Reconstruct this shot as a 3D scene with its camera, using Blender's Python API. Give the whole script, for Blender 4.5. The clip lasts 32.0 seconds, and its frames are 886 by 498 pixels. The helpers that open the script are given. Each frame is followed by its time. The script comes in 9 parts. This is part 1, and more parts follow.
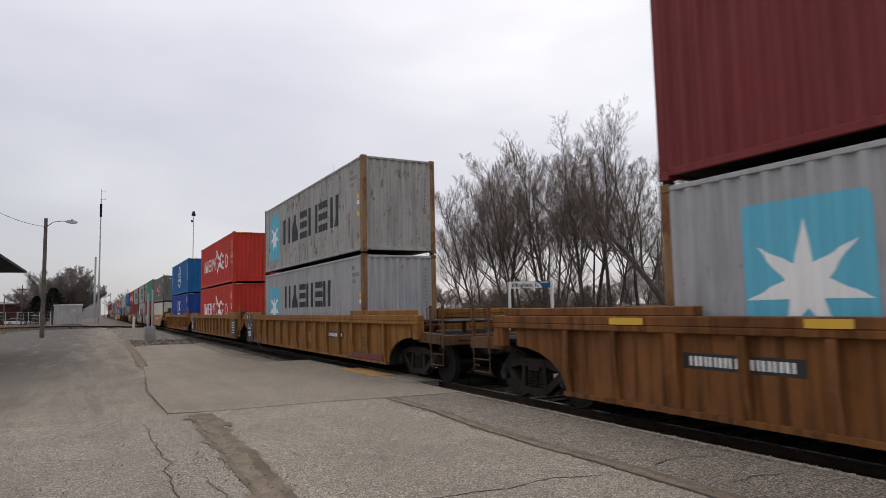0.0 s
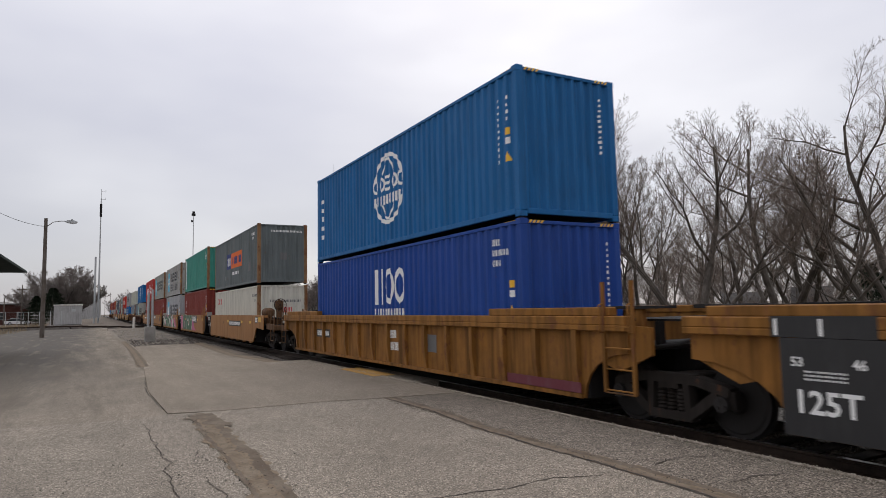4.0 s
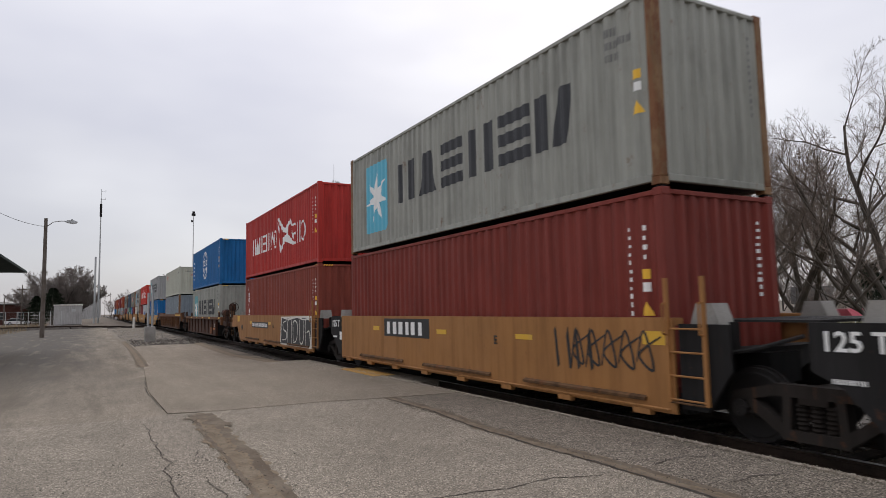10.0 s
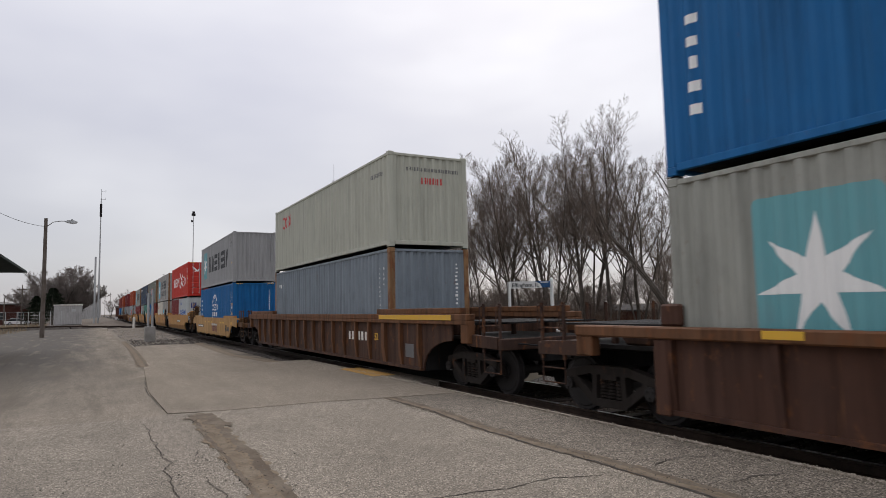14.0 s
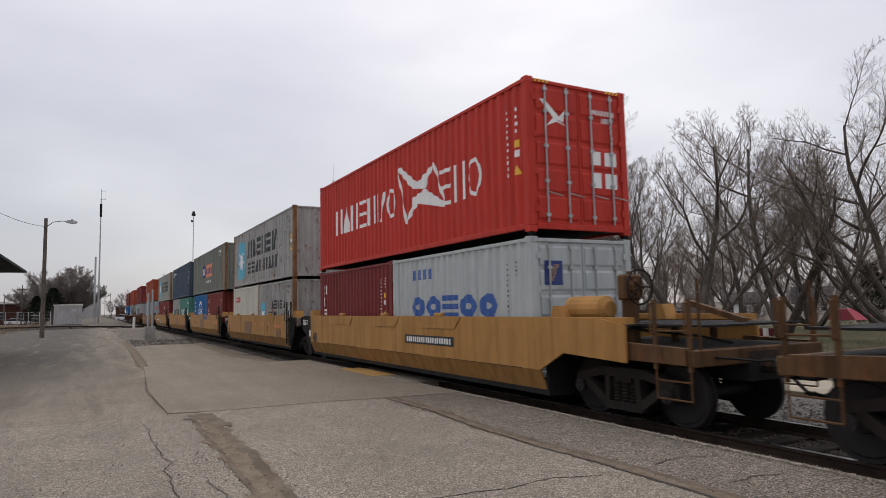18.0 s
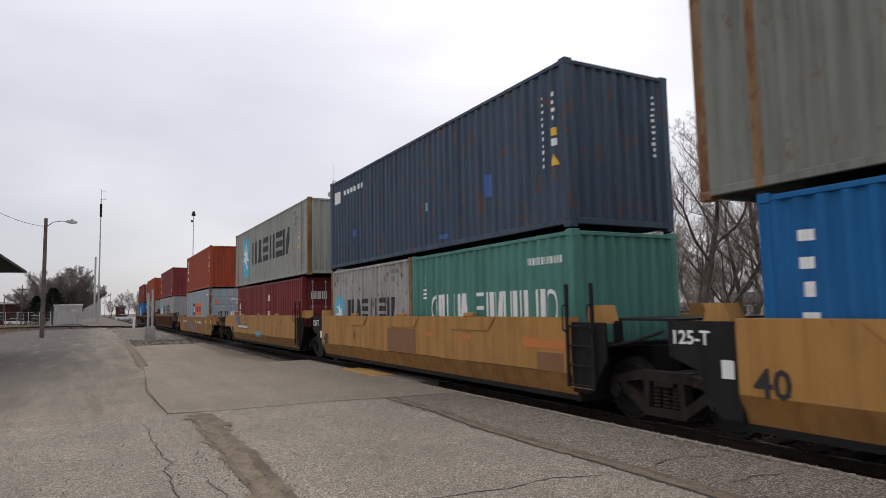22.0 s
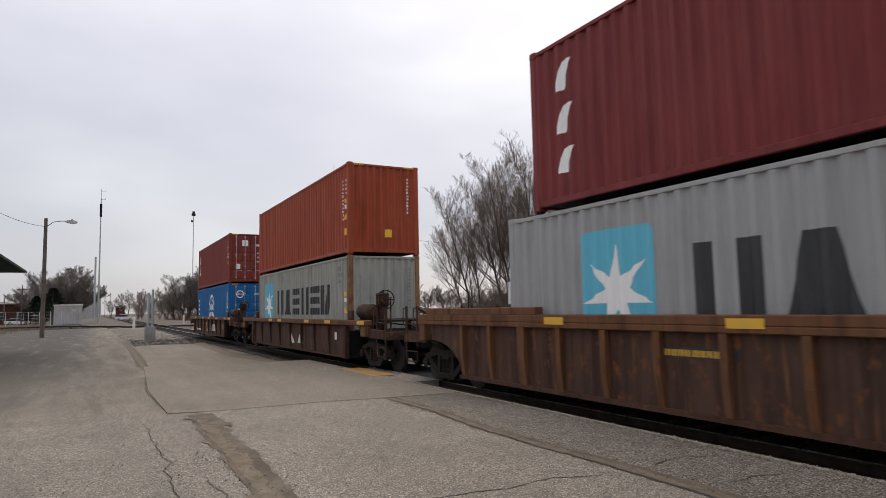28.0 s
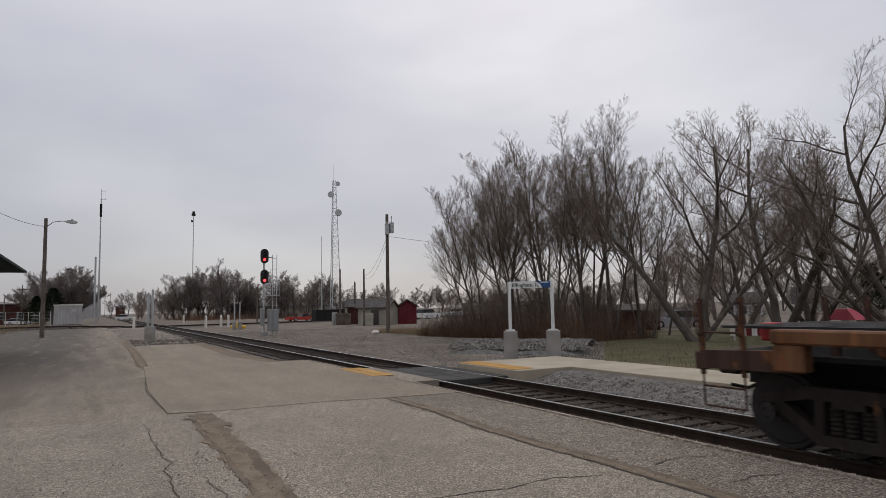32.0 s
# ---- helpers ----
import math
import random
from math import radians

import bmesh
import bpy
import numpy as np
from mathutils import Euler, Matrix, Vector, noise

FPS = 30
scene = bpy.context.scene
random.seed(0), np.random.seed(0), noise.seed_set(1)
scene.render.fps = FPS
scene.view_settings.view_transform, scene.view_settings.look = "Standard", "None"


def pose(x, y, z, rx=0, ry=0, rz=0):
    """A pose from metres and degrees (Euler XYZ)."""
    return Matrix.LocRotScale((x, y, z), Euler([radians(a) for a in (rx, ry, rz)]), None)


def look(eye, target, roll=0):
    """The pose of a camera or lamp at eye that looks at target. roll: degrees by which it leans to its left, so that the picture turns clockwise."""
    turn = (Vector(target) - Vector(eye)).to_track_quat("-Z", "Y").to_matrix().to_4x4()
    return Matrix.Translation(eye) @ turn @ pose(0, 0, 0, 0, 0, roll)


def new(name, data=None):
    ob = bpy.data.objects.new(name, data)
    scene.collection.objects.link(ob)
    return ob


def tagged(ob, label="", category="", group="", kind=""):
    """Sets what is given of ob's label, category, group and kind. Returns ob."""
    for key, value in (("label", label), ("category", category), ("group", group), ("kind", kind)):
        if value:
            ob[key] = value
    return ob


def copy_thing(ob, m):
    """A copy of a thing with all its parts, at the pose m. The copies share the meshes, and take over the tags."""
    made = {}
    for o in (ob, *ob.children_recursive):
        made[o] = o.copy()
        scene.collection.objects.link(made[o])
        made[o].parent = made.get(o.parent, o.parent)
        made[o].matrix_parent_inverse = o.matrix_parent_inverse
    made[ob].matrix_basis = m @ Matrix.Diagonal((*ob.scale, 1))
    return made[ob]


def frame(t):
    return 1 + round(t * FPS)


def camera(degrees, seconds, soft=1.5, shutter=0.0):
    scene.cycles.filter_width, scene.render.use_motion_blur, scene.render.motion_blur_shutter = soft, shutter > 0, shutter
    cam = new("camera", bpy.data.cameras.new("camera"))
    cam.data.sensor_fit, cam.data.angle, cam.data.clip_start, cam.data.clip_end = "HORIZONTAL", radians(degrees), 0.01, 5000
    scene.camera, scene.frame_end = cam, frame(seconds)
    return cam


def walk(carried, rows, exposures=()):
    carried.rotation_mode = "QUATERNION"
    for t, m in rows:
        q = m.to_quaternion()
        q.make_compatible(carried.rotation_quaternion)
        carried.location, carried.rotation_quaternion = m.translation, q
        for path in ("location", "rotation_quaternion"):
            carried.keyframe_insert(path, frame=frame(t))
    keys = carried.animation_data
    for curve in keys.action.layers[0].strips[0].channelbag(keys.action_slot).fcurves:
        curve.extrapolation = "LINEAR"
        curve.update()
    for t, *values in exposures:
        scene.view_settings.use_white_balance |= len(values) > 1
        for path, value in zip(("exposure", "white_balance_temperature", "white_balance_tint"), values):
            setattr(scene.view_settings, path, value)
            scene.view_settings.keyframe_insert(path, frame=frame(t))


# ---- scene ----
from collections import namedtuple

# Camera: it stands still on the platform.
cam = camera(69.38, 32.0, soft=0.78, shutter=0.12)
EYE = pose(0, 0, 1.70, 95.188, 0, -28.654) @ pose(0, 0, 0, 0, 0, -1.1785)
walk(cam, [(0, EYE), (32, EYE)], exposures=[(0, 0.24), (5, 0.27), (10, 0.31), (17, 0.20), (19, 0.25), (23, 0.36), (25, 0.26), (28, 0.31), (31, 0.22), (32, -0.06)])

# ---------------------------------------------------------------- world and sun
world = bpy.data.worlds.new("overcast")
scene.world = world
world.use_nodes = True
wn, wl = world.node_tree.nodes, world.node_tree.links
wn.clear()
w_out = wn.new("ShaderNodeOutputWorld")
w_bg = wn.new("ShaderNodeBackground")
w_cloud = wn.new("ShaderNodeBackground")
w_add = wn.new("ShaderNodeAddShader")
w_sky = wn.new("ShaderNodeTexSky")
w_sky.sky_type = "NISHITA"
w_sky.sun_disc = False
w_sky.sun_elevation = radians(38)
w_sky.sun_rotation = radians(34)
w_tc = wn.new("ShaderNodeTexCoord")
w_map = wn.new("ShaderNodeMapping")
w_map.inputs["Scale"].default_value = (1.0, 1.0, 2.6)
w_map.inputs["Location"].default_value = (0.62, 0.8, 0.2)
w_noise = wn.new("ShaderNodeTexNoise")
w_noise.inputs["Scale"].default_value = 1.5
w_noise.inputs["Detail"].default_value = 4.0
w_noise.inputs["Roughness"].default_value = 0.48
w_ramp = wn.new("ShaderNodeValToRGB")
w_ramp.color_ramp.elements[0].position = 0.32
w_ramp.color_ramp.elements[0].color = (0.552, 0.55, 0.622, 1)
w_ramp.color_ramp.elements[1].position = 0.66
w_ramp.color_ramp.elements[1].color = (0.815, 0.805, 0.838, 1)
w_mid = w_ramp.color_ramp.elements.new(0.5)
w_mid.color = (0.668, 0.66, 0.708, 1)
wl.new(w_tc.outputs["Generated"], w_map.inputs["Vector"])
wl.new(w_map.outputs["Vector"], w_noise.inputs["Vector"])
wl.new(w_noise.outputs["Fac"], w_ramp.inputs["Fac"])
w_sep = wn.new("ShaderNodeSeparateXYZ")
w_up = wn.new("ShaderNodeMapRange")
w_up.inputs["From Max"].default_value = 1.0
w_up.inputs["To Min"].default_value = 0.68
w_up.inputs["To Max"].default_value = 1.46
w_mul = wn.new("ShaderNodeVectorMath")
w_mul.operation = "SCALE"
wl.new(w_tc.outputs["Generated"], w_sep.inputs[0])
wl.new(w_sep.outputs["Z"], w_up.inputs["Value"])
wl.new(w_ramp.outputs["Color"], w_mul.inputs[0])
# the cloud is brighter round the place of the hidden sun
w_dot = wn.new("ShaderNodeVectorMath")
w_dot.operation = "DOT_PRODUCT"
w_dot.inputs[1].default_value = Vector((40, 60, 70)).normalized()
w_lobe = wn.new("ShaderNodeMapRange")
w_lobe.interpolation_type = "SMOOTHSTEP"
w_lobe.inputs["From Min"].default_value = 0.45
w_lobe.inputs["From Max"].default_value = 1.0
w_lobe.inputs["To Min"].default_value = 0.98
w_lobe.inputs["To Max"].default_value = 1.12
w_both = wn.new("ShaderNodeMath")
w_both.operation = "MULTIPLY"
wl.new(w_tc.outputs["Generated"], w_dot.inputs[0])
wl.new(w_dot.outputs["Value"], w_lobe.inputs["Value"])
w_top = wn.new("ShaderNodeMapRange")
w_top.inputs["From Min"].default_value = 0.55
w_top.inputs["To Max"].default_value = 0.70
w_sum = wn.new("ShaderNodeMath")
w_sum.operation = "ADD"
wl.new(w_sep.outputs["Z"], w_top.inputs["Value"])
wl.new(w_up.outputs["Result"], w_sum.inputs[0])
wl.new(w_top.outputs["Result"], w_sum.inputs[1])
wl.new(w_sum.outputs[0], w_both.inputs[0])
wl.new(w_lobe.outputs["Result"], w_both.inputs[1])
wl.new(w_both.outputs[0], w_mul.inputs["Scale"])
wl.new(w_mul.outputs[0], w_cloud.inputs["Color"])
wl.new(w_sky.outputs["Color"], w_bg.inputs["Color"])
w_bg.inputs["Strength"].default_value = 0.012
w_cloud.inputs["Strength"].default_value = 0.86
wl.new(w_bg.outputs[0], w_add.inputs[0])
wl.new(w_cloud.outputs[0], w_add.inputs[1])
wl.new(w_add.outputs[0], w_out.inputs["Surface"])

sun = new("sun", bpy.data.lights.new("sun", "SUN"))
sun.data.energy = 0.6
sun.data.angle = radians(35)
sun.data.color = (1.0, 0.97, 0.92)
sun.matrix_world = look((40, 60, 70), (0, 0, 0))

# ---------------------------------------------------------------- materials
MATS = {}


def nodes_of(name):
    m = bpy.data.materials.new(name)
    m.use_nodes = True
    return m, m.node_tree.nodes, m.node_tree.links, m.node_tree.nodes["Principled BSDF"]


def coords(n, l, scale=(1, 1, 1), shuffle=True):
    """Object coordinates in metres, shifted at random from piece to piece."""
    tc = n.new("ShaderNodeTexCoord")
    mp = n.new("ShaderNodeMapping")
    mp.inputs["Scale"].default_value = scale
    l.new(tc.outputs["Object"], mp.inputs["Vector"])
    if shuffle:
        oi = n.new("ShaderNodeObjectInfo")
        mul = n.new("ShaderNodeMath")
        mul.operation = "MULTIPLY"
        mul.inputs[1].default_value = 57.0
        l.new(oi.outputs["Random"], mul.inputs[0])
        l.new(mul.outputs[0], mp.inputs["Location"])
    return mp.outputs["Vector"]


def noise_fac(n, l, vec, scale, detail=4.0, rough=0.55):
    t = n.new("ShaderNodeTexNoise")
    t.inputs["Scale"].default_value = scale
    t.inputs["Detail"].default_value = detail
    t.inputs["Roughness"].default_value = rough
    l.new(vec, t.inputs["Vector"])
    return t.outputs["Fac"]


def band(n, l, fac, lo, hi):
    r = n.new("ShaderNodeMapRange")
    r.inputs["From Min"].default_value = lo
    r.inputs["From Max"].default_value = hi
    r.clamp = True
    l.new(fac, r.inputs["Value"])
    return r.outputs["Result"]


def mixed(n, l, fac, a, b):
    x = n.new("ShaderNodeMix")
    x.data_type = "RGBA"
    if isinstance(fac, float):
        x.inputs["Factor"].default_value = fac
    else:
        l.new(fac, x.inputs["Factor"])
    for sock, v in (("A", a), ("B", b)):
        s = [i for i in x.inputs if i.name == sock and i.type == "RGBA"][0]
        if isinstance(v, tuple):
            s.default_value = (*v, 1)
        else:
            l.new(v, s)
    return [o for o in x.outputs if o.type == "RGBA"][0]


def times(n, l, a, k):
    m = n.new("ShaderNodeMath")
    m.operation = "MULTIPLY"
    l.new(a, m.inputs[0])
    if isinstance(k, float):
        m.inputs[1].default_value = k
    else:
        l.new(k, m.inputs[1])
    return m.outputs[0]


def bumped(n, l, b, fac, strength, dist=0.01):
    bp = n.new("ShaderNodeBump")
    bp.inputs["Strength"].default_value = strength
    bp.inputs["Distance"].default_value = dist
    l.new(fac, bp.inputs["Height"])
    l.new(bp.outputs["Normal"], b.inputs["Normal"])


def dark(c, k):
    return tuple(v * k for v in c)


RUST = (0.14, 0.055, 0.022)


def paint(name, col, rust=0.25, grime=0.4, rough=0.5, fade=0.15, metal=0.0):
    """Weathered paint on steel: faded patches, grime, streaks and spots of rust."""
    if name in MATS:
        return MATS[name]
    m, n, l, b = nodes_of(name)
    v = coords(n, l)
    big = noise_fac(n, l, v, 0.6, 3)
    c = mixed(n, l, times(n, l, band(n, l, big, 0.35, 0.7), float(fade)), col, tuple(min(1, x * 0.85 + 0.06) for x in col))
    streak = noise_fac(n, l, coords(n, l, (5.0, 5.0, 0.35)), 1.0, 5, 0.6)
    c = mixed(n, l, times(n, l, band(n, l, streak, 0.46, 0.66), float(min(1.0, 1.25 * grime))), c, dark(col, 0.40))
    soot = noise_fac(n, l, coords(n, l, (1.6, 1.6, 1.1)), 1.0, 7, 0.68)
    c = mixed(n, l, times(n, l, band(n, l, soot, 0.46, 0.74), float(min(1.0, 0.9 * grime))), c, tuple(0.30 * x + 0.006 for x in col))
    rub = noise_fac(n, l, coords(n, l, (14.0, 14.0, 0.9)), 1.0, 4, 0.6)
    c = mixed(n, l, times(n, l, band(n, l, rub, 0.58, 0.76), float(0.5 * fade + 0.08)), c, tuple(min(1, x * 1.25 + 0.03) for x in col))
    spot = noise_fac(n, l, coords(n, l, (1.0, 1.0, 0.55)), 4.6, 8, 0.72)
    spot_m = band(n, l, spot, 0.68 - 0.22 * rust, 0.76 - 0.2 * rust)
    st2 = noise_fac(n, l, coords(n, l, (9.0, 9.0, 0.5)), 1.0, 4, 0.6)
    st_m = band(n, l, st2, 0.74 - 0.2 * rust, 0.84 - 0.2 * rust)
    c = mixed(n, l, times(n, l, spot_m, min(1.0, 0.35 + rust)), c, RUST)
    c = mixed(n, l, times(n, l, st_m, min(1.0, 0.25 + 0.8 * rust)), c, (0.2, 0.085, 0.035))
    l.new(c, b.inputs["Base Color"])
    b.inputs["Metallic"].default_value = metal
    b.inputs["Specular IOR Level"].default_value = 0.22
    rr = n.new("ShaderNodeMapRange")
    rr.inputs["To Min"].default_value = max(0.1, rough - 0.1)
    rr.inputs["To Max"].default_value = min(1, rough + 0.25)
    l.new(streak, rr.inputs["Value"])
    l.new(rr.outputs[0], b.inputs["Roughness"])
    bumped(n, l, b, noise_fac(n, l, v, 6.0, 6), 0.15, 0.01)
    MATS[name] = m
    return m


def rough_mat(name, a, b2, scale=3.0, rough=0.85, bump=0.4, dist=0.01, fine=60.0, lo=0.35, hi=0.68, shuffle=True, speck=0.0, speck_col=(0.5, 0.47, 0.43), grain=0.0, tracks=0.0):
    """Stone, soil, timber, concrete: two colours by coarse noise, fine grain on top."""
    if name in MATS:
        return MATS[name]
    m, n, l, b = nodes_of(name)
    v = coords(n, l, shuffle=shuffle)
    c = mixed(n, l, band(n, l, noise_fac(n, l, v, scale, 6), lo, hi), a, b2)
    f = noise_fac(n, l, v, fine, 3, 0.7)
    c = mixed(n, l, times(n, l, band(n, l, f, 0.3, 0.75), 0.45), c, dark(a, 0.55))
    if speck:
        g = noise_fac(n, l, v, fine * 0.6, 2, 0.5)
        c = mixed(n, l, times(n, l, band(n, l, g, 0.58, 0.7), float(speck)), c, speck_col)
    if grain:
        g2 = noise_fac(n, l, v, grain * 0.36, 3, 0.7)
        c = mixed(n, l, times(n, l, band(n, l, g2, 0.5, 0.64), 0.38), c, dark(a, 0.45))
        g3 = noise_fac(n, l, v, grain * 0.45, 3, 0.7)
        c = mixed(n, l, times(n, l, band(n, l, g3, 0.54, 0.66), 0.32), c, tuple(min(1, x * 1.5) for x in b2))
        gr = noise_fac(n, l, v, grain, 2, 0.6)
        c = mixed(n, l, times(n, l, band(n, l, gr, 0.48, 0.66), 0.75), c, dark(a, 0.35))
        gp = noise_fac(n, l, v, grain * 1.3, 2, 0.6)
        c = mixed(n, l, times(n, l, band(n, l, gp, 0.55, 0.68), 0.6), c, tuple(min(1, x * 1.75) for x in b2))
        if tracks:
            tr = noise_fac(n, l, coords(n, l, (1.3, 0.10, 1.0), False), 1.0, 5, 0.62)
            c = mixed(n, l, times(n, l, band(n, l, tr, 0.46, 0.70), float(tracks)), c, dark(a, 0.5))
            tl = noise_fac(n, l, coords(n, l, (0.9, 0.16, 1.0), False), 1.6, 5, 0.62)
            c = mixed(n, l, times(n, l, band(n, l, tl, 0.55, 0.75), float(tracks) * 0.6), c, tuple(min(1, x * 1.25) for x in b2))
        blot = noise_fac(n, l, v, 1.7, 5, 0.65)
        c = mixed(n, l, times(n, l, band(n, l, blot, 0.52, 0.72), 0.45), c, dark(a, 0.62))
    l.new(c, b.inputs["Base Color"])
    b.inputs["Roughness"].default_value = rough
    b.inputs["Specular IOR Level"].default_value = 0.12
    bumped(n, l, b, f, bump, dist)
    MATS[name] = m
    return m


def plain(name, col, rough=0.5, metal=0.0, emit=0.0):
    if name in MATS:
        return MATS[name]
    m, n, l, b = nodes_of(name)
    v = coords(n, l)
    c = mixed(n, l, times(n, l, band(n, l, noise_fac(n, l, v, 4.0, 5), 0.4, 0.75), 0.35), col, dark(col, 0.6))
    l.new(c, b.inputs["Base Color"])
    b.inputs["Roughness"].default_value = rough
    b.inputs["Metallic"].default_value = metal
    if emit:
        b.inputs["Emission Color"].default_value = (*col, 1)
        b.inputs["Emission Strength"].default_value = emit
    MATS[name] = m
    return m


def worn_decal(name, col, wear=0.35):
    """Painted lettering or film with worn flecks showing as darker paint."""
    if name in MATS:
        return MATS[name]
    m, n, l, b = nodes_of(name)
    v = coords(n, l, (4.0, 4.0, 1.0))
    c = mixed(n, l, times(n, l, band(n, l, noise_fac(n, l, v, 1.2, 8, 0.7), 0.5, 0.72), float(wear)), col, tuple(0.5 * x + 0.12 for x in col))
    l.new(c, b.inputs["Base Color"])
    b.inputs["Roughness"].default_value = 0.55
    MATS[name] = m
    return m


STEEL_DARK = paint("steel_dark", (0.013, 0.012, 0.012), 0.25, 0.3, 0.75)
TRUCK = paint("truck_steel", (0.020, 0.015, 0.012), 0.35, 0.4, 0.85)
WHEEL = plain("wheel_steel", (0.014, 0.011, 0.010), 0.7, 0.1)
RAIL_SIDE = rough_mat("rail_side", (0.028, 0.020, 0.016), (0.055, 0.038, 0.028), 5, 0.7, 0.2)
RAIL_TOP = plain("rail_head", (0.45, 0.45, 0.46), 0.28, 1.0)
TIE = rough_mat("tie_wood", (0.022, 0.018, 0.015), (0.060, 0.048, 0.040), 3.0, 0.9, 0.5, 0.01, 30)
BALLAST = rough_mat("ballast", (0.050, 0.043, 0.038), (0.10, 0.088, 0.077), 1.2, 0.95, 1.0, 0.03, 26, speck=0.5, speck_col=(0.36, 0.34, 0.32))
STONE = rough_mat("crushed_stone", (0.09, 0.083, 0.075), (0.19, 0.178, 0.162), 2.0, 0.9, 0.5, 0.01, 20)
DIRT = rough_mat("dirt", (0.100, 0.082, 0.066), (0.205, 0.174, 0.143), 0.5, 0.95, 0.6, 0.02, 14)
CONCRETE_OLD = rough_mat("concrete_old", (0.24, 0.23, 0.21), (0.36, 0.345, 0.32), 1.5, 0.9, 0.4, 0.008, 40)
GALV = plain("galvanised_steel", (0.42, 0.43, 0.43), 0.45, 0.6)
WOOD_POLE = rough_mat("pole_wood", (0.10, 0.082, 0.068), (0.17, 0.145, 0.125), 2, 0.9, 0.4, 0.01, 25)
BARK = rough_mat("bark", (0.082, 0.070, 0.060), (0.16, 0.14, 0.12), 2.0, 0.95, 0.5, 0.01, 20)
TWIG = rough_mat("twig", (0.155, 0.122, 0.100), (0.24, 0.195, 0.162), 1.0, 0.95, 0.1)
WHITE = worn_decal("white_lettering", (0.78, 0.78, 0.76), 0.25)
BLACK = worn_decal("black_lettering", (0.016, 0.016, 0.017), 0.10)
YELLOW_TAG = worn_decal("yellow_tag", (0.78, 0.45, 0.03), 0.2)

# ---------------------------------------------------------------- helpers for meshes
def link(name, data, parent=None, label=""):
    ob = new(name, data)
    if parent is not None:
        ob.parent = parent
    if label:
        ob["label"] = label
    return ob


def mesh_of(name, bm, material):
    me = bpy.data.meshes.new(name)
    bmesh.ops.recalc_face_normals(bm, faces=bm.faces)
    bm.to_mesh(me)
    bm.free()
    me.materials.append(material)
    return me


def part(name, bm, material, parent=None, label=""):
    return link(name, mesh_of(name, bm, material), parent, label)


def thing(name, label, category, group="", kind="", at=(0, 0, 0)):
    ob = new(name)
    ob.location = at
    ob.empty_display_size = 0.3
    return tagged(ob, label, category, group, kind)


def solid(name, bm, material, label, category, group="", kind="", at=(0, 0, 0)):
    ob = part(name, bm, material)
    ob.location = at
    return tagged(ob, label, category, group, kind)


def box(bm, x0, x1, y0, y1, z0, z1, bevel=0.0):
    vs = [bm.verts.new(p) for p in ((x0, y0, z0), (x1, y0, z0), (x1, y1, z0), (x0, y1, z0), (x0, y0, z1), (x1, y0, z1), (x1, y1, z1), (x0, y1, z1))]
    fs = [bm.faces.new([vs[i] for i in q]) for q in ((3, 2, 1, 0), (4, 5, 6, 7), (0, 1, 5, 4), (1, 2, 6, 5), (2, 3, 7, 6), (3, 0, 4, 7))]
    if bevel:
        es = list({e for f in fs for e in f.edges})
        bmesh.ops.bevel(bm, geom=es, offset=bevel, segments=1, affect="EDGES")
    return vs


def boxes(*rows, bevel=0.0):
    bm = bmesh.new()
    for r in rows:
        box(bm, *r, bevel=bevel)
    return bm


def prism(bm, pts, axis, lo, hi):
    """A closed polygon drawn in the plane across axis and drawn out along it."""
    def at(p, k):
        return {"x": (k, p[0], p[1]), "y": (p[0], k, p[1]), "z": (p[0], p[1], k)}[axis]
    a = [bm.verts.new(at(p, lo)) for p in pts]
    b = [bm.verts.new(at(p, hi)) for p in pts]
    n = len(pts)
    bm.faces.new(a[::-1])
    bm.faces.new(b)
    for i in range(n):
        bm.faces.new((a[i], a[(i + 1) % n], b[(i + 1) % n], b[i]))


def tube(bm, p, q, r, r2=None, n=8, cap=True):
    p, q = Vector(p), Vector(q)
    d = (q - p).normalized()
    u = d.orthogonal().normalized()
    w = d.cross(u)
    r2 = r if r2 is None else r2
    ra = [bm.verts.new(p + (u * math.cos(a) + w * math.sin(a)) * r) for a in [2 * math.pi * i / n for i in range(n)]]
    rb = [bm.verts.new(q + (u * math.cos(a) + w * math.sin(a)) * r2) for a in [2 * math.pi * i / n for i in range(n)]]
    for i in range(n):
        bm.faces.new((ra[i], ra[(i + 1) % n], rb[(i + 1) % n], rb[i]))
    if cap:
        bm.faces.new(ra[::-1])
        bm.faces.new(rb)


def pipe(bm, pts, r, n=6):
    for a, b in zip(pts, pts[1:]):
        tube(bm, a, b, r, n=n)


def beam(bm, p, q, w, x0, x1):
    """A flat bar from p to q in the y-z plane, w wide, between x0 and x1."""
    (y0, z0), (y1, z1) = p, q
    d = math.hypot(y1 - y0, z1 - z0)
    ny, nz = -(z1 - z0) / d * w / 2, (y1 - y0) / d * w / 2
    prism(bm, [(y0 + ny, z0 + nz), (y0 - ny, z0 - nz), (y1 - ny, z1 - nz), (y1 + ny, z1 + nz)], "x", x0, x1)


# ---------------------------------------------------------------- ground and track
TRACK = 8.09
RAIL_Z = -0.05
GROUND_Z = -0.30

bm = bmesh.new()
bmesh.ops.create_grid(bm, x_segments=2, y_segments=2, size=2500)
for v in bm.verts:
    v.co.z = GROUND_Z
ground = solid("ground", bm, DIRT, "bare brown-grey earth and gravel yard round the tracks", "ground", kind="structure")

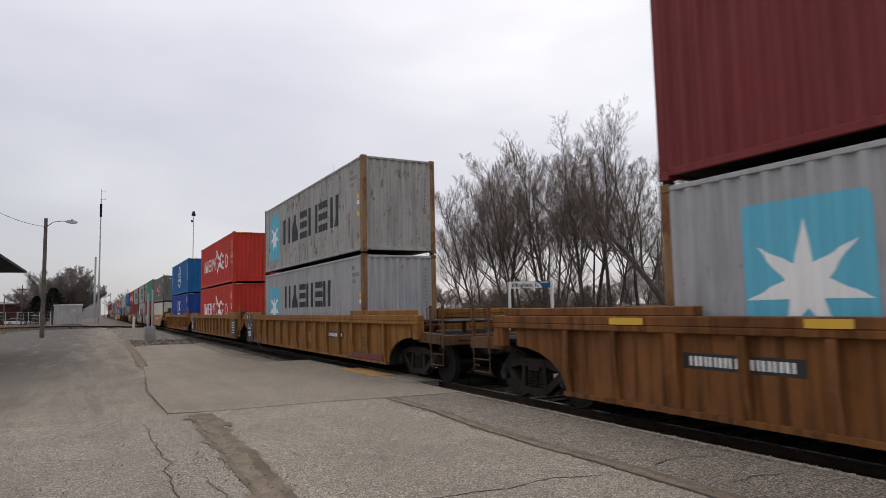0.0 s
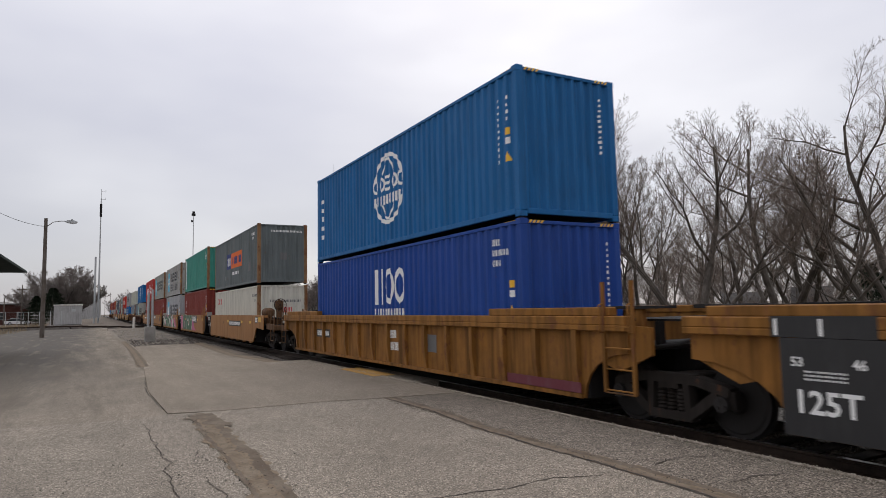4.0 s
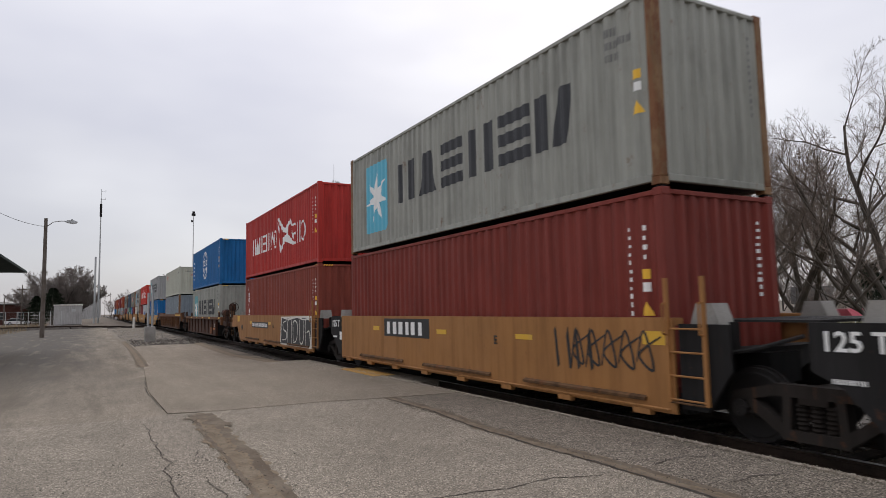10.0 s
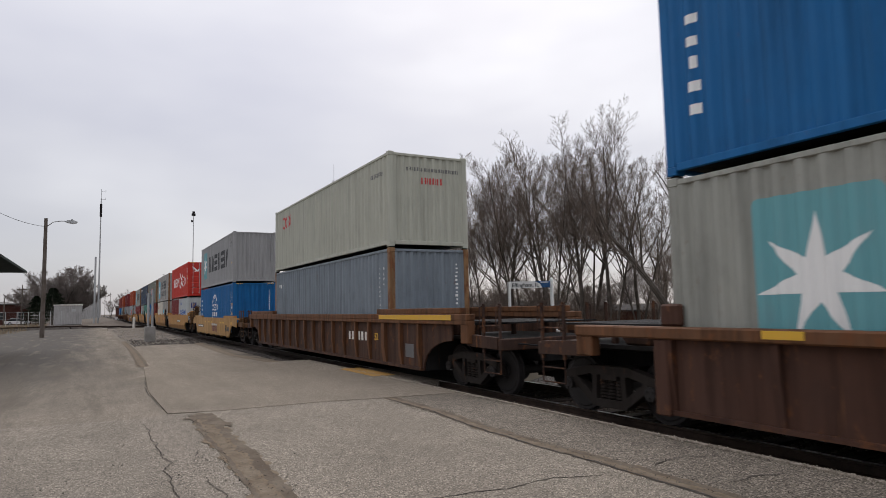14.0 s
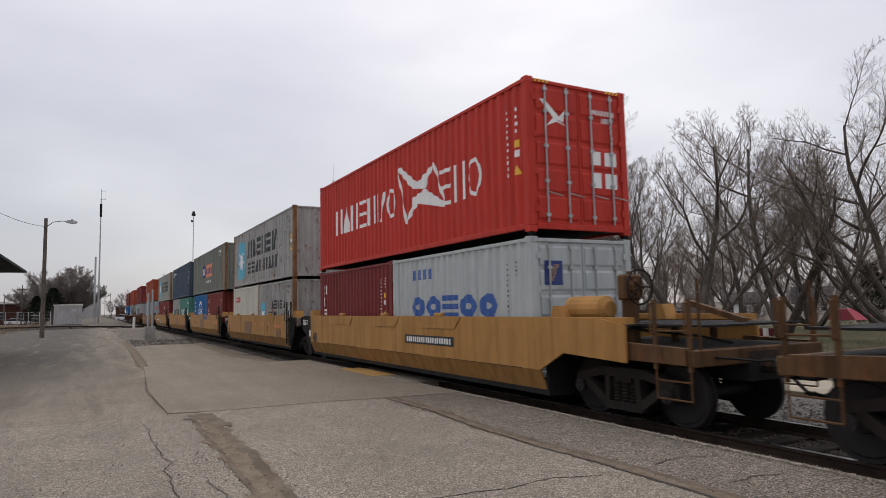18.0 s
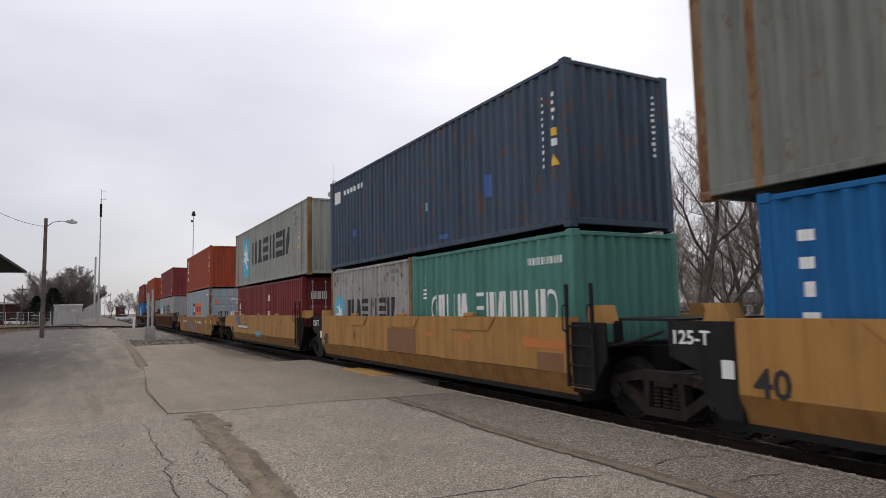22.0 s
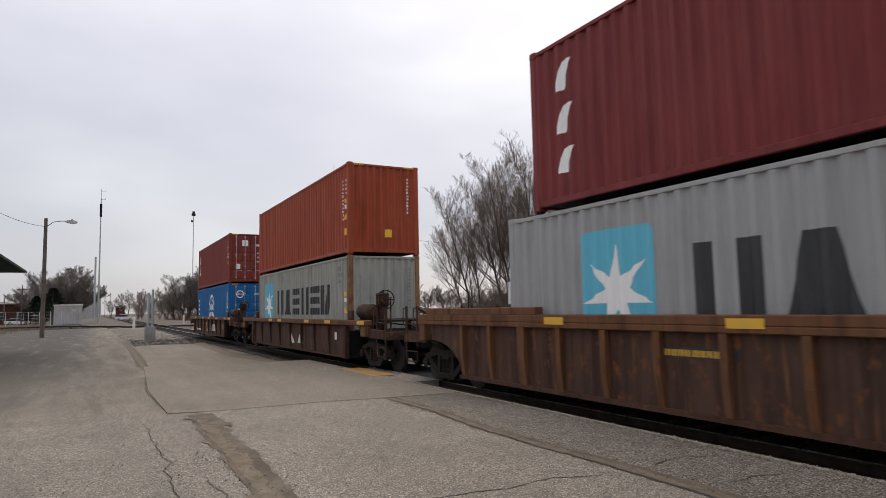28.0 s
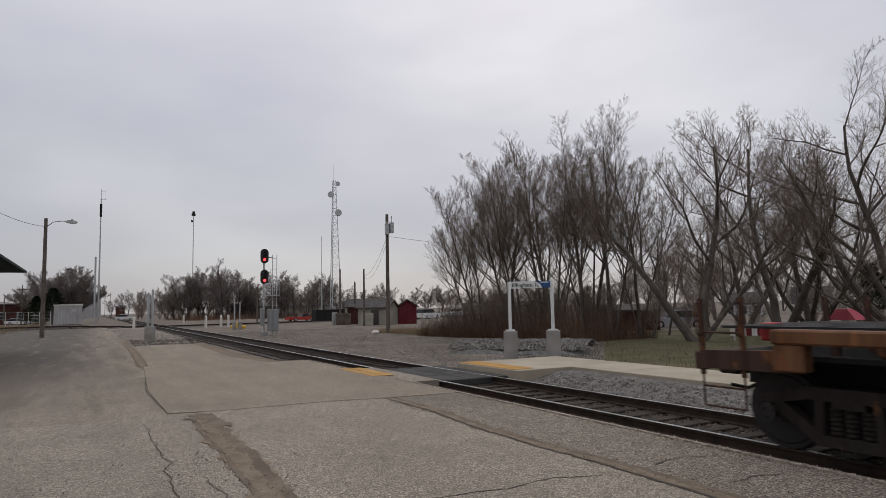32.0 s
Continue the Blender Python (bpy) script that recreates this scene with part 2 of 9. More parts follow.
def asphalt(name, binder, stone, cell=62.0, loose=0.5, seal=0.0, tracks=0.3):
    """Worn asphalt: pale aggregate in dark binder, blotches, wheel tracks; seal: a worn dark coat to the west."""
    m, n, l, b = nodes_of(name)
    v = coords(n, l, shuffle=False)
    vo = n.new("ShaderNodeTexVoronoi")
    vo.inputs["Scale"].default_value = cell
    l.new(v, vo.inputs["Vector"])
    hue = n.new("ShaderNodeSeparateColor")
    l.new(vo.outputs["Color"], hue.inputs[0])
    c = mixed(n, l, band(n, l, hue.outputs[0], 1.0 - loose - 0.15, 1.0 - loose + 0.35), binder, stone)
    c = mixed(n, l, times(n, l, band(n, l, hue.outputs[1], 0.80, 0.95), 0.8), c, tuple(min(1, x * 1.85) for x in stone))
    c = mixed(n, l, times(n, l, band(n, l, hue.outputs[2], 0.70, 0.92), 0.85), c, dark(binder, 0.30))
    big = noise_fac(n, l, v, 0.45, 6, 0.6)
    c = mixed(n, l, times(n, l, band(n, l, big, 0.42, 0.72), 0.38), c, dark(binder, 0.62))
    mid = noise_fac(n, l, v, 4.0, 6, 0.7)
    c = mixed(n, l, times(n, l, band(n, l, mid, 0.50, 0.74), 0.40), c, dark(binder, 0.60))
    if seal:
        sp = n.new("ShaderNodeSeparateXYZ")
        l.new(v, sp.inputs[0])
        edge = noise_fac(n, l, coords(n, l, (0.9, 0.22, 1.0), False), 1.0, 7, 0.7)
        ad = n.new("ShaderNodeMath")
        ad.operation = "MULTIPLY_ADD"
        ad.inputs[1].default_value = 5.5
        l.new(edge, ad.inputs[0])
        l.new(sp.outputs["X"], ad.inputs[2])
        worn = band(n, l, ad.outputs[0], 4.1, 1.3)
        worn = times(n, l, worn, band(n, l, sp.outputs["Y"], 9.0, 27.0))
        c = mixed(n, l, times(n, l, worn, float(seal)), c, (0.092, 0.084, 0.076))
    tr = noise_fac(n, l, coords(n, l, (1.5, 0.11, 1.0), False), 1.0, 6, 0.65)
    c = mixed(n, l, times(n, l, band(n, l, tr, 0.46, 0.70), float(tracks)), c, dark(binder, 0.55))
    tl = noise_fac(n, l, coords(n, l, (1.1, 0.14, 1.0), False), 1.7, 6, 0.65)
    c = mixed(n, l, times(n, l, band(n, l, tl, 0.54, 0.74), 0.6 * tracks), c, tuple(min(1, x * 1.2) for x in stone))
    l.new(c, b.inputs["Base Color"])
    b.inputs["Roughness"].default_value = 0.95
    b.inputs["Specular IOR Level"].default_value = 0.08
    bumped(n, l, b, vo.outputs["Distance"], 0.7, 0.005)
    MATS[name] = m
    return m


ASPHALT = asphalt("asphalt_platform", (0.178, 0.154, 0.124), (0.335, 0.290, 0.234), 88, 0.55, tracks=0.12)
ASPHALT_FAR = asphalt("asphalt_smooth", (0.192, 0.163, 0.128), (0.280, 0.239, 0.189), 90, 0.6, tracks=0.25)
ASPHALT_LOT = asphalt("asphalt_lot", (0.180, 0.154, 0.122), (0.290, 0.249, 0.199), 85, 0.5, seal=0.95, tracks=0.6)
ASPHALT_NEAR = asphalt("asphalt_near", (0.170, 0.148, 0.120), (0.315, 0.275, 0.224), 86, 0.5, tracks=0.3)
ASPHALT_EDGE = asphalt("asphalt_edge", (0.128, 0.110, 0.089), (0.270, 0.232, 0.189), 70, 0.5, tracks=0.12)
bm = bmesh.new()
prism(bm, [(1.3, -40), (4.84, -40), (4.90, 4.0), (4.88, 7.0), (5.03, 11.42), (3.8, 11.66), (2.1, 11.70), (1.62, 11.8), (1.55, 8.0), (1.46, 4.5)], "z", -0.36, 0.0)
solid("pavement", bm, ASPHALT, "weathered grey asphalt platform with exposed aggregate and cracks", "pavement", kind="structure")
bm = bmesh.new()
prism(bm, [(1.155, 11.925), (2.1, 11.705), (3.8, 11.665), (5.03, 11.425), (6.43, 11.25), (6.43, 21.62), (5.23, 21.8), (4.66, 26.2), (5.02, 36.8), (3.0, 37.4), (1.69, 36.5), (1.62, 30.0), (1.46, 22.8), (1.1, 15.6)], "z", -0.36, 0.006)
solid("pavement", bm, ASPHALT_FAR, "smoother brown-grey asphalt slab of the platform", "pavement", kind="structure")
bm = bmesh.new()
prism(bm, [(4.845, -40), (6.43, -40), (6.43, 11.245), (5.035, 11.42), (4.885, 7.0), (4.905, 4.0)], "z", -0.36, -0.003)
solid("pavement", bm, ASPHALT_EDGE, "older coarse asphalt strip along the platform edge", "pavement", kind="structure")
bm = bmesh.new()
prism(bm, [(-60, -40), (1.294, -40), (1.454, 4.5), (1.544, 8.0), (1.614, 11.795), (1.144, 11.915), (0.66, 11.69), (-0.69, 11.88), (-3.5, 12.3), (-7, 12.9), (-60, 20)], "z", -0.36, -0.004)
solid("parking_lot", bm, ASPHALT_NEAR, "weathered grey asphalt lot beside the platform", "pavement", kind="structure")
bm = bmesh.new()
prism(bm, [(-60, 20.005), (-7, 12.905), (-3.5, 12.305), (-0.69, 11.885), (0.66, 11.695), (1.144, 11.92), (1.094, 15.6), (1.454, 22.8), (1.614, 30), (1.66, 36), (1.4, 60), (1.3, 74), (1.6, 90), (-10, 87), (-60, 79)], "z", -0.36, -0.007)
solid("parking_lot", bm, ASPHALT_LOT, "dark patched asphalt lot beside the platform", "pavement", kind="structure")
bm = bmesh.new()
prism(bm, [(6.435, -40), (6.50, -40), (6.50, 21), (6.435, 21)], "z", -0.36, 0.010)
EDGE = rough_mat("edge_strip", (0.22, 0.185, 0.145), (0.48, 0.42, 0.345), 7.0, 0.9, 0.6, 0.01, 30, shuffle=False)
solid("trim", bm, EDGE, "chipped pale edge strip along the platform", "kerb", kind="structure")
bm = bmesh.new()
prism(bm, [(6.505, -0.36), (10.3, -0.36), (9.9, -0.25), (6.505, -0.25)], "y", -60, 900)
solid("track_bed", bm, BALLAST, "dark ballast bed of the main track", "ballast", kind="structure")


def rail(name, x, y0, y1):
    bm = bmesh.new()
    z = RAIL_Z
    prof = [(-0.075, z - 0.16), (0.075, z - 0.16), (0.075, z - 0.145), (0.012, z - 0.125), (0.012, z - 0.045), (0.036, z - 0.035), (0.036, z - 0.004), (-0.036, z - 0.004), (-0.036, z - 0.035), (-0.012, z - 0.045), (-0.012, z - 0.125), (-0.075, z - 0.145)]
    prism(bm, [(x + a, b) for a, b in prof], "y", y0, y1)
    ob = solid(name, bm, RAIL_SIDE, "rusty steel rail with a bright worn head", "rail", "rails", "structure")
    part("rail_head", boxes((x - 0.033, x + 0.033, y0, y1, z - 0.003, z)), RAIL_TOP, ob, "shiny worn running surface")
    return ob


rail("rail_near", TRACK - 0.753, -60, 900)
rail("rail_far", TRACK + 0.753, -60, 900)

# ---------------------------------------------------------------- corrugated containers
def corrugation(length, pitch=0.278, depth=0.042):
    """Break points along a panel: the wave of pressed steel sheet."""
    count = max(1, round(length / pitch))
    p = length / count
    br = []
    for i in range(count):
        a = i * p
        br += [(a, 0.0), (a + p * 0.27, 0.0), (a + p * 0.5, depth), (a + p * 0.77, depth)]
    br.append((length, 0.0))
    return br


def sheet(length, height, br, thick=0.05):
    """A pressed sheet standing in the u-w plane (u along, w up), relief d into the thing; closed behind."""
    bm = bmesh.new()
    lo = [bm.verts.new((u, d, 0)) for u, d in br]
    hi = [bm.verts.new((u, d, height)) for u, d in br]
    bl, bh = [bm.verts.new((u, thick, 0)) for u in (0, length)], [bm.verts.new((u, thick, height)) for u in (0, length)]
    for i in range(len(br) - 1):
        bm.faces.new((lo[i], lo[i + 1], hi[i + 1], hi[i]))
    bm.faces.new((bl[1], bl[0], bh[0], bh[1]))
    bm.faces.new((lo[0], hi[0], bh[0], bl[0]))
    bm.faces.new((hi[-1], lo[-1], bl[1], bh[1]))
    bm.faces.new(lo[::-1] + bl)
    bm.faces.new(hi + bh[::-1])
    return bm


def side_map(L, near=True, x=1.214):
    """Takes (u, d, w) on a long side to the container's space; u runs left to right as one looks at the side."""
    s = -1 if near else 1
    return Matrix(((0, -s, 0, s * x), (s, 0, 0, -s * L / 2), (0, 0, 1, 0), (0, 0, 0, 1)))


def end_map(L, front=True):
    s = -1 if front else 1
    return Matrix(((-s, 0, 0, s * 1.219), (0, -s, 0, s * (L / 2 - 0.005)), (0, 0, 1, 0), (0, 0, 0, 1)))


CACHE = {}


def cached(key, make):
    if key not in CACHE:
        CACHE[key] = make()
    return CACHE[key]


def with_material(me, material):
    key = (me.name, material.name)
    if key not in CACHE:
        c = me.copy()
        c.materials.clear()
        c.materials.append(material)
        CACHE[key] = c
    return CACHE[key]


def placed(bm, m):
    bm.transform(m)
    return bm


POST = 0.16
RAIL_LOW, RAIL_HIGH = 0.16, 0.10


def container(label, L, H, skin, post=None, rail_mat=None, front="blank", stacking=0.0, group="containers on the train"):
    """One shipping container: origin under its middle, front end towards -y, long sides across x."""
    post = post or skin
    rail_mat = rail_mat or skin
    c = thing("shipping_container", label, "container", group)
    hp = H - RAIL_LOW - RAIL_HIGH
    sl = L - 2 * POST - 2 * stacking

    def side_mesh():
        br = corrugation(sl)
        return mesh_of("side_panel", sheet(sl, hp, br), skin)
    me = cached(("side", round(sl, 2), H), side_mesh)
    for near in (True, False):
        ob = link("side_panel", with_material(me, skin), c)
        ob.matrix_local = side_map(L, near) @ Matrix.Translation((POST + stacking, 0.006, RAIL_LOW))
    if stacking:
        for near in (True, False):
            for k in (0, 1):
                def short_mesh():
                    return mesh_of("side_panel", sheet(stacking - 0.13, hp, corrugation(stacking - 0.13, 0.34, 0.03)), skin)
                me2 = cached(("short", stacking, H), short_mesh)
                ob = link("side_panel", with_material(me2, skin), c)
                ob.matrix_local = side_map(L, near) @ Matrix.Translation((POST if k == 0 else L - POST - stacking + 0.13, 0.006, RAIL_LOW))
                pm = cached(("spost", H), lambda: mesh_of("corner_post", boxes((0, 0.13, -0.004, 0.08, 0.0, H - 0.1), bevel=0.01), post))
                ob = link("stacking_post", with_material(pm, post), c)
                ob.matrix_local = side_map(L, near) @ Matrix.Translation((POST + stacking - 0.13 if k == 0 else L - POST - stacking, 0, 0.05))
    wide = 2.438 - 2 * POST

    def end_mesh():
        return mesh_of("end_panel", sheet(wide, hp, corrugation(wide, 0.235, 0.045), 0.06), skin)
    me = cached(("end", H), end_mesh)
    ends = [(False, "blank"), (True, front)]
    for is_front, kind in ends:
        if kind == "blank":
            ob = link("end_panel", with_material(me, skin), c)
            ob.matrix_local = end_map(L, is_front) @ Matrix.Translation((POST, 0.012, RAIL_LOW))
        else:
            doors(c, L, H, skin, end_map(L, is_front))
    # corner posts, castings, rails
    pm = cached(("post", H), lambda: mesh_of("corner_post", boxes((-0.08, 0.08, -0.08, 0.08, 0.11, H - 0.11), bevel=0.015), post))
    cm = cached(("casting",), casting_mesh)
    for sx in (-1, 1):
        for sy in (-1, 1):
            ob = link("corner_post", with_material(pm, post), c)
            ob.location = (sx * (1.219 - 0.08), sy * (L / 2 - 0.08), 0)
            for z in (0.0, H - 0.118):
                o2 = link("corner_casting", with_material(cm, post), c)
                o2.location = (sx * (1.219 - 0.0825), sy * (L / 2 - 0.0885), z)
                o2.rotation_euler = (0, 0, {(-1, -1): 0, (1, -1): math.pi / 2, (1, 1): math.pi, (-1, 1): -math.pi / 2}[(sx, sy)])
        def long_rail(z0, z1):
            return boxes((-0.04, 0.04, -L / 2 + 0.17, L / 2 - 0.17, z0, z1), bevel=0.008)
        lo = cached(("rlow", L), lambda: mesh_of("bottom_rail", long_rail(0.055, RAIL_LOW), rail_mat))
        hi = cached(("rtop", L, H), lambda: mesh_of("top_rail", long_rail(H - RAIL_HIGH, H - 0.03), rail_mat))
        for nm, me in (("bottom_rail", lo), ("top_rail", hi)):
            ob = link(nm, with_material(me, rail_mat), c)
            ob.location = (sx * (1.219 - 0.042), 0, 0)
    for sy in (-1, 1):
        lo = cached(("elow",), lambda: mesh_of("end_sill", boxes((-1.219 + 0.17, 1.219 - 0.17, -0.04, 0.04, 0.055, RAIL_LOW), bevel=0.008), rail_mat))
        hi = cached(("etop", H), lambda: mesh_of("end_header", boxes((-1.219 + 0.17, 1.219 - 0.17, -0.04, 0.04, H - RAIL_HIGH, H - 0.03), bevel=0.008), rail_mat))
        for nm, me in (("end_sill", lo), ("end_header", hi)):
            ob = link(nm, with_material(me, rail_mat), c)
            ob.location = (0, sy * (L / 2 - 0.045), 0)
    roof = cached(("roof", L, H), lambda: mesh_of("roof", boxes((-1.17, 1.17, -L / 2 + 0.1, L / 2 - 0.1, H - 0.06, H - 0.03)), skin))
    link("roof", with_material(roof, skin), c)
    floor = cached(("floor", L), lambda: mesh_of("underside", boxes((-1.15, 1.15, -L / 2 + 0.1, L / 2 - 0.1, 0.10, 0.15)), STEEL_DARK))
    link("underside", floor, c)
    return c


def casting_mesh():
    """Corner casting with its oval holes as dark recesses; outer corner towards -x, -y."""
    bm = bmesh.new()
    box(bm, -0.0825, 0.0825, -0.0885, 0.0885, 0, 0.118, bevel=0.008)
    return mesh_of("corner_casting", bm, STEEL_DARK)


def doors(c, L, H, skin, m):
    """Two door leaves with pressed panels, four locking bars, handles and hinges."""
    hp = H - RAIL_LOW - RAIL_HIGH
    w = (2.438 - 2 * POST) / 2
    for k in (0, 1):
        u0 = POST + k * w
        bm = bmesh.new()
        box(bm, u0 + 0.008, u0 + w - 0.008, 0.03, 0.07, RAIL_LOW, RAIL_LOW + hp)
        bm.transform(m)
        leaf = part("door", bm, skin, c)
        rows = 5
        for i in range(rows):
            bm = bmesh.new()
            z0 = RAIL_LOW + 0.06 + i * (hp - 0.06) / rows
            z1 = RAIL_LOW + (i + 1) * (hp - 0.06) / rows
            prism(bm, [(0.031, z0), (0.012, z0 + 0.05), (0.012, z1 - 0.05), (0.031, z1)], "x", u0 + 0.06, u0 + w - 0.06)
            bm.transform(m)
            part("door_panel", bm, skin, leaf)
        for j, f in enumerate((0.24, 0.72) if k == 0 else (0.28, 0.76)):
            bm = bmesh.new()
            u = u0 + w * f
            tube(bm, (u, -0.012, RAIL_LOW + 0.02), (u, -0.012, RAIL_LOW + hp - 0.02), 0.018, n=8)
            for z in (0.06, 0.3, 0.55, 0.8, 0.96):
                box(bm, u - 0.045, u + 0.045, -0.03, 0.02, RAIL_LOW + hp * z - 0.03, RAIL_LOW + hp * z + 0.03)
            bm.transform(m)
            part("locking_bar", bm, GALV, leaf, "galvanised locking bar with cam keepers")
            bm = bmesh.new()
            tube(bm, (u, -0.04, RAIL_LOW + hp * 0.22), (u + 0.34, -0.04, RAIL_LOW + hp * 0.2), 0.012, n=6)
            bm.transform(m)
            part("door_handle", bm, GALV, leaf)
        for i in range(4):
            z = RAIL_LOW + hp * (0.1 + 0.265 * i)
            u = POST if k == 0 else POST + 2 * w
            bm = boxes((u - 0.05, u + 0.05, -0.012, 0.03, z - 0.06, z + 0.06))
            bm.transform(m)
            part("hinge", bm, skin, leaf)


# ---------------------------------------------------------------- marks painted on corrugated sheet
Skin = namedtuple("Skin", "breaks to high", defaults=(2.9,))


def clip(poly, lo, hi):
    """The part of a convex polygon with lo <= u <= hi."""
    for lim, sign in ((lo, 1), (hi, -1)):
        out = []
        for i, p in enumerate(poly):
            q = poly[(i + 1) % len(poly)]
            a, b = sign * (p[0] - lim), sign * (q[0] - lim)
            if a >= 0:
                out.append(p)
            if a * b < 0:
                k = a / (a - b)
                out.append((p[0] + (q[0] - p[0]) * k, p[1] + (q[1] - p[1]) * k))
        poly = out
        if len(poly) < 3:
            return []
    return poly


def painted(name, parent, skin, polys, material, label="", lift=0.004):
    """Flat shapes laid on the wave of a skin, a film's thickness above it."""
    if name == "lettering" and len(polys) > 1 and len(polys) < 17:
        return [painted("letter_bar", parent, skin, [p], material, label, lift) for p in polys][0]
    bm = bmesh.new()
    br = skin.breaks
    for poly in polys:
        u0, u1 = min(p[0] for p in poly), max(p[0] for p in poly)
        for (a, d), (b, e) in zip(br, br[1:]):
            if b <= u0 or a >= u1 or b - a < 1e-6:
                continue
            bit = clip(poly, a, b)
            if len(bit) < 3:
                continue
            vs = [bm.verts.new((u, d + (e - d) * (u - a) / (b - a) - lift, w)) for u, w in bit]
            bm.faces.new(vs)
    bmesh.ops.remove_doubles(bm, verts=bm.verts, dist=0.0005)
    if not bm.faces:
        bm.free()
        return None
    bm.transform(skin.to)
    ob = part(name, bm, material, parent, label)
    if len(polys) > 3 and "emblem" not in name and name != "letter_bar":
        tagged(ob, kind="stuff")
    return ob


def rect(u0, u1, w0, w1):
    return [(u0, w0), (u1, w0), (u1, w1), (u0, w1)]


def bar_row(u0, u1, w0, w1, count, seed=1):
    """Stands for a word: for each sign a pair of upright bars."""
    r = random.Random(seed)
    p = (u1 - u0) / count
    out = []
    for i in range(count):
        a = u0 + i * p
        k = r.uniform(0.28, 0.40)
        out.append(rect(a + 0.05 * p, a + k * p, w0, w1))
        k2 = r.uniform(0.22, 0.30)
        out.append(rect(a + (0.86 - k2) * p, a + 0.86 * p, w0, w1))
    return out


def glyph(code, a, b, w0, w1, t):
    """One sign of a word as plain bars: i, u uprights; v a wedge; e level bars; k an upright and a leaning bar; o a ring."""
    mid, h = (w0 + w1) / 2, w1 - w0
    if code == " ":
        return []
    if code == "i":
        return [[rect(a, a + t, w0, w1)]]
    if code == "v":
        c = (a + b) / 2
        return [[[(a + 0.2 * t, w0), (b - 0.2 * t, w0), (c + t * 0.55, w1), (c - t * 0.55, w1)]]]
    if code == "e":
        k = min(t * 0.85, h * 0.24)
        return [[rect(a, b, z, z + k)] for z in (w0, mid - k / 2, w1 - k)]
    if code == "k":
        return [[rect(a, a + t, w0, w1)], [[(a + t * 1.5, w0), (a + t * 2.6, w0), (b, w1), (b - t * 1.1, w1)]]]
    if code == "o":
        return [hoop((a + b) / 2, mid, h / 2, h / 2 - t * 0.85, squash=(b - a) / h, step=30)]
    return [[rect(a, a + t, w0, w1)], [rect(b - t, b, w0, w1)]]


def glyph_row(c, skin, codes, u0, u1, w0, w1, material, label="lettering shown as plain bars", weight=0.27, lift=0.004):
    """A word as plain bars, each bar a part of its own."""
    p = (u1 - u0) / len(codes)
    for i, code in enumerate(codes):
        a = u0 + i * p
        for piece in glyph(code, a + 0.04 * p, a + (0.88 if code != "i" else 0.4) * p, w0, w1, weight * p):
            painted("letter_bar", c, skin, piece, material, label, lift)


def bar_column(u0, u1, w0, w1, count, seed=1):
    """Stands for upright running signs: one short bar above the other."""
    r = random.Random(seed)
    p = (w1 - w0) / count
    return [rect(u0 + r.uniform(0.05, 0.3) * (u1 - u0), u1 - r.uniform(0.05, 0.3) * (u1 - u0), w0 + i * p, w0 + (i + r.uniform(0.35, 0.6)) * p) for i in range(count)]


def rounded(u0, u1, w0, w1, r=0.12):
    pts = []
    for cu, cw, a0 in ((u1 - r, w0 + r, -90), (u1 - r, w1 - r, 0), (u0 + r, w1 - r, 90), (u0 + r, w0 + r, 180)):
        for k in range(4):
            a = radians(a0 + 30 * k)
            pts.append((cu + r * math.cos(a), cw + r * math.sin(a)))
    return [pts]


def star(cu, cw, ro, ri, points=7, turn=90):
    out = []
    for k in range(points):
        a = radians(turn + 360 * k / points)
        h = math.pi / points
        out.append([(cu, cw), (cu + ri * math.cos(a - h), cw + ri * math.sin(a - h)), (cu + ro * math.cos(a), cw + ro * math.sin(a)), (cu + ri * math.cos(a + h), cw + ri * math.sin(a + h))])
    return out


def hoop(cu, cw, ro, ri, a0=0, a1=360, squash=1.0, step=15):
    out = []
    n = max(1, int((a1 - a0) / step))
    for k in range(n):
        a, b = radians(a0 + (a1 - a0) * k / n), radians(a0 + (a1 - a0) * (k + 1) / n)
        out.append([(cu + ri * math.cos(a) * squash, cw + ri * math.sin(a)), (cu + ro * math.cos(a) * squash, cw + ro * math.sin(a)), (cu + ro * math.cos(b) * squash, cw + ro * math.sin(b)), (cu + ri * math.cos(b) * squash, cw + ri * math.sin(b))])
    return out


def text_mesh(name, body, size, material, m):
    cu = bpy.data.curves.new(name, "FONT")
    cu.body, cu.size, cu.extrude, cu.resolution_u, cu.offset = body, size, 0.003, 2, 0.018 * size
    tmp = bpy.data.objects.new(name, cu)
    scene.collection.objects.link(tmp)
    me = bpy.data.meshes.new_from_object(tmp)
    bpy.data.objects.remove(tmp)
    bpy.data.curves.remove(cu)
    me.transform(m)
    me.name = name
    me.materials.clear()
    me.materials.append(material)
    return me


INK = worn_decal("dark_grey_lettering", (0.020, 0.022, 0.026), 0.15)
SKY = worn_decal("sky_blue_panel", (0.10, 0.42, 0.56), 0.30)
SKY_DULL = worn_decal("dull_teal_panel", (0.12, 0.33, 0.36), 0.35)
ORANGE = worn_decal("orange_panel", (0.72, 0.145, 0.025), 0.25)
SALMON = worn_decal("salmon_panel", (0.70, 0.26, 0.13), 0.25)
DEEP = worn_decal("deep_blue_panel", (0.018, 0.035, 0.17), 0.2)
RED_INK = worn_decal("red_lettering", (0.50, 0.022, 0.025), 0.3)
BLUE_INK = worn_decal("blue_lettering", (0.03, 0.10, 0.33), 0.3)
GREY_INK = worn_decal("small_grey_marks", (0.12, 0.12, 0.12), 0.5)


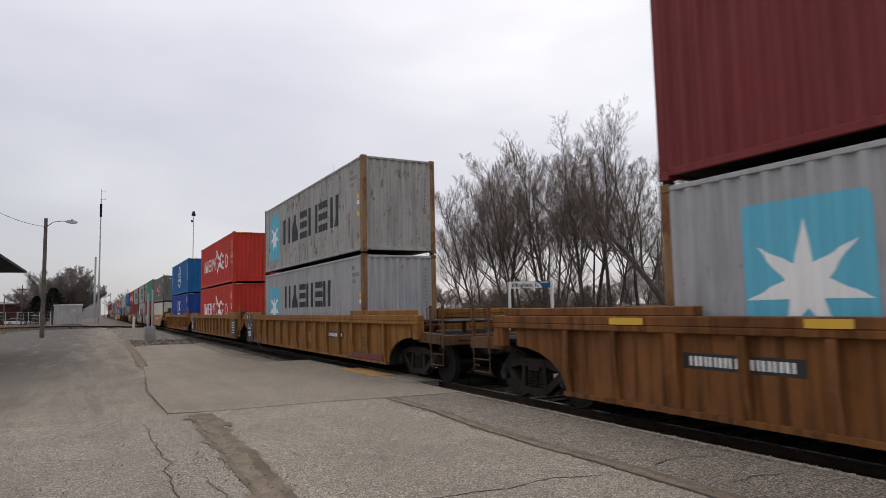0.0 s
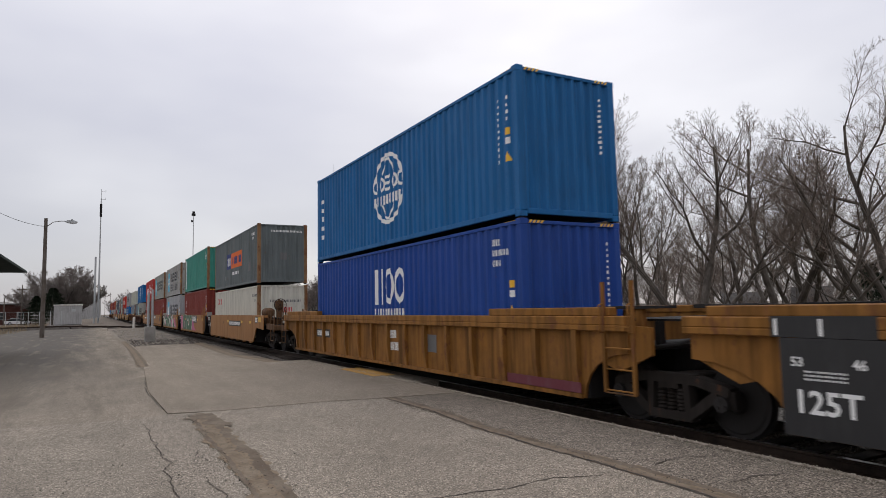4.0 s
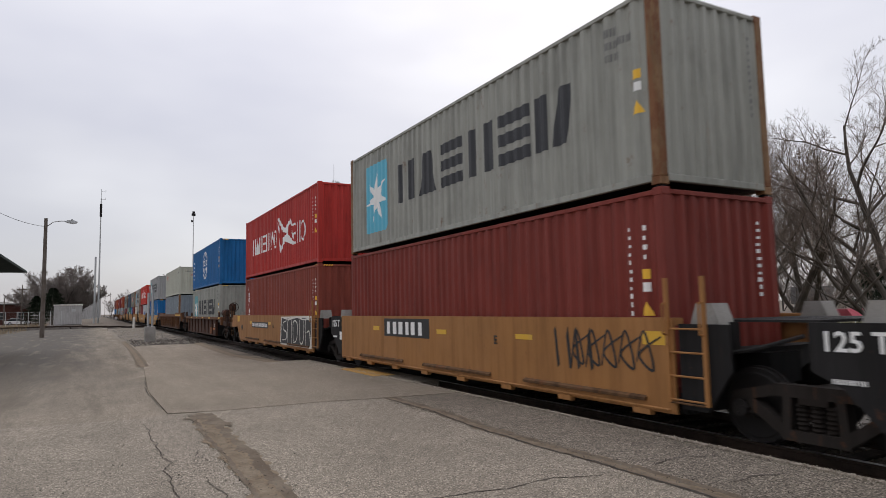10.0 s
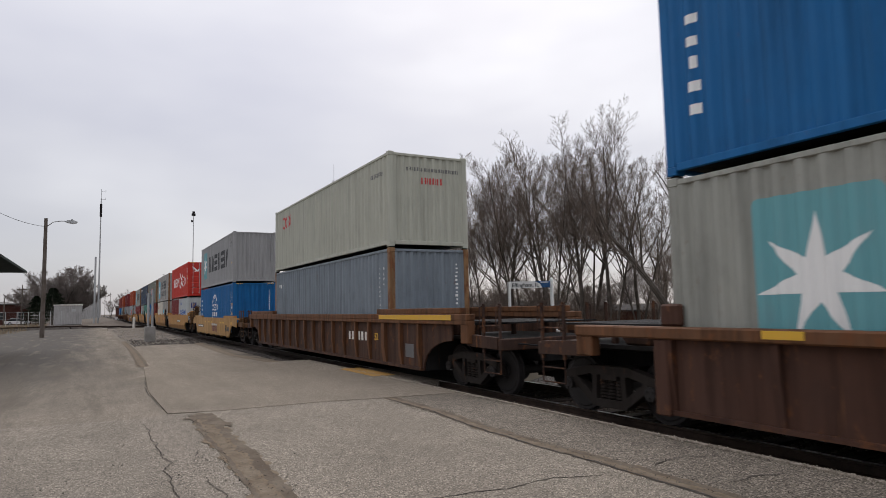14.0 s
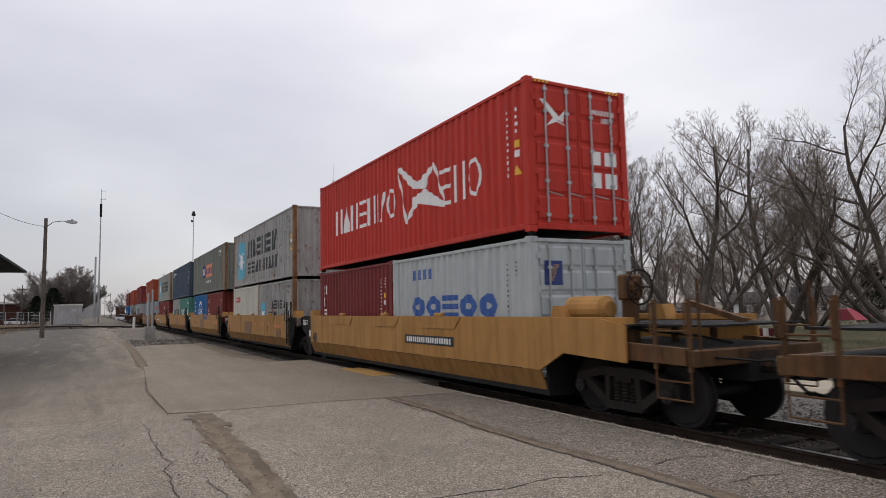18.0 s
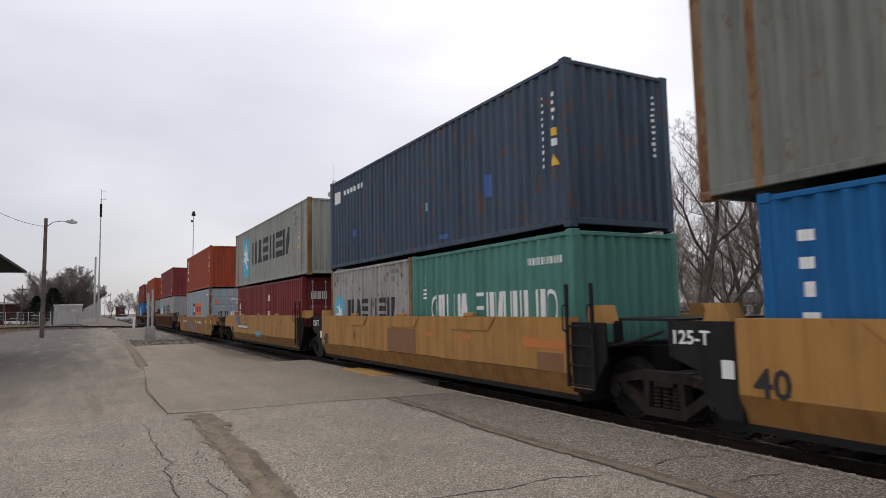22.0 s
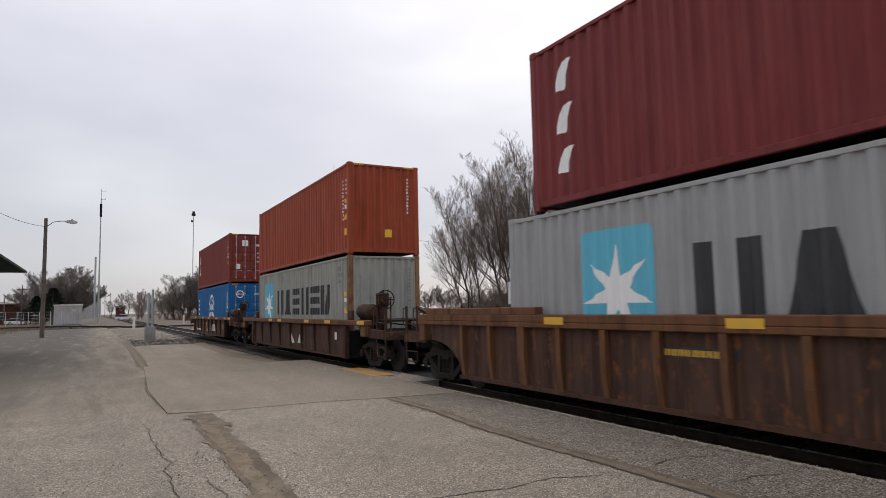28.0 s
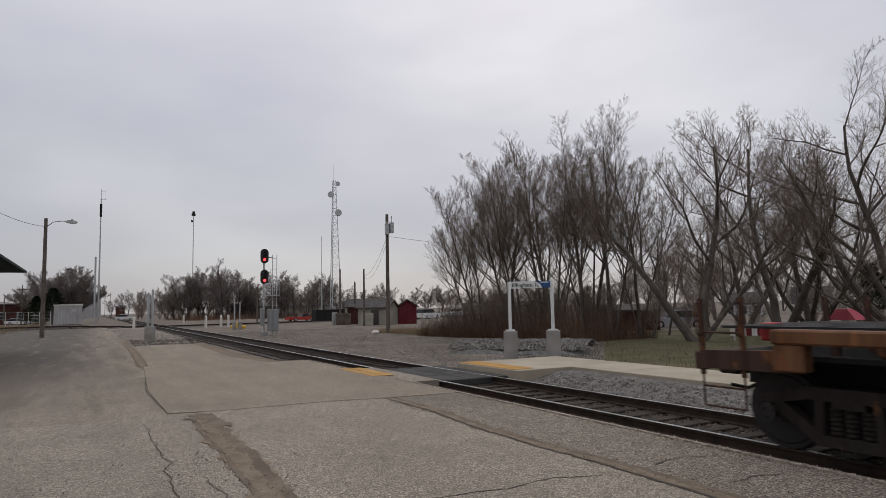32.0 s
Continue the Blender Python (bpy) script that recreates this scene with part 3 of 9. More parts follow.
def emblem_star(letters=(3.35, 10.5, 1.05, 2.05, 6), second=None, box_=(1.22, 2.74, 0.48, 2.42), shift=0.0, panel=None, seed=3):
    def mark(c, skin, front):
        u0, u1, w0, w1 = box_
        em = painted("emblem_panel", c, skin, rounded(u0 + shift, u1 + shift, w0, w1), panel or SKY, "sky-blue emblem panel")
        painted("emblem_star", em, skin, star((u0 + u1) / 2 + shift, (w0 + w1) / 2, (u1 - u0) * 0.49, (u1 - u0) * 0.17), WHITE, "white seven-pointed star", lift=0.007)
        for row in (letters, second):
            if row:
                a, b, lo, hi, n = row
                glyph_row(c, skin, "uveuek" if n == 6 else "eeviuvu"[:n], a + shift, b + shift, lo, hi, INK, "dark lettering shown as plain bars")
    return mark


def emblem_bird(c, skin, front):
    glyph_row(c, skin, "uvueuko", 1.6, 6.4, 1.05, 1.84, WHITE, "white lettering shown as plain bars", 0.17)
    glyph_row(c, skin, "euo", 8.75, 10.6, 0.95, 1.78, WHITE, "white lettering shown as plain bars", 0.17)
    wing = [[(6.45, 2.25), (6.62, 2.3), (7.6, 1.72), (7.3, 1.62)], [(7.3, 1.62), (7.6, 1.72), (8.5, 2.05), (8.0, 1.5)], [(6.95, 0.75), (7.35, 1.38), (8.0, 1.5), (7.6, 1.2)],
            [(8.0, 1.5), (7.6, 1.2), (8.95, 0.92), (9.0, 1.02)], [(6.45, 2.25), (6.52, 2.2), (7.0, 0.8), (6.9, 0.78)], [(8.42, 2.02), (8.5, 2.05), (9.0, 1.02), (8.93, 1.0)]]
    painted("emblem", c, skin, wing, WHITE, "white bird-like emblem")


def emblem_globe(arc_only=False, cu=6.1, cw=1.58, column=(0.42, 0.62), size=1.0):
    def mark(c, skin, front):
        ro = 0.98 * size
        polys = hoop(cu, cw, ro, ro - 0.11, 20, 160) + ([] if arc_only else hoop(cu, cw, ro, ro - 0.11, 200, 340))
        polys += hoop(cu, cw - 0.1, ro * 0.98, ro * 0.9, 35, 145, 0.45) + ([] if arc_only else hoop(cu, cw + 0.1, ro * 0.98, ro * 0.9, 215, 325, 0.45))
        painted("emblem", c, skin, polys, WHITE, "white globe emblem of arcs")
        glyph_row(c, skin, "ooeoo", cu - 1.0 * size, cu + 1.05 * size, cw - 0.06, cw + 0.36, WHITE, "white lettering shown as plain bars", 0.24)
        painted("lettering", c, skin, bar_row(cu - 0.92 * size, cu + 0.95 * size, cw - 0.42, cw - 0.16, 8, 9), WHITE)
        if column:
            painted("side_lettering", c, skin, bar_column(column[0], column[1], 0.75, 2.3, 5, 4), WHITE, "column of small white bars")
    return mark


def emblem_duo(field=None, shift=0.0):
    def mark(c, skin, front):
        a = painted("emblem_panel", c, skin, [rect(4.05 + shift, 5.36 + shift, 1.1, 1.98)], DEEP, "deep blue emblem panel")
        b = painted("emblem_panel", c, skin, [rect(5.37 + shift, 8.28 + shift, 1.1, 1.96)], field or ORANGE, "orange emblem panel")
        painted("lettering", a, skin, bar_row(4.2 + shift, 5.25 + shift, 1.3, 1.75, 3, 2), WHITE, lift=0.007)
        painted("lettering", b, skin, bar_row(5.6 + shift, 8.1 + shift, 1.32, 1.72, 8, 2), DEEP, lift=0.007)
        painted("lettering", c, skin, bar_row(5.6 + shift, 7.6 + shift, 0.72, 0.88, 12, 2), WHITE)
        painted("row_of_marks", c, skin, bar_row(10.7 + shift, 11.55 + shift, 2.42, 2.56, 9, 3) + bar_row(11.0 + shift, 11.3 + shift, 2.22, 2.34, 3, 3), WHITE)
    return mark


def word(u0, u1, w0, w1, n, material, seed=1, label="lettering shown as plain bars"):
    def mark(c, skin, front):
        if isinstance(n, str):
            glyph_row(c, skin, n, u0, u1, w0, w1, material, label)
            return
        painted("lettering", c, skin, bar_row(u0, u1, w0, w1, n, seed), material, label)
    return mark


def column(u0, u1, w0, w1, n, material, seed=1):
    """Upright running signs down the edge: rings, level bars and short uprights, one below the other."""
    def mark(c, skin, front):
        p = (w1 - w0) / n
        for i in range(n):
            code = "ueiuoe"[(i + seed) % 6]
            lo = w0 + (i + 0.12) * p
            a, b = (u0, u1) if code != "i" else ((u0 + u1) / 2 - 0.04, u1)
            for piece in glyph(code, a, b, lo, lo + 0.76 * p, 0.26 * (u1 - u0)):
                painted("letter_bar", c, skin, piece, material, "column of plain bars along the edge")
    return mark


def patch(u0, u1, w0, w1, material, name="repair_patch", label="repainted patch"):
    def mark(c, skin, front):
        painted(name, c, skin, [rect(u0, u1, w0, w1)], material, label)
    return mark


def number_block(material, upright=True, at=11.5, tags=True, hi=2.45):
    """Owner's number, size code and warning tags near the front end, as bars; the same number on the front end."""
    def mark(c, skin, front):
        if upright:
            painted("number_column", c, skin, bar_column(at, at + 0.065, 1.1, hi, 11, 5), material)
            painted("code_column", c, skin, bar_column(at + 0.28, at + 0.36, 1.9, hi, 4, 6), material)
            painted("number_column", c, front, bar_column(2.0, 2.09, 1.35, min(2.6, hi + 0.1), 11, 5), material)
        else:
            painted("number_rows", c, skin, bar_row(at - 0.35, at - 0.05, 2.45, 2.58, 4, 5) + bar_row(at - 0.3, at + 0.25, 2.25, 2.37, 6, 6) + bar_row(at - 0.3, at - 0.02, 2.05, 2.17, 3, 7), material)
            painted("number_column", c, front, bar_column(2.05, 2.12, 1.2, 2.55, 12, 5), material)
        if tags:
            painted("yellow_tag", c, skin, [rect(at + 0.26, at + 0.38, 1.62, 1.76)], YELLOW_TAG)
            painted("white_tag", c, skin, [rect(at + 0.26, at + 0.38, 1.44, 1.57)], WHITE)
            painted("warning_triangle", c, skin, [[(at + 0.2, 1.1), (at + 0.42, 1.1), (at + 0.31, 1.3)]], YELLOW_TAG, "yellow warning triangle")
    return mark


def on_end(polys, material, name="end_mark", label=""):
    def mark(c, skin, front):
        painted(name, c, front, polys, material, label)
    return mark


def hazard(c, skin, front):
    """Black and yellow stripes by the upper corners."""
    polys = [[(0.2 + i * 0.09, 0), (0.25 + i * 0.09, 0), (0.29 + i * 0.09, 0.06), (0.24 + i * 0.09, 0.06)] for i in range(4)]
    L = skin.breaks[-1][0]
    hi = skin.high - 0.085
    for off in (L - 0.75,):
        painted("hazard_stripes", c, Skin([(0, 0.002), (L, 0.002)], skin.to), [[(u + off, w + hi) for u, w in p] for p in polys], YELLOW_TAG, "black and yellow corner stripes")
    for off in (-0.02, 1.72):
        painted("hazard_stripes", c, Skin([(0, 0.002), (2.5, 0.002)], front.to), [[(u + off, w + hi) for u, w in p] for p in polys], YELLOW_TAG, "black and yellow corner stripes")

# ---------------------------------------------------------------- rail trucks and well cars
WHEEL_R = 0.457
AXLE_Z = RAIL_Z + WHEEL_R
ROLLING = []
RIDING = []


def wheelset_mesh():
    bm = bmesh.new()
    for s in (-1, 1):
        tube(bm, (s * 0.69, 0, 0), (s * 0.72, 0, 0), WHEEL_R + 0.025, n=28)
        tube(bm, (s * 0.721, 0, 0), (s * 0.80, 0, 0), WHEEL_R, n=28)
        tube(bm, (s * 0.80, 0, 0), (s * 0.815, 0, 0), WHEEL_R - 0.05, WHEEL_R - 0.07, n=28)
        tube(bm, (s * 0.815, 0, 0), (s * 0.86, 0, 0), 0.15, 0.13, n=16)
        tube(bm, (s * 0.86, 0, 0), (s * 1.12, 0, 0), 0.085, n=12)
        tube(bm, (s * 1.12, 0, 0), (s * 1.15, 0, 0), 0.105, n=12)
        for k in range(3):
            a = 2 * math.pi * k / 3
            p = (s * 1.15, 0.06 * math.cos(a), 0.06 * math.sin(a))
            tube(bm, p, (s * 1.17, p[1], p[2]), 0.02, n=6)
    tube(bm, (-0.7, 0, 0), (0.7, 0, 0), 0.085, n=12)
    return mesh_of("wheelset", bm, WHEEL)


def side_frame_mesh():
    bm = bmesh.new()
    for x0, x1 in ((0.93, 1.09),):
        z = AXLE_Z
        beam(bm, (-0.98, z + 0.14), (-0.42, z + 0.26), 0.13, x0, x1)
        beam(bm, (0.98, z + 0.14), (0.42, z + 0.26), 0.13, x0, x1)
        beam(bm, (-0.46, z + 0.26), (0.46, z + 0.26), 0.14, x0, x1)
        beam(bm, (-0.80, z + 0.10), (-0.34, z - 0.22), 0.13, x0, x1)
        beam(bm, (0.80, z + 0.10), (0.34, z - 0.22), 0.13, x0, x1)
        beam(bm, (-0.38, z - 0.24), (0.38, z - 0.24), 0.12, x0, x1)
        beam(bm, (-0.33, z - 0.24), (-0.30, z + 0.26), 0.10, x0, x1)
        beam(bm, (0.33, z - 0.24), (0.30, z + 0.26), 0.10, x0, x1)
        for s in (-1, 1):
            prism(bm, [(s * 0.89 - 0.17, z - 0.06), (s * 0.89 + 0.17, z - 0.06), (s * 0.89 + 0.15, z + 0.17), (s * 0.89 - 0.15, z + 0.17)], "x", x0 + 0.01, x1 - 0.02)
    return mesh_of("side_frame", bm, TRUCK)


def spring_mesh():
    """One coil spring as a ridged column."""
    bm = bmesh.new()
    z0, n = AXLE_Z - 0.18, 10
    rings = []
    for i in range(13):
        rad = 0.078 if i % 2 else 0.055
        rings.append([bm.verts.new((1.0 + rad * math.cos(2 * math.pi * k / n), rad * math.sin(2 * math.pi * k / n), z0 + i * 0.025)) for k in range(n)])
    for p, q in zip(rings, rings[1:]):
        for k in range(n):
            bm.faces.new((p[k], p[(k + 1) % n], q[(k + 1) % n], q[k]))
    bm.faces.new(rings[0][::-1])
    bm.faces.new(rings[-1])
    return mesh_of("spring", bm, TRUCK)


def truck(car, y):
    """A two-axle truck at y in the car's space."""
    bm = bmesh.new()
    box(bm, -0.95, 0.95, -0.2, 0.2, AXLE_Z + 0.08, AXLE_Z + 0.3, bevel=0.02)
    box(bm, -1.09, -0.93, -0.17, 0.17, AXLE_Z + 0.12, AXLE_Z + 0.2)
    box(bm, 0.93, 1.09, -0.17, 0.17, AXLE_Z + 0.12, AXLE_Z + 0.2)
    tube(bm, (0, 0, AXLE_Z + 0.3), (0, 0, AXLE_Z + 0.36), 0.2, n=16)
    t = part("truck", bm, TRUCK, car, "grimy cast-steel railway truck")
    t.location = (0, y, 0)
    fr = cached("side_frame", side_frame_mesh)
    sp = cached("springs", spring_mesh)
    for turn in (0, math.pi):
        ob = link("side_frame", fr, t)
        ob.rotation_euler = (0, 0, turn)
        for k in (-1, 0, 1):
            ob = link("spring", sp, t)
            ob.location = (0, k * 0.17, 0)
            ob.rotation_euler = (0, 0, turn)
    ws = cached("wheelset", wheelset_mesh)
    for yy in (-0.89, 0.89):
        ob = link("wheelset", ws, t, "steel wheels and axle")
        ob.location = (0, yy, AXLE_Z)
        ROLLING.append((ob, yy))


def ring(bm, at, rad, thick, n=20, m=6):
    """A round hoop that faces along y."""
    at = Vector(at)
    rows = []
    for i in range(n):
        a = 2 * math.pi * i / n
        c = Vector((math.cos(a), 0, math.sin(a)))
        rows.append([bm.verts.new(at + c * (rad + thick * math.cos(2 * math.pi * j / m)) + Vector((0, thick * math.sin(2 * math.pi * j / m), 0))) for j in range(m)])
    for i in range(n):
        p, q = rows[i], rows[(i + 1) % n]
        for j in range(m):
            bm.faces.new((p[j], p[(j + 1) % m], q[(j + 1) % m], q[j]))


Style = namedtuple("Style", "kind main top rib low label")


RUSTY = paint("rusty_end_paint", (0.052, 0.026, 0.017), 0.6, 0.6, 0.7)
GRIMY = paint("grimy_end_paint", (0.115, 0.058, 0.024), 0.6, 0.7, 0.7)


def end_gear(car, y0, y1, style, coupled, brake=False):
    """What lies between the well and the end of the car: deck, centre sill, steps, rails, coupler. y0: well end, y1: car end."""
    s = 1 if y1 > y0 else -1
    gear = RUSTY if style.top is BRN_TOP else GRIMY

    def span(a, b):
        return (min(a, b), max(a, b))
    deck = bmesh.new()
    box(deck, -1.15, 1.15, *span(y0, y1 - s * 0.15), 1.02, 1.08)
    box(deck, -0.32, 0.32, *span(y0, y1), 0.62, 1.02)
    part("end_platform", deck, STEEL_DARK, car, "dark steel end deck over the truck")
    if coupled:
        bm = bmesh.new()
        box(bm, -1.36, 1.36, *span(y1 - s * 0.14, y1), 0.86, 1.08, bevel=0.015)
        part("end_sill", bm, gear, car)
        for sx in (-1, 1):
            bm = bmesh.new()
            ya, yb = y1 - s * 1.25, y1 - s * 0.14
            prism(bm, [(ya, 0.90), (yb, 0.88), (yb, 1.10), (ya, 1.14)], "x", *span(sx * 1.38, sx * 1.26))
            part("end_stringer", bm, gear, car)
        # walkway grating carried on short posts
        ym = (y0 + y1) / 2
        bm = bmesh.new()
        for k in range(7):
            x = -0.95 + k * 0.3
            box(bm, x, x + 0.22, *span(y0 + s * 0.25, y1 - s * 0.1), 1.36, 1.39)
        box(bm, -1.0, 1.1, ym - 0.04, ym + 0.04, 1.31, 1.36)
        part("walkway_grating", bm, STEEL_DARK, car, "dark steel walkway grating")
        for x in (-0.9, 0.0, 0.9):
            part("walkway_post", boxes((x - 0.04, x + 0.04, ym - 0.04, ym + 0.04, 1.08, 1.31)), gear, car)
        bm = bmesh.new()
        tube(bm, (0, y1, 0.82), (0, y1 + s * 0.35, 0.82), 0.10, n=8)
        box(bm, -0.16, 0.16, *span(y1 + s * 0.3, y1 + s * 0.62), 0.68, 0.97, bevel=0.03)
        part("coupler", bm, TRUCK, car, "rusty knuckle coupler")
        bm = bmesh.new()
        pipe(bm, [(0.35, y1, 0.85), (0.36, y1 + s * 0.2, 0.60), (0.25, y1 + s * 0.45, 0.45), (0.1, y1 + s * 0.62, 0.5)], 0.025)
        part("air_hose", bm, STEEL_DARK, car)
        for x in (-0.62, 0.62):
            bm = bmesh.new()
            pipe(bm, [(x, y0 + s * 0.1, 0.98), (x + 0.08, (y0 + y1) / 2, 0.95), (x, y1 - s * 0.1, 1.0)], 0.03)
            part("train_pipe", bm, STEEL_DARK, car)
        bm = bmesh.new()
        box(bm, -1.10, -0.55, *span(y0 + s * 0.5, y0 + s * 1.0), 1.08, 1.34, bevel=0.03)
        tube(bm, (-1.0, y0 + s * 1.05, 1.22), (-0.6, y0 + s * 1.05, 1.22), 0.1, n=12)
        part("brake_valve", bm, gear, car, "rusty brake valve and pipe bracket")
        bm = bmesh.new()
        pipe(bm, [(-1.0, y1 + s * 0.02, 0.98), (-0.3, y1 + s * 0.12, 0.9), (0.1, y1 + s * 0.2, 0.9)], 0.016)
        part("cut_lever", bm, STEEL_DARK, car)
    if not coupled and s < 0:
        bm = bmesh.new()
        for k in range(6):
            x = -1.0 + k * 0.34
            box(bm, x, x + 0.28, *span(y0 + s * 0.15, y1 - 1.1), 1.44, 1.47)
        part("walkway_grating", bm, STEEL_DARK, car, "dark steel walkway grating")
        for x in (-1.05, 1.05):
            part("walkway_post", boxes((x - 0.05, x + 0.05, y1 - 0.08, y1 + 0.02, 1.08, 1.44)), STEEL_DARK, car)
        bm = bmesh.new()
        pipe(bm, [(-1.2, y0, 1.25), (-1.25, (y0 + y1) / 2, 1.0), (-1.2, y1 - 0.5, 1.15), (-1.15, y1 - 1.0, 1.3)], 0.025)
        part("brake_hose", bm, STEEL_DARK, car)
    rung_mat = STEEL_DARK if not coupled and style.kind == "bent" else (gear if coupled else style.top)
    sides = (-1, 1) if coupled else (-1,) if s < 0 else ()
    for sx in sides:
        x = sx * (1.33 if coupled else 1.49)
        ya = y1 - s * (0.10 if coupled else 0.05)
        yb = ya - s * 0.58
        lad = None
        for y in (ya, yb):
            bm = boxes((x - 0.022, x + 0.022, y - 0.026, y + 0.026, 0.80 if coupled else 0.42, 1.74 if coupled else 2.02))
            lad = part("stile", bm, rung_mat, lad) if lad else part("ladder", bm, rung_mat, car, "end ladder with grab irons")
        for z in ((0.66, 1.32) if coupled else (0.46, 0.76, 1.06, 1.36)):
            bm = bmesh.new()
            pipe(bm, [(x, ya, z), (x, yb, z)], 0.014)
            part("rung", bm, gear if coupled else rung_mat, lad)
        bm = bmesh.new()
        pipe(bm, [(x, ya, 0.9), (x, ya, 0.42), (x, yb, 0.42), (x, yb, 0.9)], 0.014)
        part("stirrup", bm, gear, lad)
        for y in (ya, yb):
            bm = bmesh.new()
            pipe(bm, [(x + sx * 0.02, y, 1.70), (x + sx * 0.09, y, 1.68), (x + sx * 0.09, y, 1.3), (x + sx * 0.02, y, 1.28)], 0.013)
            part("grab_iron", bm, rung_mat, lad)
    if brake:
        bm = bmesh.new()
        yb = y0 + (y1 - y0) * 0.22
        tube(bm, (-0.98, yb - 0.48, 1.62), (-0.98, yb - 0.40, 1.62), 0.12, 0.21, n=16)
        tube(bm, (-0.98, yb - 0.40, 1.62), (-0.98, yb + 0.40, 1.62), 0.21, n=16)
        tube(bm, (-0.98, yb + 0.40, 1.62), (-0.98, yb + 0.48, 1.62), 0.21, 0.12, n=16)
        box(bm, -1.12, -0.84, yb - 0.3, yb - 0.22, 1.08, 1.5)
        box(bm, -1.12, -0.84, yb + 0.22, yb + 0.3, 1.08, 1.5)
        part("air_reservoir", bm, gear if style.main.name != "gold_car_paint" else style.main, car, "stubby brake reservoir tank")
        bm = bmesh.new()
        yw = y1 - s * 1.75
        pipe(bm, [(-0.7, yw, 1.05), (-0.7, yw, 2.2)], 0.05)
        box(bm, -0.88, -0.52, yw - 0.10, yw + 0.10, 1.75, 2.15, bevel=0.03)
        box(bm, -0.82, -0.58, yw - 0.06, yw + 0.06, 1.05, 1.75)
        tube(bm, (-0.7, yw - 0.2, 1.95), (-0.7, yw + 0.1, 1.95), 0.12, n=12)
        part("brake_stand", bm, gear, car)
        bm = bmesh.new()
        yf = yw + s * 0.22
        ring(bm, (-0.7, yf, 1.95), 0.27, 0.018)
        for k in range(5):
            a = 2 * math.pi * k / 5
            tube(bm, (-0.7, yf, 1.95), (-0.7 + 0.27 * math.cos(a), yf, 1.95 + 0.27 * math.sin(a)), 0.012, n=5)
        part("brake_wheel", bm, TRUCK, car, "rusty spoked hand-brake wheel")
        bm = bmesh.new()
        pipe(bm, [(-0.7, yw, 1.3), (-0.2, (yw + y1) / 2, 1.2), (-0.25, y1 - s * 0.3, 1.12)], 0.02)
        part("brake_rod", bm, STEEL_DARK, car)
        bm = bmesh.new()
        prism(bm, [(y1 - s * 0.5, 1.36), (yw + s * 0.2, 1.66), (yw + s * 0.2, 1.75), (y1 - s * 0.5, 1.45)], "x", 0.30, 0.40)
        part("brace", bm, gear, car)
        bm = bmesh.new()
        pipe(bm, [(-1.2, y1 - s * 0.05, 1.0), (-1.2, y1 - s * 0.05, 2.0)], 0.024, n=6)
        part("stanchion", bm, gear, car)
        bm = bmesh.new()
        pipe(bm, [(1.2, y1 - s * 0.05, 1.0), (1.2, y1 - s * 0.05, 2.0)], 0.024, n=6)
        part("stanchion", bm, gear, car)


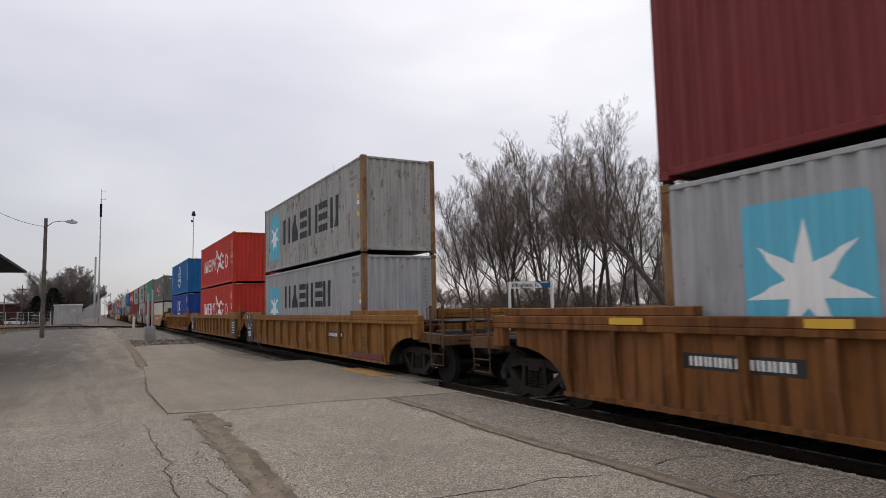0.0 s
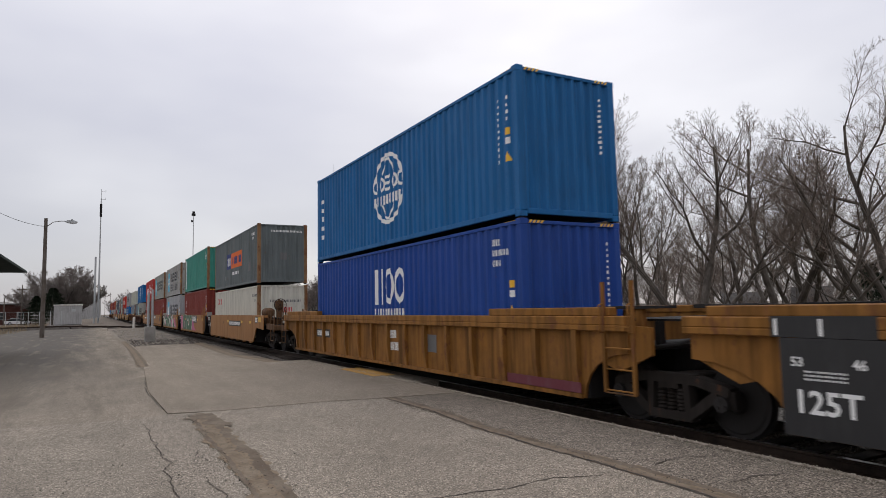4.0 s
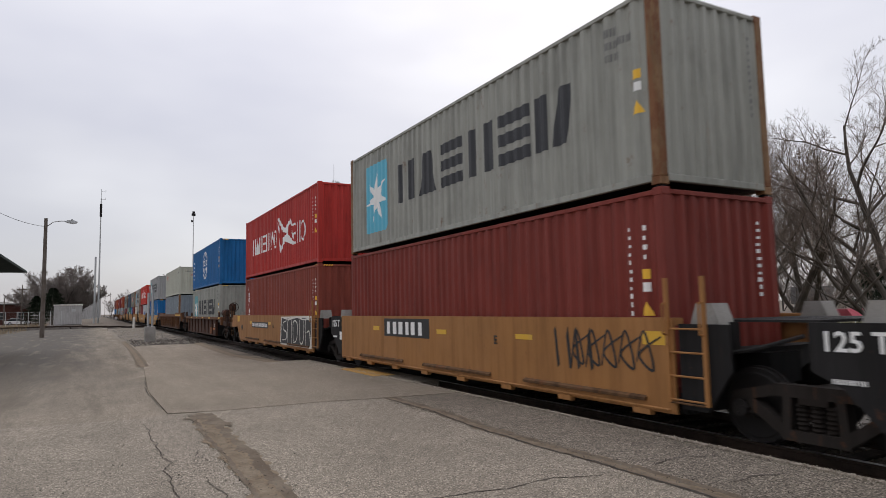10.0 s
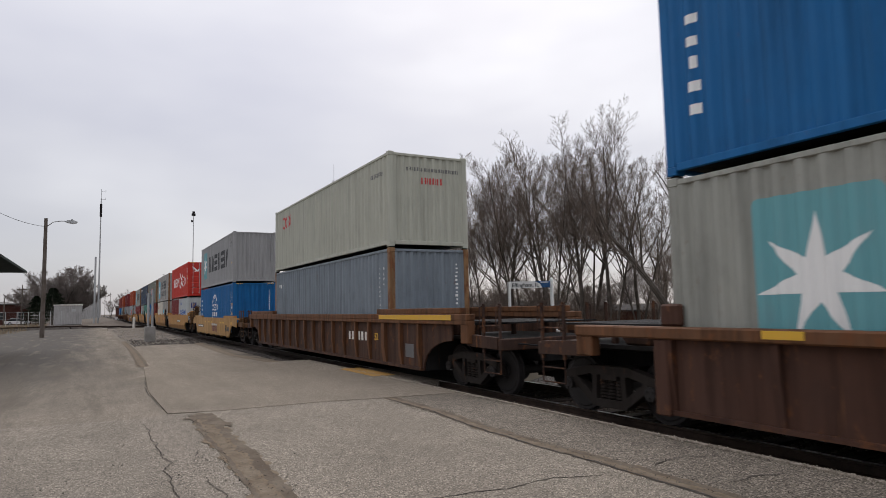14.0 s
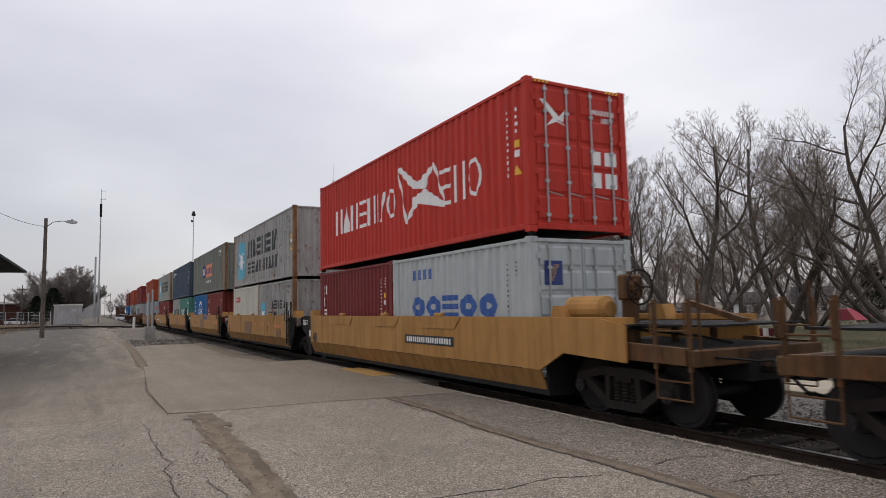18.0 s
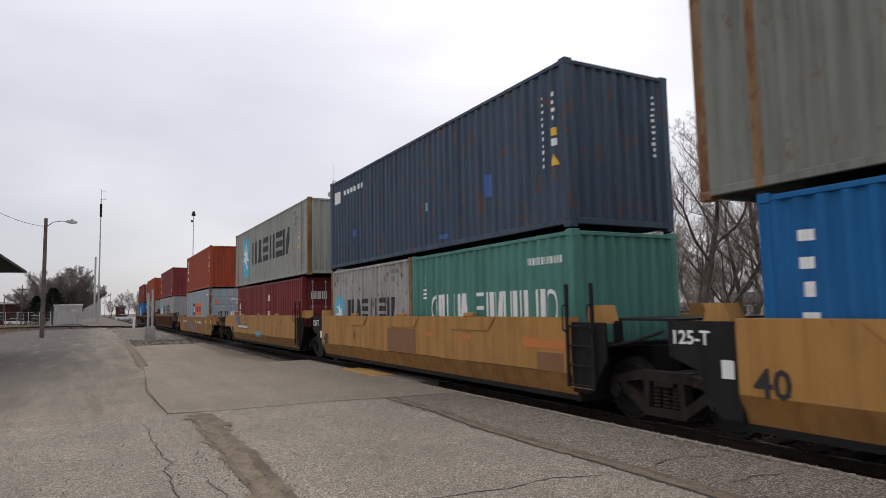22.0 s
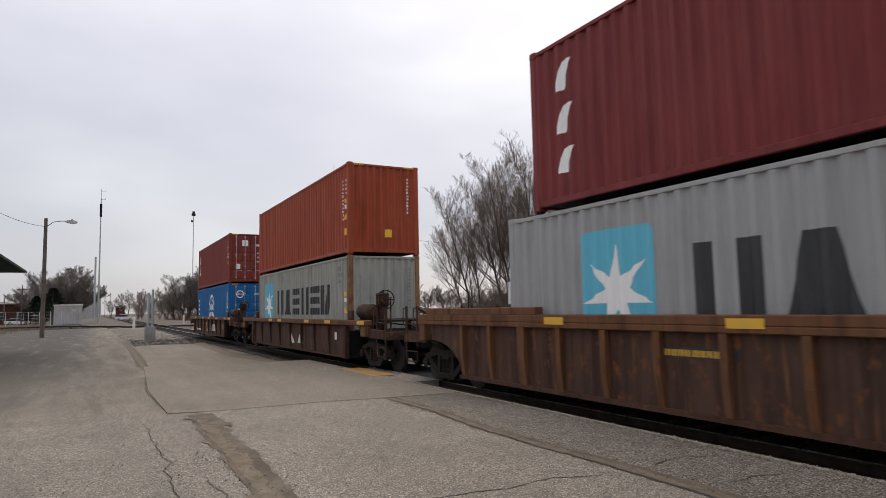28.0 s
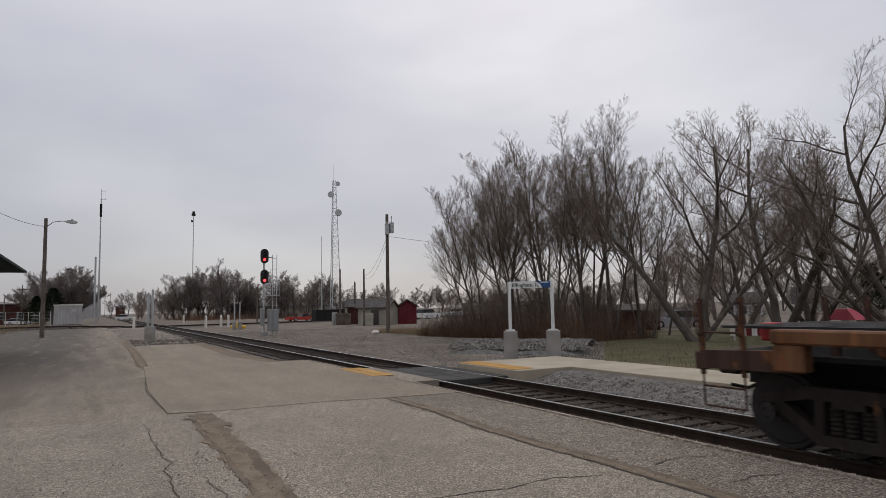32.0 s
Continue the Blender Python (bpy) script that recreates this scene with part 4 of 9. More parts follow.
def well_car(style, f, r, ef, er, trucks, coupled=(True, True), brake=(False, False), ribs=13, top=1.5, low=0.26, seat=0.415, ledges=False):
    """A well car unit. f, r: front and rear of the well's full-depth side; ef, er: ends of the unit; all along the track at the start."""
    mid = (f + r) / 2
    car = thing("well_car", style.label, "rail car", "well cars of the train", at=(TRACK, mid, 0))
    f, r, ef, er = f - mid, r - mid, ef - mid, er - mid
    for sx in (-1, 1):
        def X(a, b):
            return tuple(sorted((sx * a, sx * b)))
        if style.kind == "ribbed":
            bm = bmesh.new()
            # plate with ends cut in a curve over the trucks
            def arc(ye, yb, up):
                return [(yb + (ye - yb) * (1 - math.cos(a)), low + (0.98 - low) * math.sin(a)) for a in [math.pi / 2 * i / 6 for i in range(7)]]
            fl = arc(max(ef + 0.25, f - 1.35), f, 1)
            rl = arc(min(er - 0.25, r + 1.35), r, 1)
            pts = fl[::-1] + rl + [(rl[-1][0], top - 0.1), (fl[-1][0], top - 0.1)]
            prism(bm, pts, "x", *X(1.36, 1.40))
            side = part("side_plate", bm, style.main, car)
            ca, cb = (ef + 1.05 if coupled[0] else ef + 0.2), (er - 1.05 if coupled[1] else er - 0.2)
            part("top_chord", boxes((*X(1.30, 1.50), ca, cb, top - 0.13, top), (*X(1.43, 1.50), ca, cb, top - 0.22, top - 0.13), bevel=0.012), style.top, car)
            for ya, yb in ((ca + 0.35, f + 2.6), (r - 2.6, cb - 0.35)):
                part("raised_chord", boxes((*X(1.28, 1.46), ya, yb, top, top + 0.13), bevel=0.012), style.top, car)
            for ya in ([ca] if coupled[0] else []) + ([cb - 0.3] if coupled[1] else []):
                part("chord_end", boxes((*X(1.30, 1.48), ya, ya + 0.3, 0.95, top - 0.13), bevel=0.02), style.top, car)
            part("bottom_chord", boxes((*X(1.36, 1.47), f, r, low, low + 0.07)), style.low, car)
            for i in range(ribs):
                y = f + 0.12 + (r - f - 0.24) * i / (ribs - 1)
                bm = bmesh.new()
                w = 0.055 if i not in (2, ribs - 3) else 0.10
                prism(bm, [(sx * 1.401, low + 0.06), (sx * 1.44, low + 0.06), (sx * 1.495, low + 0.5), (sx * 1.495, top - 0.221), (sx * 1.401, top - 0.221)], "y", y - w, y + w)
                part("rib", bm, style.rib, side)
        elif style.kind == "flat":
            bm = bmesh.new()
            box(bm, *X(1.34, 1.38), f, r, low, top - 0.12)
            side = part("side_plate", bm, style.main, car)
            part("top_chord", boxes((*X(1.28, 1.52), ef + 1.15, er - 1.15, top - 0.16, top), bevel=0.02), style.top, car)
            for ya in (ef + 1.16, er - 1.52):
                part("drop_bracket", boxes((*X(1.32, 1.50), ya, ya + 0.36, 0.92, top - 0.16), bevel=0.02), style.top, car)
            for ya in (f - 0.14, r - 0.10):
                part("end_post", boxes((*X(1.34, 1.49), ya, ya + 0.24, low - 0.02, top - 0.16), bevel=0.02), style.rib, car, "stout corner post of the well")
                part("corner_guide", boxes((*X(1.22, 1.32), ya - 0.1, ya + 0.25, top, top + 0.3), bevel=0.03), style.rib, car)
            part("bottom_chord", boxes((*X(1.34, 1.44), f, r, low, low + 0.06)), style.low, car)
            for i in range(ribs):
                y = f + 0.06 + (r - f - 0.12) * i / (ribs - 1)
                bm = bmesh.new()
                w = 0.05 if i not in (0, ribs // 2, ribs - 1) else 0.10
                prism(bm, [(sx * 1.381, low + 0.02), (sx * 1.41, low + 0.02), (sx * 1.47, top - 0.4), (sx * 1.47, top - 0.141), (sx * 1.381, top - 0.141)], "y", y - w, y + w)
                part("rib", bm, style.rib, side)
        else:
            # smooth side, lower part bent inwards, ends cut on a slope
            bend = 0.62 if style.kind == "bent" else low + 0.02
            xin = 1.30 if style.kind == "bent" else 1.47
            fe, re_ = (f - 2.0 if coupled[0] else f), (r + 2.0 if coupled[1] else r)
            pts = [(f, bend), (r, bend)]
            pts += [(r + 0.62, 0.93), (re_, 0.86), (re_, top - 0.12), (re_ - 0.5, top - 0.02), (r, top)] if coupled[1] else [(r, top)]
            pts += [(f, top), (fe + 0.5, top - 0.02), (fe, top - 0.12), (fe, 0.86), (f - 0.62, 0.93)] if coupled[0] else [(f, top)]
            bm = bmesh.new()
            prism(bm, pts, "x", *X(1.44, 1.48))
            side = part("side_plate", bm, style.main, car)
            n_led = 3
            for i in range(n_led):
                ya = f + 0.5 + (r - f - 1.0) * i / n_led
                yb = ya + (r - f - 1.0) / n_led * 0.72
                if style.kind == "smooth":
                    if not ledges:
                        continue
                    bm = bmesh.new()
                    prism(bm, [(sx * 1.478, low + 0.20), (sx * 1.53, low + 0.17), (sx * 1.53, low + 0.13), (sx * 1.478, low + 0.13)], "y", ya, yb)
                    part("ledge", bm, GRIMY, car)
                else:
                    part("weld_seam", boxes((*X(1.455, 1.484), ya, yb, bend - 0.008, bend + 0.008)), GRIMY, car)
            if ledges:
                bm = bmesh.new()
                tube(bm, (sx * 1.49, f + 0.1, low + 0.05), (sx * 1.49, r - 0.1, low + 0.05), 0.022, n=6)
                part("lower_pipe", bm, style.top, car)
            n_tab = int((r - f) / 1.55)
            for i in range(n_tab):
                y = f + 0.6 + (r - f - 1.2) * i / (n_tab - 1)
                if style.kind == "smooth":
                    part("bearer_tab", boxes((*X(1.40, 1.50), y - 0.16, y + 0.16, low - 0.06, low + 0.03), bevel=0.01), style.low, car)
            if coupled[0] and coupled[1]:
                for ya, yb in ((f - 1.2, f + 1.9), (r - 1.9, r + 1.2)):
                    part("raised_chord", boxes((*X(1.30, 1.46), ya, yb, top - 0.001, top + 0.12), bevel=0.012), style.top, car)
            bm = bmesh.new()
            prism(bm, [(sx * 1.48, bend), (sx * 1.44, bend), (sx * (xin - 0.03), low), (sx * xin, low)], "y", f, r)
            part("lower_side", bm, style.low, car)
            part("top_chord", boxes((*X(1.28, 1.44), fe, re_, top - 0.10, top - 0.002)), style.top, car)
    bm = boxes((-1.34, 1.34, f, r, low + 0.01, seat), (-1.34, 1.34, f - 0.06, f, low, 1.05), (-1.34, 1.34, r, r + 0.06, low, 1.05))
    part("well_floor", bm, STEEL_DARK, car, "dark bottom and bulkheads of the well")
    end_gear(car, f - 0.06, ef, style, coupled[0], brake[0])
    end_gear(car, r + 0.06, er, style, coupled[1], brake[1])
    for t in trucks:
        truck(car, t - mid)
    RIDING.append((car, mid))
    return car


YEL = (0.25, 0.108, 0.020)
TAN = (0.325, 0.152, 0.050)
BRN = (0.066, 0.029, 0.018)
GOLD = (0.40, 0.205, 0.058)
YEL_P = paint("yellow_car_paint", YEL, 0.5, 0.75, 0.65)
YEL_TOP = paint("yellow_car_paint_worn", (0.26, 0.115, 0.022), 0.6, 0.6, 0.6)
TAN_P = paint("tan_car_paint", TAN, 0.3, 0.28, 0.55)
BRN_P = paint("brown_car_paint", BRN, 0.5, 0.5, 0.65)
BRN_TOP = paint("brown_car_paint_ochre", (0.135, 0.060, 0.026), 0.7, 0.6, 0.65)
GOLD_P = paint("gold_car_paint", GOLD, 0.2, 0.30, 0.55)
# darker gold with slightly more grime and rust, for the lower sides
GOLD_LOW = paint("gold_car_paint_low", (0.31, 0.158, 0.046), 0.25, 0.4, 0.6)
MIX_P = paint("rust_yellow_car_paint", (0.068, 0.033, 0.021), 0.6, 0.6, 0.65)

OLD_P = paint("brown_yellow_car_paint", (0.185, 0.072, 0.018), 0.6, 0.8, 0.7)
OLD53 = Style("ribbed", OLD_P, OLD_P, OLD_P, OLD_P, "grimy brown-yellow steel well car with ribbed sides")
OLDGOLD = Style("smooth", paint("dull_gold_car_paint", (0.29, 0.135, 0.030), 0.35, 0.7, 0.6), YEL_TOP, YEL_TOP, YEL_TOP, "dull golden smooth-sided well car with sooty streaks")
RIB53 = Style("ribbed", YEL_P, YEL_TOP, YEL_TOP, YEL_P, "weathered yellow steel well car with ribbed sides")
TANWELL = Style("smooth", TAN_P, TAN_P, TAN_P, TAN_P, "tan smooth-sided articulated well car")
BRNFLAT = Style("flat", BRN_P, BRN_TOP, BRN_P, BRN_P, "rusty brown single well car with staked sides")
BRNRIB = Style("ribbed", MIX_P, BRN_TOP, BRN_TOP, BRN_P, "rusty brown steel well car with ribbed sides")
MIXRIB = Style("ribbed", MIX_P, BRN_TOP, BRN_TOP, MIX_P, "rust-brown and yellow well car with ribbed sides")
PALE_P = paint("pale_gold_car_paint", (0.43, 0.245, 0.085), 0.2, 0.45, 0.55)
PALEGOLD = Style("smooth", PALE_P, PALE_P, PALE_P, PALE_P, "pale golden smooth-sided single well car")
GOLDWELL = Style("bent", GOLD_P, GOLD_P, GOLD_P, GOLD_LOW, "golden yellow smooth-sided well car")

PAINTS = dict(
    grey=paint("silver_grey", (0.36, 0.36, 0.365), 0.25, 0.28),
    grey_rust=paint("silver_grey_rusted", (0.36, 0.355, 0.335), 0.55, 0.38),
    beige_grey=paint("stained_grey", (0.31, 0.315, 0.28), 0.30, 0.35),
    grey_plain=paint("plain_grey", (0.31, 0.312, 0.31), 0.08, 0.2),
    pale_white=paint("pale_white", (0.44, 0.47, 0.47), 0.15, 0.25),
    sea_green=paint("faded_sea_green", (0.075, 0.22, 0.18), 0.15, 0.3),
    rose=paint("rose_brown", (0.235, 0.052, 0.034), 0.12, 0.3),
    red_worn=paint("worn_red", (0.42, 0.032, 0.025), 0.18, 0.38),
    red=paint("signal_red", (0.50, 0.036, 0.022), 0.12, 0.25),
    maroon=paint("maroon", (0.180, 0.027, 0.027), 0.14, 0.32),
    brick=paint("brick_red", (0.19, 0.032, 0.022), 0.15, 0.32),
    orange=paint("orange_brown", (0.31, 0.056, 0.021), 0.18, 0.35),
    blue=paint("sea_blue", (0.006, 0.115, 0.31), 0.12, 0.3),
    navy=paint("strong_blue", (0.010, 0.055, 0.27), 0.12, 0.3),
    slate=paint("slate_grey", (0.13, 0.150, 0.150), 0.32, 0.35),
    olive=paint("olive_grey", (0.19, 0.20, 0.17), 0.42, 0.42),
    white=paint("off_white", (0.57, 0.55, 0.475), 0.25, 0.25),
    cream=paint("cream_grey", (0.43, 0.435, 0.365), 0.10, 0.2),
    teal=paint("teal_green", (0.045, 0.25, 0.195), 0.34, 0.35),
    dusk=paint("faded_dark_blue", (0.045, 0.074, 0.112), 0.55, 0.38),
    steel=paint("steel_grey", (0.20, 0.235, 0.265), 0.25, 0.35),
    pale=paint("pale_grey_blue", (0.30, 0.35, 0.37), 0.25, 0.25),
)
RUSTPOST = paint("rusted_post", (0.24, 0.135, 0.062), 0.85, 0.6)

HC, STD = 2.896, 2.591
L40, L45, L20 = 12.192, 13.716, 6.058


def load(label, nose, base, L, H, skin, post=None, marks=(), **kw):
    """Sets a container with its front end at that place along the track."""
    c = container(label, L, H, PAINTS[skin], PAINTS.get(post, RUSTPOST) if post else None, **kw)
    c.location = (TRACK, nose + L / 2, base)
    RIDING.append((c, nose + L / 2))
    if base > 2:
        me = cached("twist_lock", lambda: mesh_of("twist_lock", boxes((-0.06, 0.06, -0.06, 0.06, -0.05, 0.004), bevel=0.01), STEEL_DARK))
        span = min(L, L40) / 2 - 0.09
        for sx in (-1, 1):
            for sy in (-1, 1):
                ob = link("twist_lock", me, c)
                ob.location = (sx * 1.13, sy * span, 0)
    inset = kw.get("stacking", 0.0)
    skin_at = Skin([(0.0, 0.0)] + [(u + POST + inset, d + 0.006) for u, d in corrugation(L - 2 * POST - 2 * inset)] + [(L, 0.0)], side_map(L), H)
    front_at = Skin([(0.0, 0.0)] + [(u + POST, d + 0.012) for u, d in (corrugation(2.438 - 2 * POST, 0.235, 0.045) if kw.get("front", "blank") == "blank" else [(0, 0.0), (2.1, 0.0)])] + [(2.438, 0.0)], end_map(L))
    for mark in marks:
        mark(c, skin_at, front_at)
    return c

# ---------------------------------------------------------------- the train, front to rear
car0 = well_car(OLD53, -6.7, 8.2, -8.6, 11.25, [-7.8, 9.5], (False, True), top=1.52, ribs=15)
car1 = well_car(RIB53, 15.3, 31.9, 12.35, 33.3, [14.2], (True, False), top=1.52, ribs=15)
car2 = well_car(RIB53, 35.05, 51.95, 33.85, 53.5, [33.67], (False, False), top=1.52, ribs=15)
car3 = well_car(RIB53, 55.3, 71.2, 54.1, 73.8, [53.95, 72.4], (False, True), top=1.52, ribs=16)
car4 = well_car(TANWELL, 78.35, 90.75, 74.9, 91.5, [76.4], (True, False), (True, False), seat=0.345)
car5 = well_car(TANWELL, 93.9, 106.55, 93.4, 107.1, [92.45], (False, False))
car6 = well_car(TANWELL, 109.45, 122.1, 108.9, 122.7, [108.0], (False, False))
car7 = well_car(TANWELL, 124.95, 137.6, 124.4, 138.2, [123.4], (False, False), ledges=True)
car8 = well_car(TANWELL, 140.45, 152.95, 139.9, 156.2, [138.95, 154.6], (False, True), ledges=True)
car9 = well_car(BRNFLAT, 160.5, 172.95, 157.3, 175.8, [159.1, 174.4], brake=(True, False), ribs=9, top=1.38, low=0.24)
car10 = well_car(MIXRIB, 180.1, 196.6, 176.9, 199.45, [178.5, 198.0], top=1.55, low=0.26, ribs=17)
car11 = well_car(PALEGOLD, 203.7, 216.05, 200.55, 219.3, [202.0, 217.8], top=1.34, low=0.32)
car12 = well_car(GOLDWELL, 223.5, 236.45, 220.4, 237, [222.0], (True, False), (True, False), low=0.18, seat=0.355)
car13 = well_car(GOLDWELL, 239.5, 251.95, 238.9, 252.6, [237.95], (False, False), low=0.18, seat=0.355)
car14 = well_car(GOLDWELL, 255.1, 267.7, 254.5, 268.3, [253.4], (False, False), low=0.18, seat=0.355)
car15 = well_car(GOLDWELL, 270.7, 283.2, 270.1, 283.8, [269.2], (False, False), low=0.18, seat=0.355)
car16 = well_car(GOLDWELL, 286.3, 298.7, 285.7, 301.65, [284.75, 300.3], (False, True), low=0.18, seat=0.355)
car17 = well_car(OLDGOLD, 305.8, 321.9, 302.75, 325.55, [304.4, 324.2], top=1.36, low=0.22, seat=0.395)
car18 = well_car(BRNRIB, 329.6, 346.4, 326.65, 349.3, [328.0, 347.7], top=1.54, low=0.25, ribs=17)
car19 = well_car(BRNFLAT, 353.3, 365.8, 350.4, 369.05, [351.85, 367.2], brake=(True, False), ribs=9, top=1.38, low=0.24)
car20 = well_car(BRNFLAT, 373.4, 385.75, 370.15, 388.85, [371.9, 387.15], brake=(True, False), ribs=9, top=1.38, low=0.24)


# marks on the cars: s runs along the track at the start, z up
def on_car(car, name, s0, s1, z0, z1, material, x, label=""):
    mid = car.location.y
    return part(name, boxes((-x - 0.003, -x + 0.001, min(s0, s1) - mid, max(s0, s1) - mid, z0, z1)), material, car, label)


def car_bars(car, name, s0, s1, z0, z1, n, material, x, label="", seed=1):
    """Bars for a word on a car's side; s0 is its left end as one looks at it."""
    mid = car.location.y
    bm = bmesh.new()
    for p in bar_row(0, abs(s0 - s1), z0, z1, n, seed):
        us, ws = [q[0] for q in p], [q[1] for q in p]
        box(bm, -x - 0.006, -x - 0.002, s0 - mid - max(us), s0 - mid - min(us), min(ws), max(ws))
    return tagged(part(name, bm, material, car, label), kind="stuff")


def car_shape(car, name, pts, material, x, label="", lift=0.0):
    """A painted patch of any outline on a car's side."""
    mid = car.location.y
    bm = bmesh.new()
    prism(bm, [(s - mid, z) for s, z in pts], "x", -x - 0.003 - lift, -x + 0.001 - lift)
    return part(name, bm, material, car, label)


def car_text(car, body, s, z, size, material, x, name="number"):
    m = Matrix(((0, 0, -1, -x - 0.004), (-1, 0, 0, s - car.location.y), (0, 1, 0, z), (0, 0, 0, 1)))
    return link(name, text_mesh(name, body, size, material, m), car)


def reporting(car, s0, s1, z0, z1, x, material=None):
    p = on_car(car, "mark_panel", s0, s1, z0, z1, BLACK, x, "black panel with white bars")
    h = z1 - z0
    car_bars(car, "reporting_mark", max(s0, s1) - 0.1, min(s0, s1) + 0.1, z0 + 0.2 * h, z1 - 0.2 * h, 10, material or WHITE, x + 0.002)


YEL_MARK = worn_decal("yellow_reflector", (0.62, 0.36, 0.03), 0.3)
MAROON_MARK = worn_decal("maroon_block", (0.12, 0.018, 0.03), 0.3)
GRAF_GREEN = worn_decal("spray_green", (0.008, 0.082, 0.026), 0.15)
GRAF_PINK = worn_decal("spray_pink", (0.44, 0.075, 0.19), 0.15)
GRAF_WHITE = worn_decal("spray_white", (0.66, 0.64, 0.58), 0.15)
GRAF_BLUE = worn_decal("spray_blue", (0.05, 0.08, 0.2), 0.3)
FAINT = worn_decal("faded_brown_mark", (0.20, 0.09, 0.035), 0.3)
ORANGE_MARK = worn_decal("orange_band", (0.50, 0.16, 0.03), 0.35)

# yellow ribbed cars
reporting(car0, 5.85, 4.22, 0.86, 1.06, 1.40)
for s0, s1 in ((7.07, 6.42), (4.15, 3.64)):
    on_car(car0, "reflector", s0, s1, 1.40, 1.50, YEL_MARK, 1.503)
car_text(car1, "53", 17.13, 0.66, 0.36, BLACK, 1.40)
reporting(car1, 20.27, 18.64, 0.82, 1.0, 1.40)
car_shape(car1, "maroon_block", [(17.88, 0.47), (17.88, 0.34), (15.5, 0.34), (15.5, 0.5)], MAROON_MARK, 1.475, "maroon painted block")
for s in (22.5, 24.0):
    car_shape(car1, "scrawl", [(s, 0.95), (s - 0.5, 0.95), (s - 0.55, 0.6), (s - 0.05, 0.6)], FAINT, 1.40, "faded spray scrawl")
car_text(car2, "53", 36.82, 0.67, 0.34, BLACK, 1.40)
on_car(car2, "black_panel", 36.16, 35.17, 0.42, 1.30, BLACK, 1.497, "black data panel with white bars")
for k in range(5):
    car_bars(car2, "data_line", 36.0, 35.3, 0.55 + 0.13 * k, 0.60 + 0.13 * k, 9, WHITE, 1.50, seed=k)
car_bars(car2, "side_mark", 42.3, 40.3, 0.66, 1.12, 3, MAROON_MARK, 1.402, "faded maroon lettering as bars")
car_shape(car2, "maroon_block", [(37.54, 0.46), (37.54, 0.33), (35.41, 0.33), (35.41, 0.46)], MAROON_MARK, 1.475, "maroon painted block")
reporting(car3, 68.83, 67.42, 0.80, 1.06, 1.40)
car_bars(car3, "scrawl", 62.82, 62.17, 0.65, 0.85, 4, WHITE, 1.40, "white chalk scrawl")
car_bars(car3, "scrawl", 62.82, 62.3, 0.95, 1.15, 4, WHITE, 1.40, "white chalk scrawl")
on_car(car3, "stencil", 60.67, 60.17, 0.7, 1.09, GREY_INK, 1.40)
car_shape(car3, "maroon_block", [(57.3, 0.5), (57.3, 0.34), (55.3, 0.34), (55.3, 0.5)], MAROON_MARK, 1.475, "maroon painted block")
# tan articulated cars
reporting(car4, 84.51, 81.28, 0.93, 1.21, 1.482)
for s0, s1, z0, z1 in ((85.0, 84.55, 1.1, 1.23), (81.25, 80.82, 1.11, 1.23), (79.27, 78.79, 1.11, 1.22), (77.3, 76.75, 1.19, 1.41)):
    on_car(car4, "reflector", s0, s1, z0, z1, YEL_MARK, 1.482)
on_car(car4, "data_plate", 77.95, 77.42, 1.14, 1.43, BLACK, 1.482, "black and white data plate")
for k in range(3):
    on_car(car4, "data_line", 77.9, 77.47, 1.18 + 0.08 * k, 1.23 + 0.08 * k, WHITE, 1.486)
car_text(car4, "B", 86.3, 1.0, 0.22, BLACK, 1.482)
def stroke(car, pts, width, material, x, label, lift=0.0):
    """A sprayed line through points on a car's side, smoothed, thinner at its ends."""
    fine = []
    for i in range(len(pts) - 1):
        p0, p1, p2, p3 = (Vector(pts[max(0, min(len(pts) - 1, i + k))]) for k in (-1, 0, 1, 2))
        for j in range(6):
            u = j / 6
            fine.append(0.5 * (2 * p1 + (p2 - p0) * u + (2 * p0 - 5 * p1 + 4 * p2 - p3) * u * u + (3 * p1 - p0 - 3 * p2 + p3) * u ** 3))
    fine.append(Vector(pts[-1]))
    mid = car.location.y
    bm = bmesh.new()
    rows = []
    for i, p in enumerate(fine):
        d = (fine[min(i + 1, len(fine) - 1)] - fine[max(i - 1, 0)]).normalized()
        w = width / 2 * (0.55 + 0.45 * math.sin(math.pi * i / (len(fine) - 1)))
        rows.append([bm.verts.new((-x - 0.003 - lift, p.x + k * d.y * w - mid, min(1.49, p.y - k * d.x * w))) for k in (-1, 1)])
    for q, r in zip(rows, rows[1:]):
        bm.faces.new((q[0], q[1], r[1], r[0]))
    return part("spray_line", bm, material, car, label)


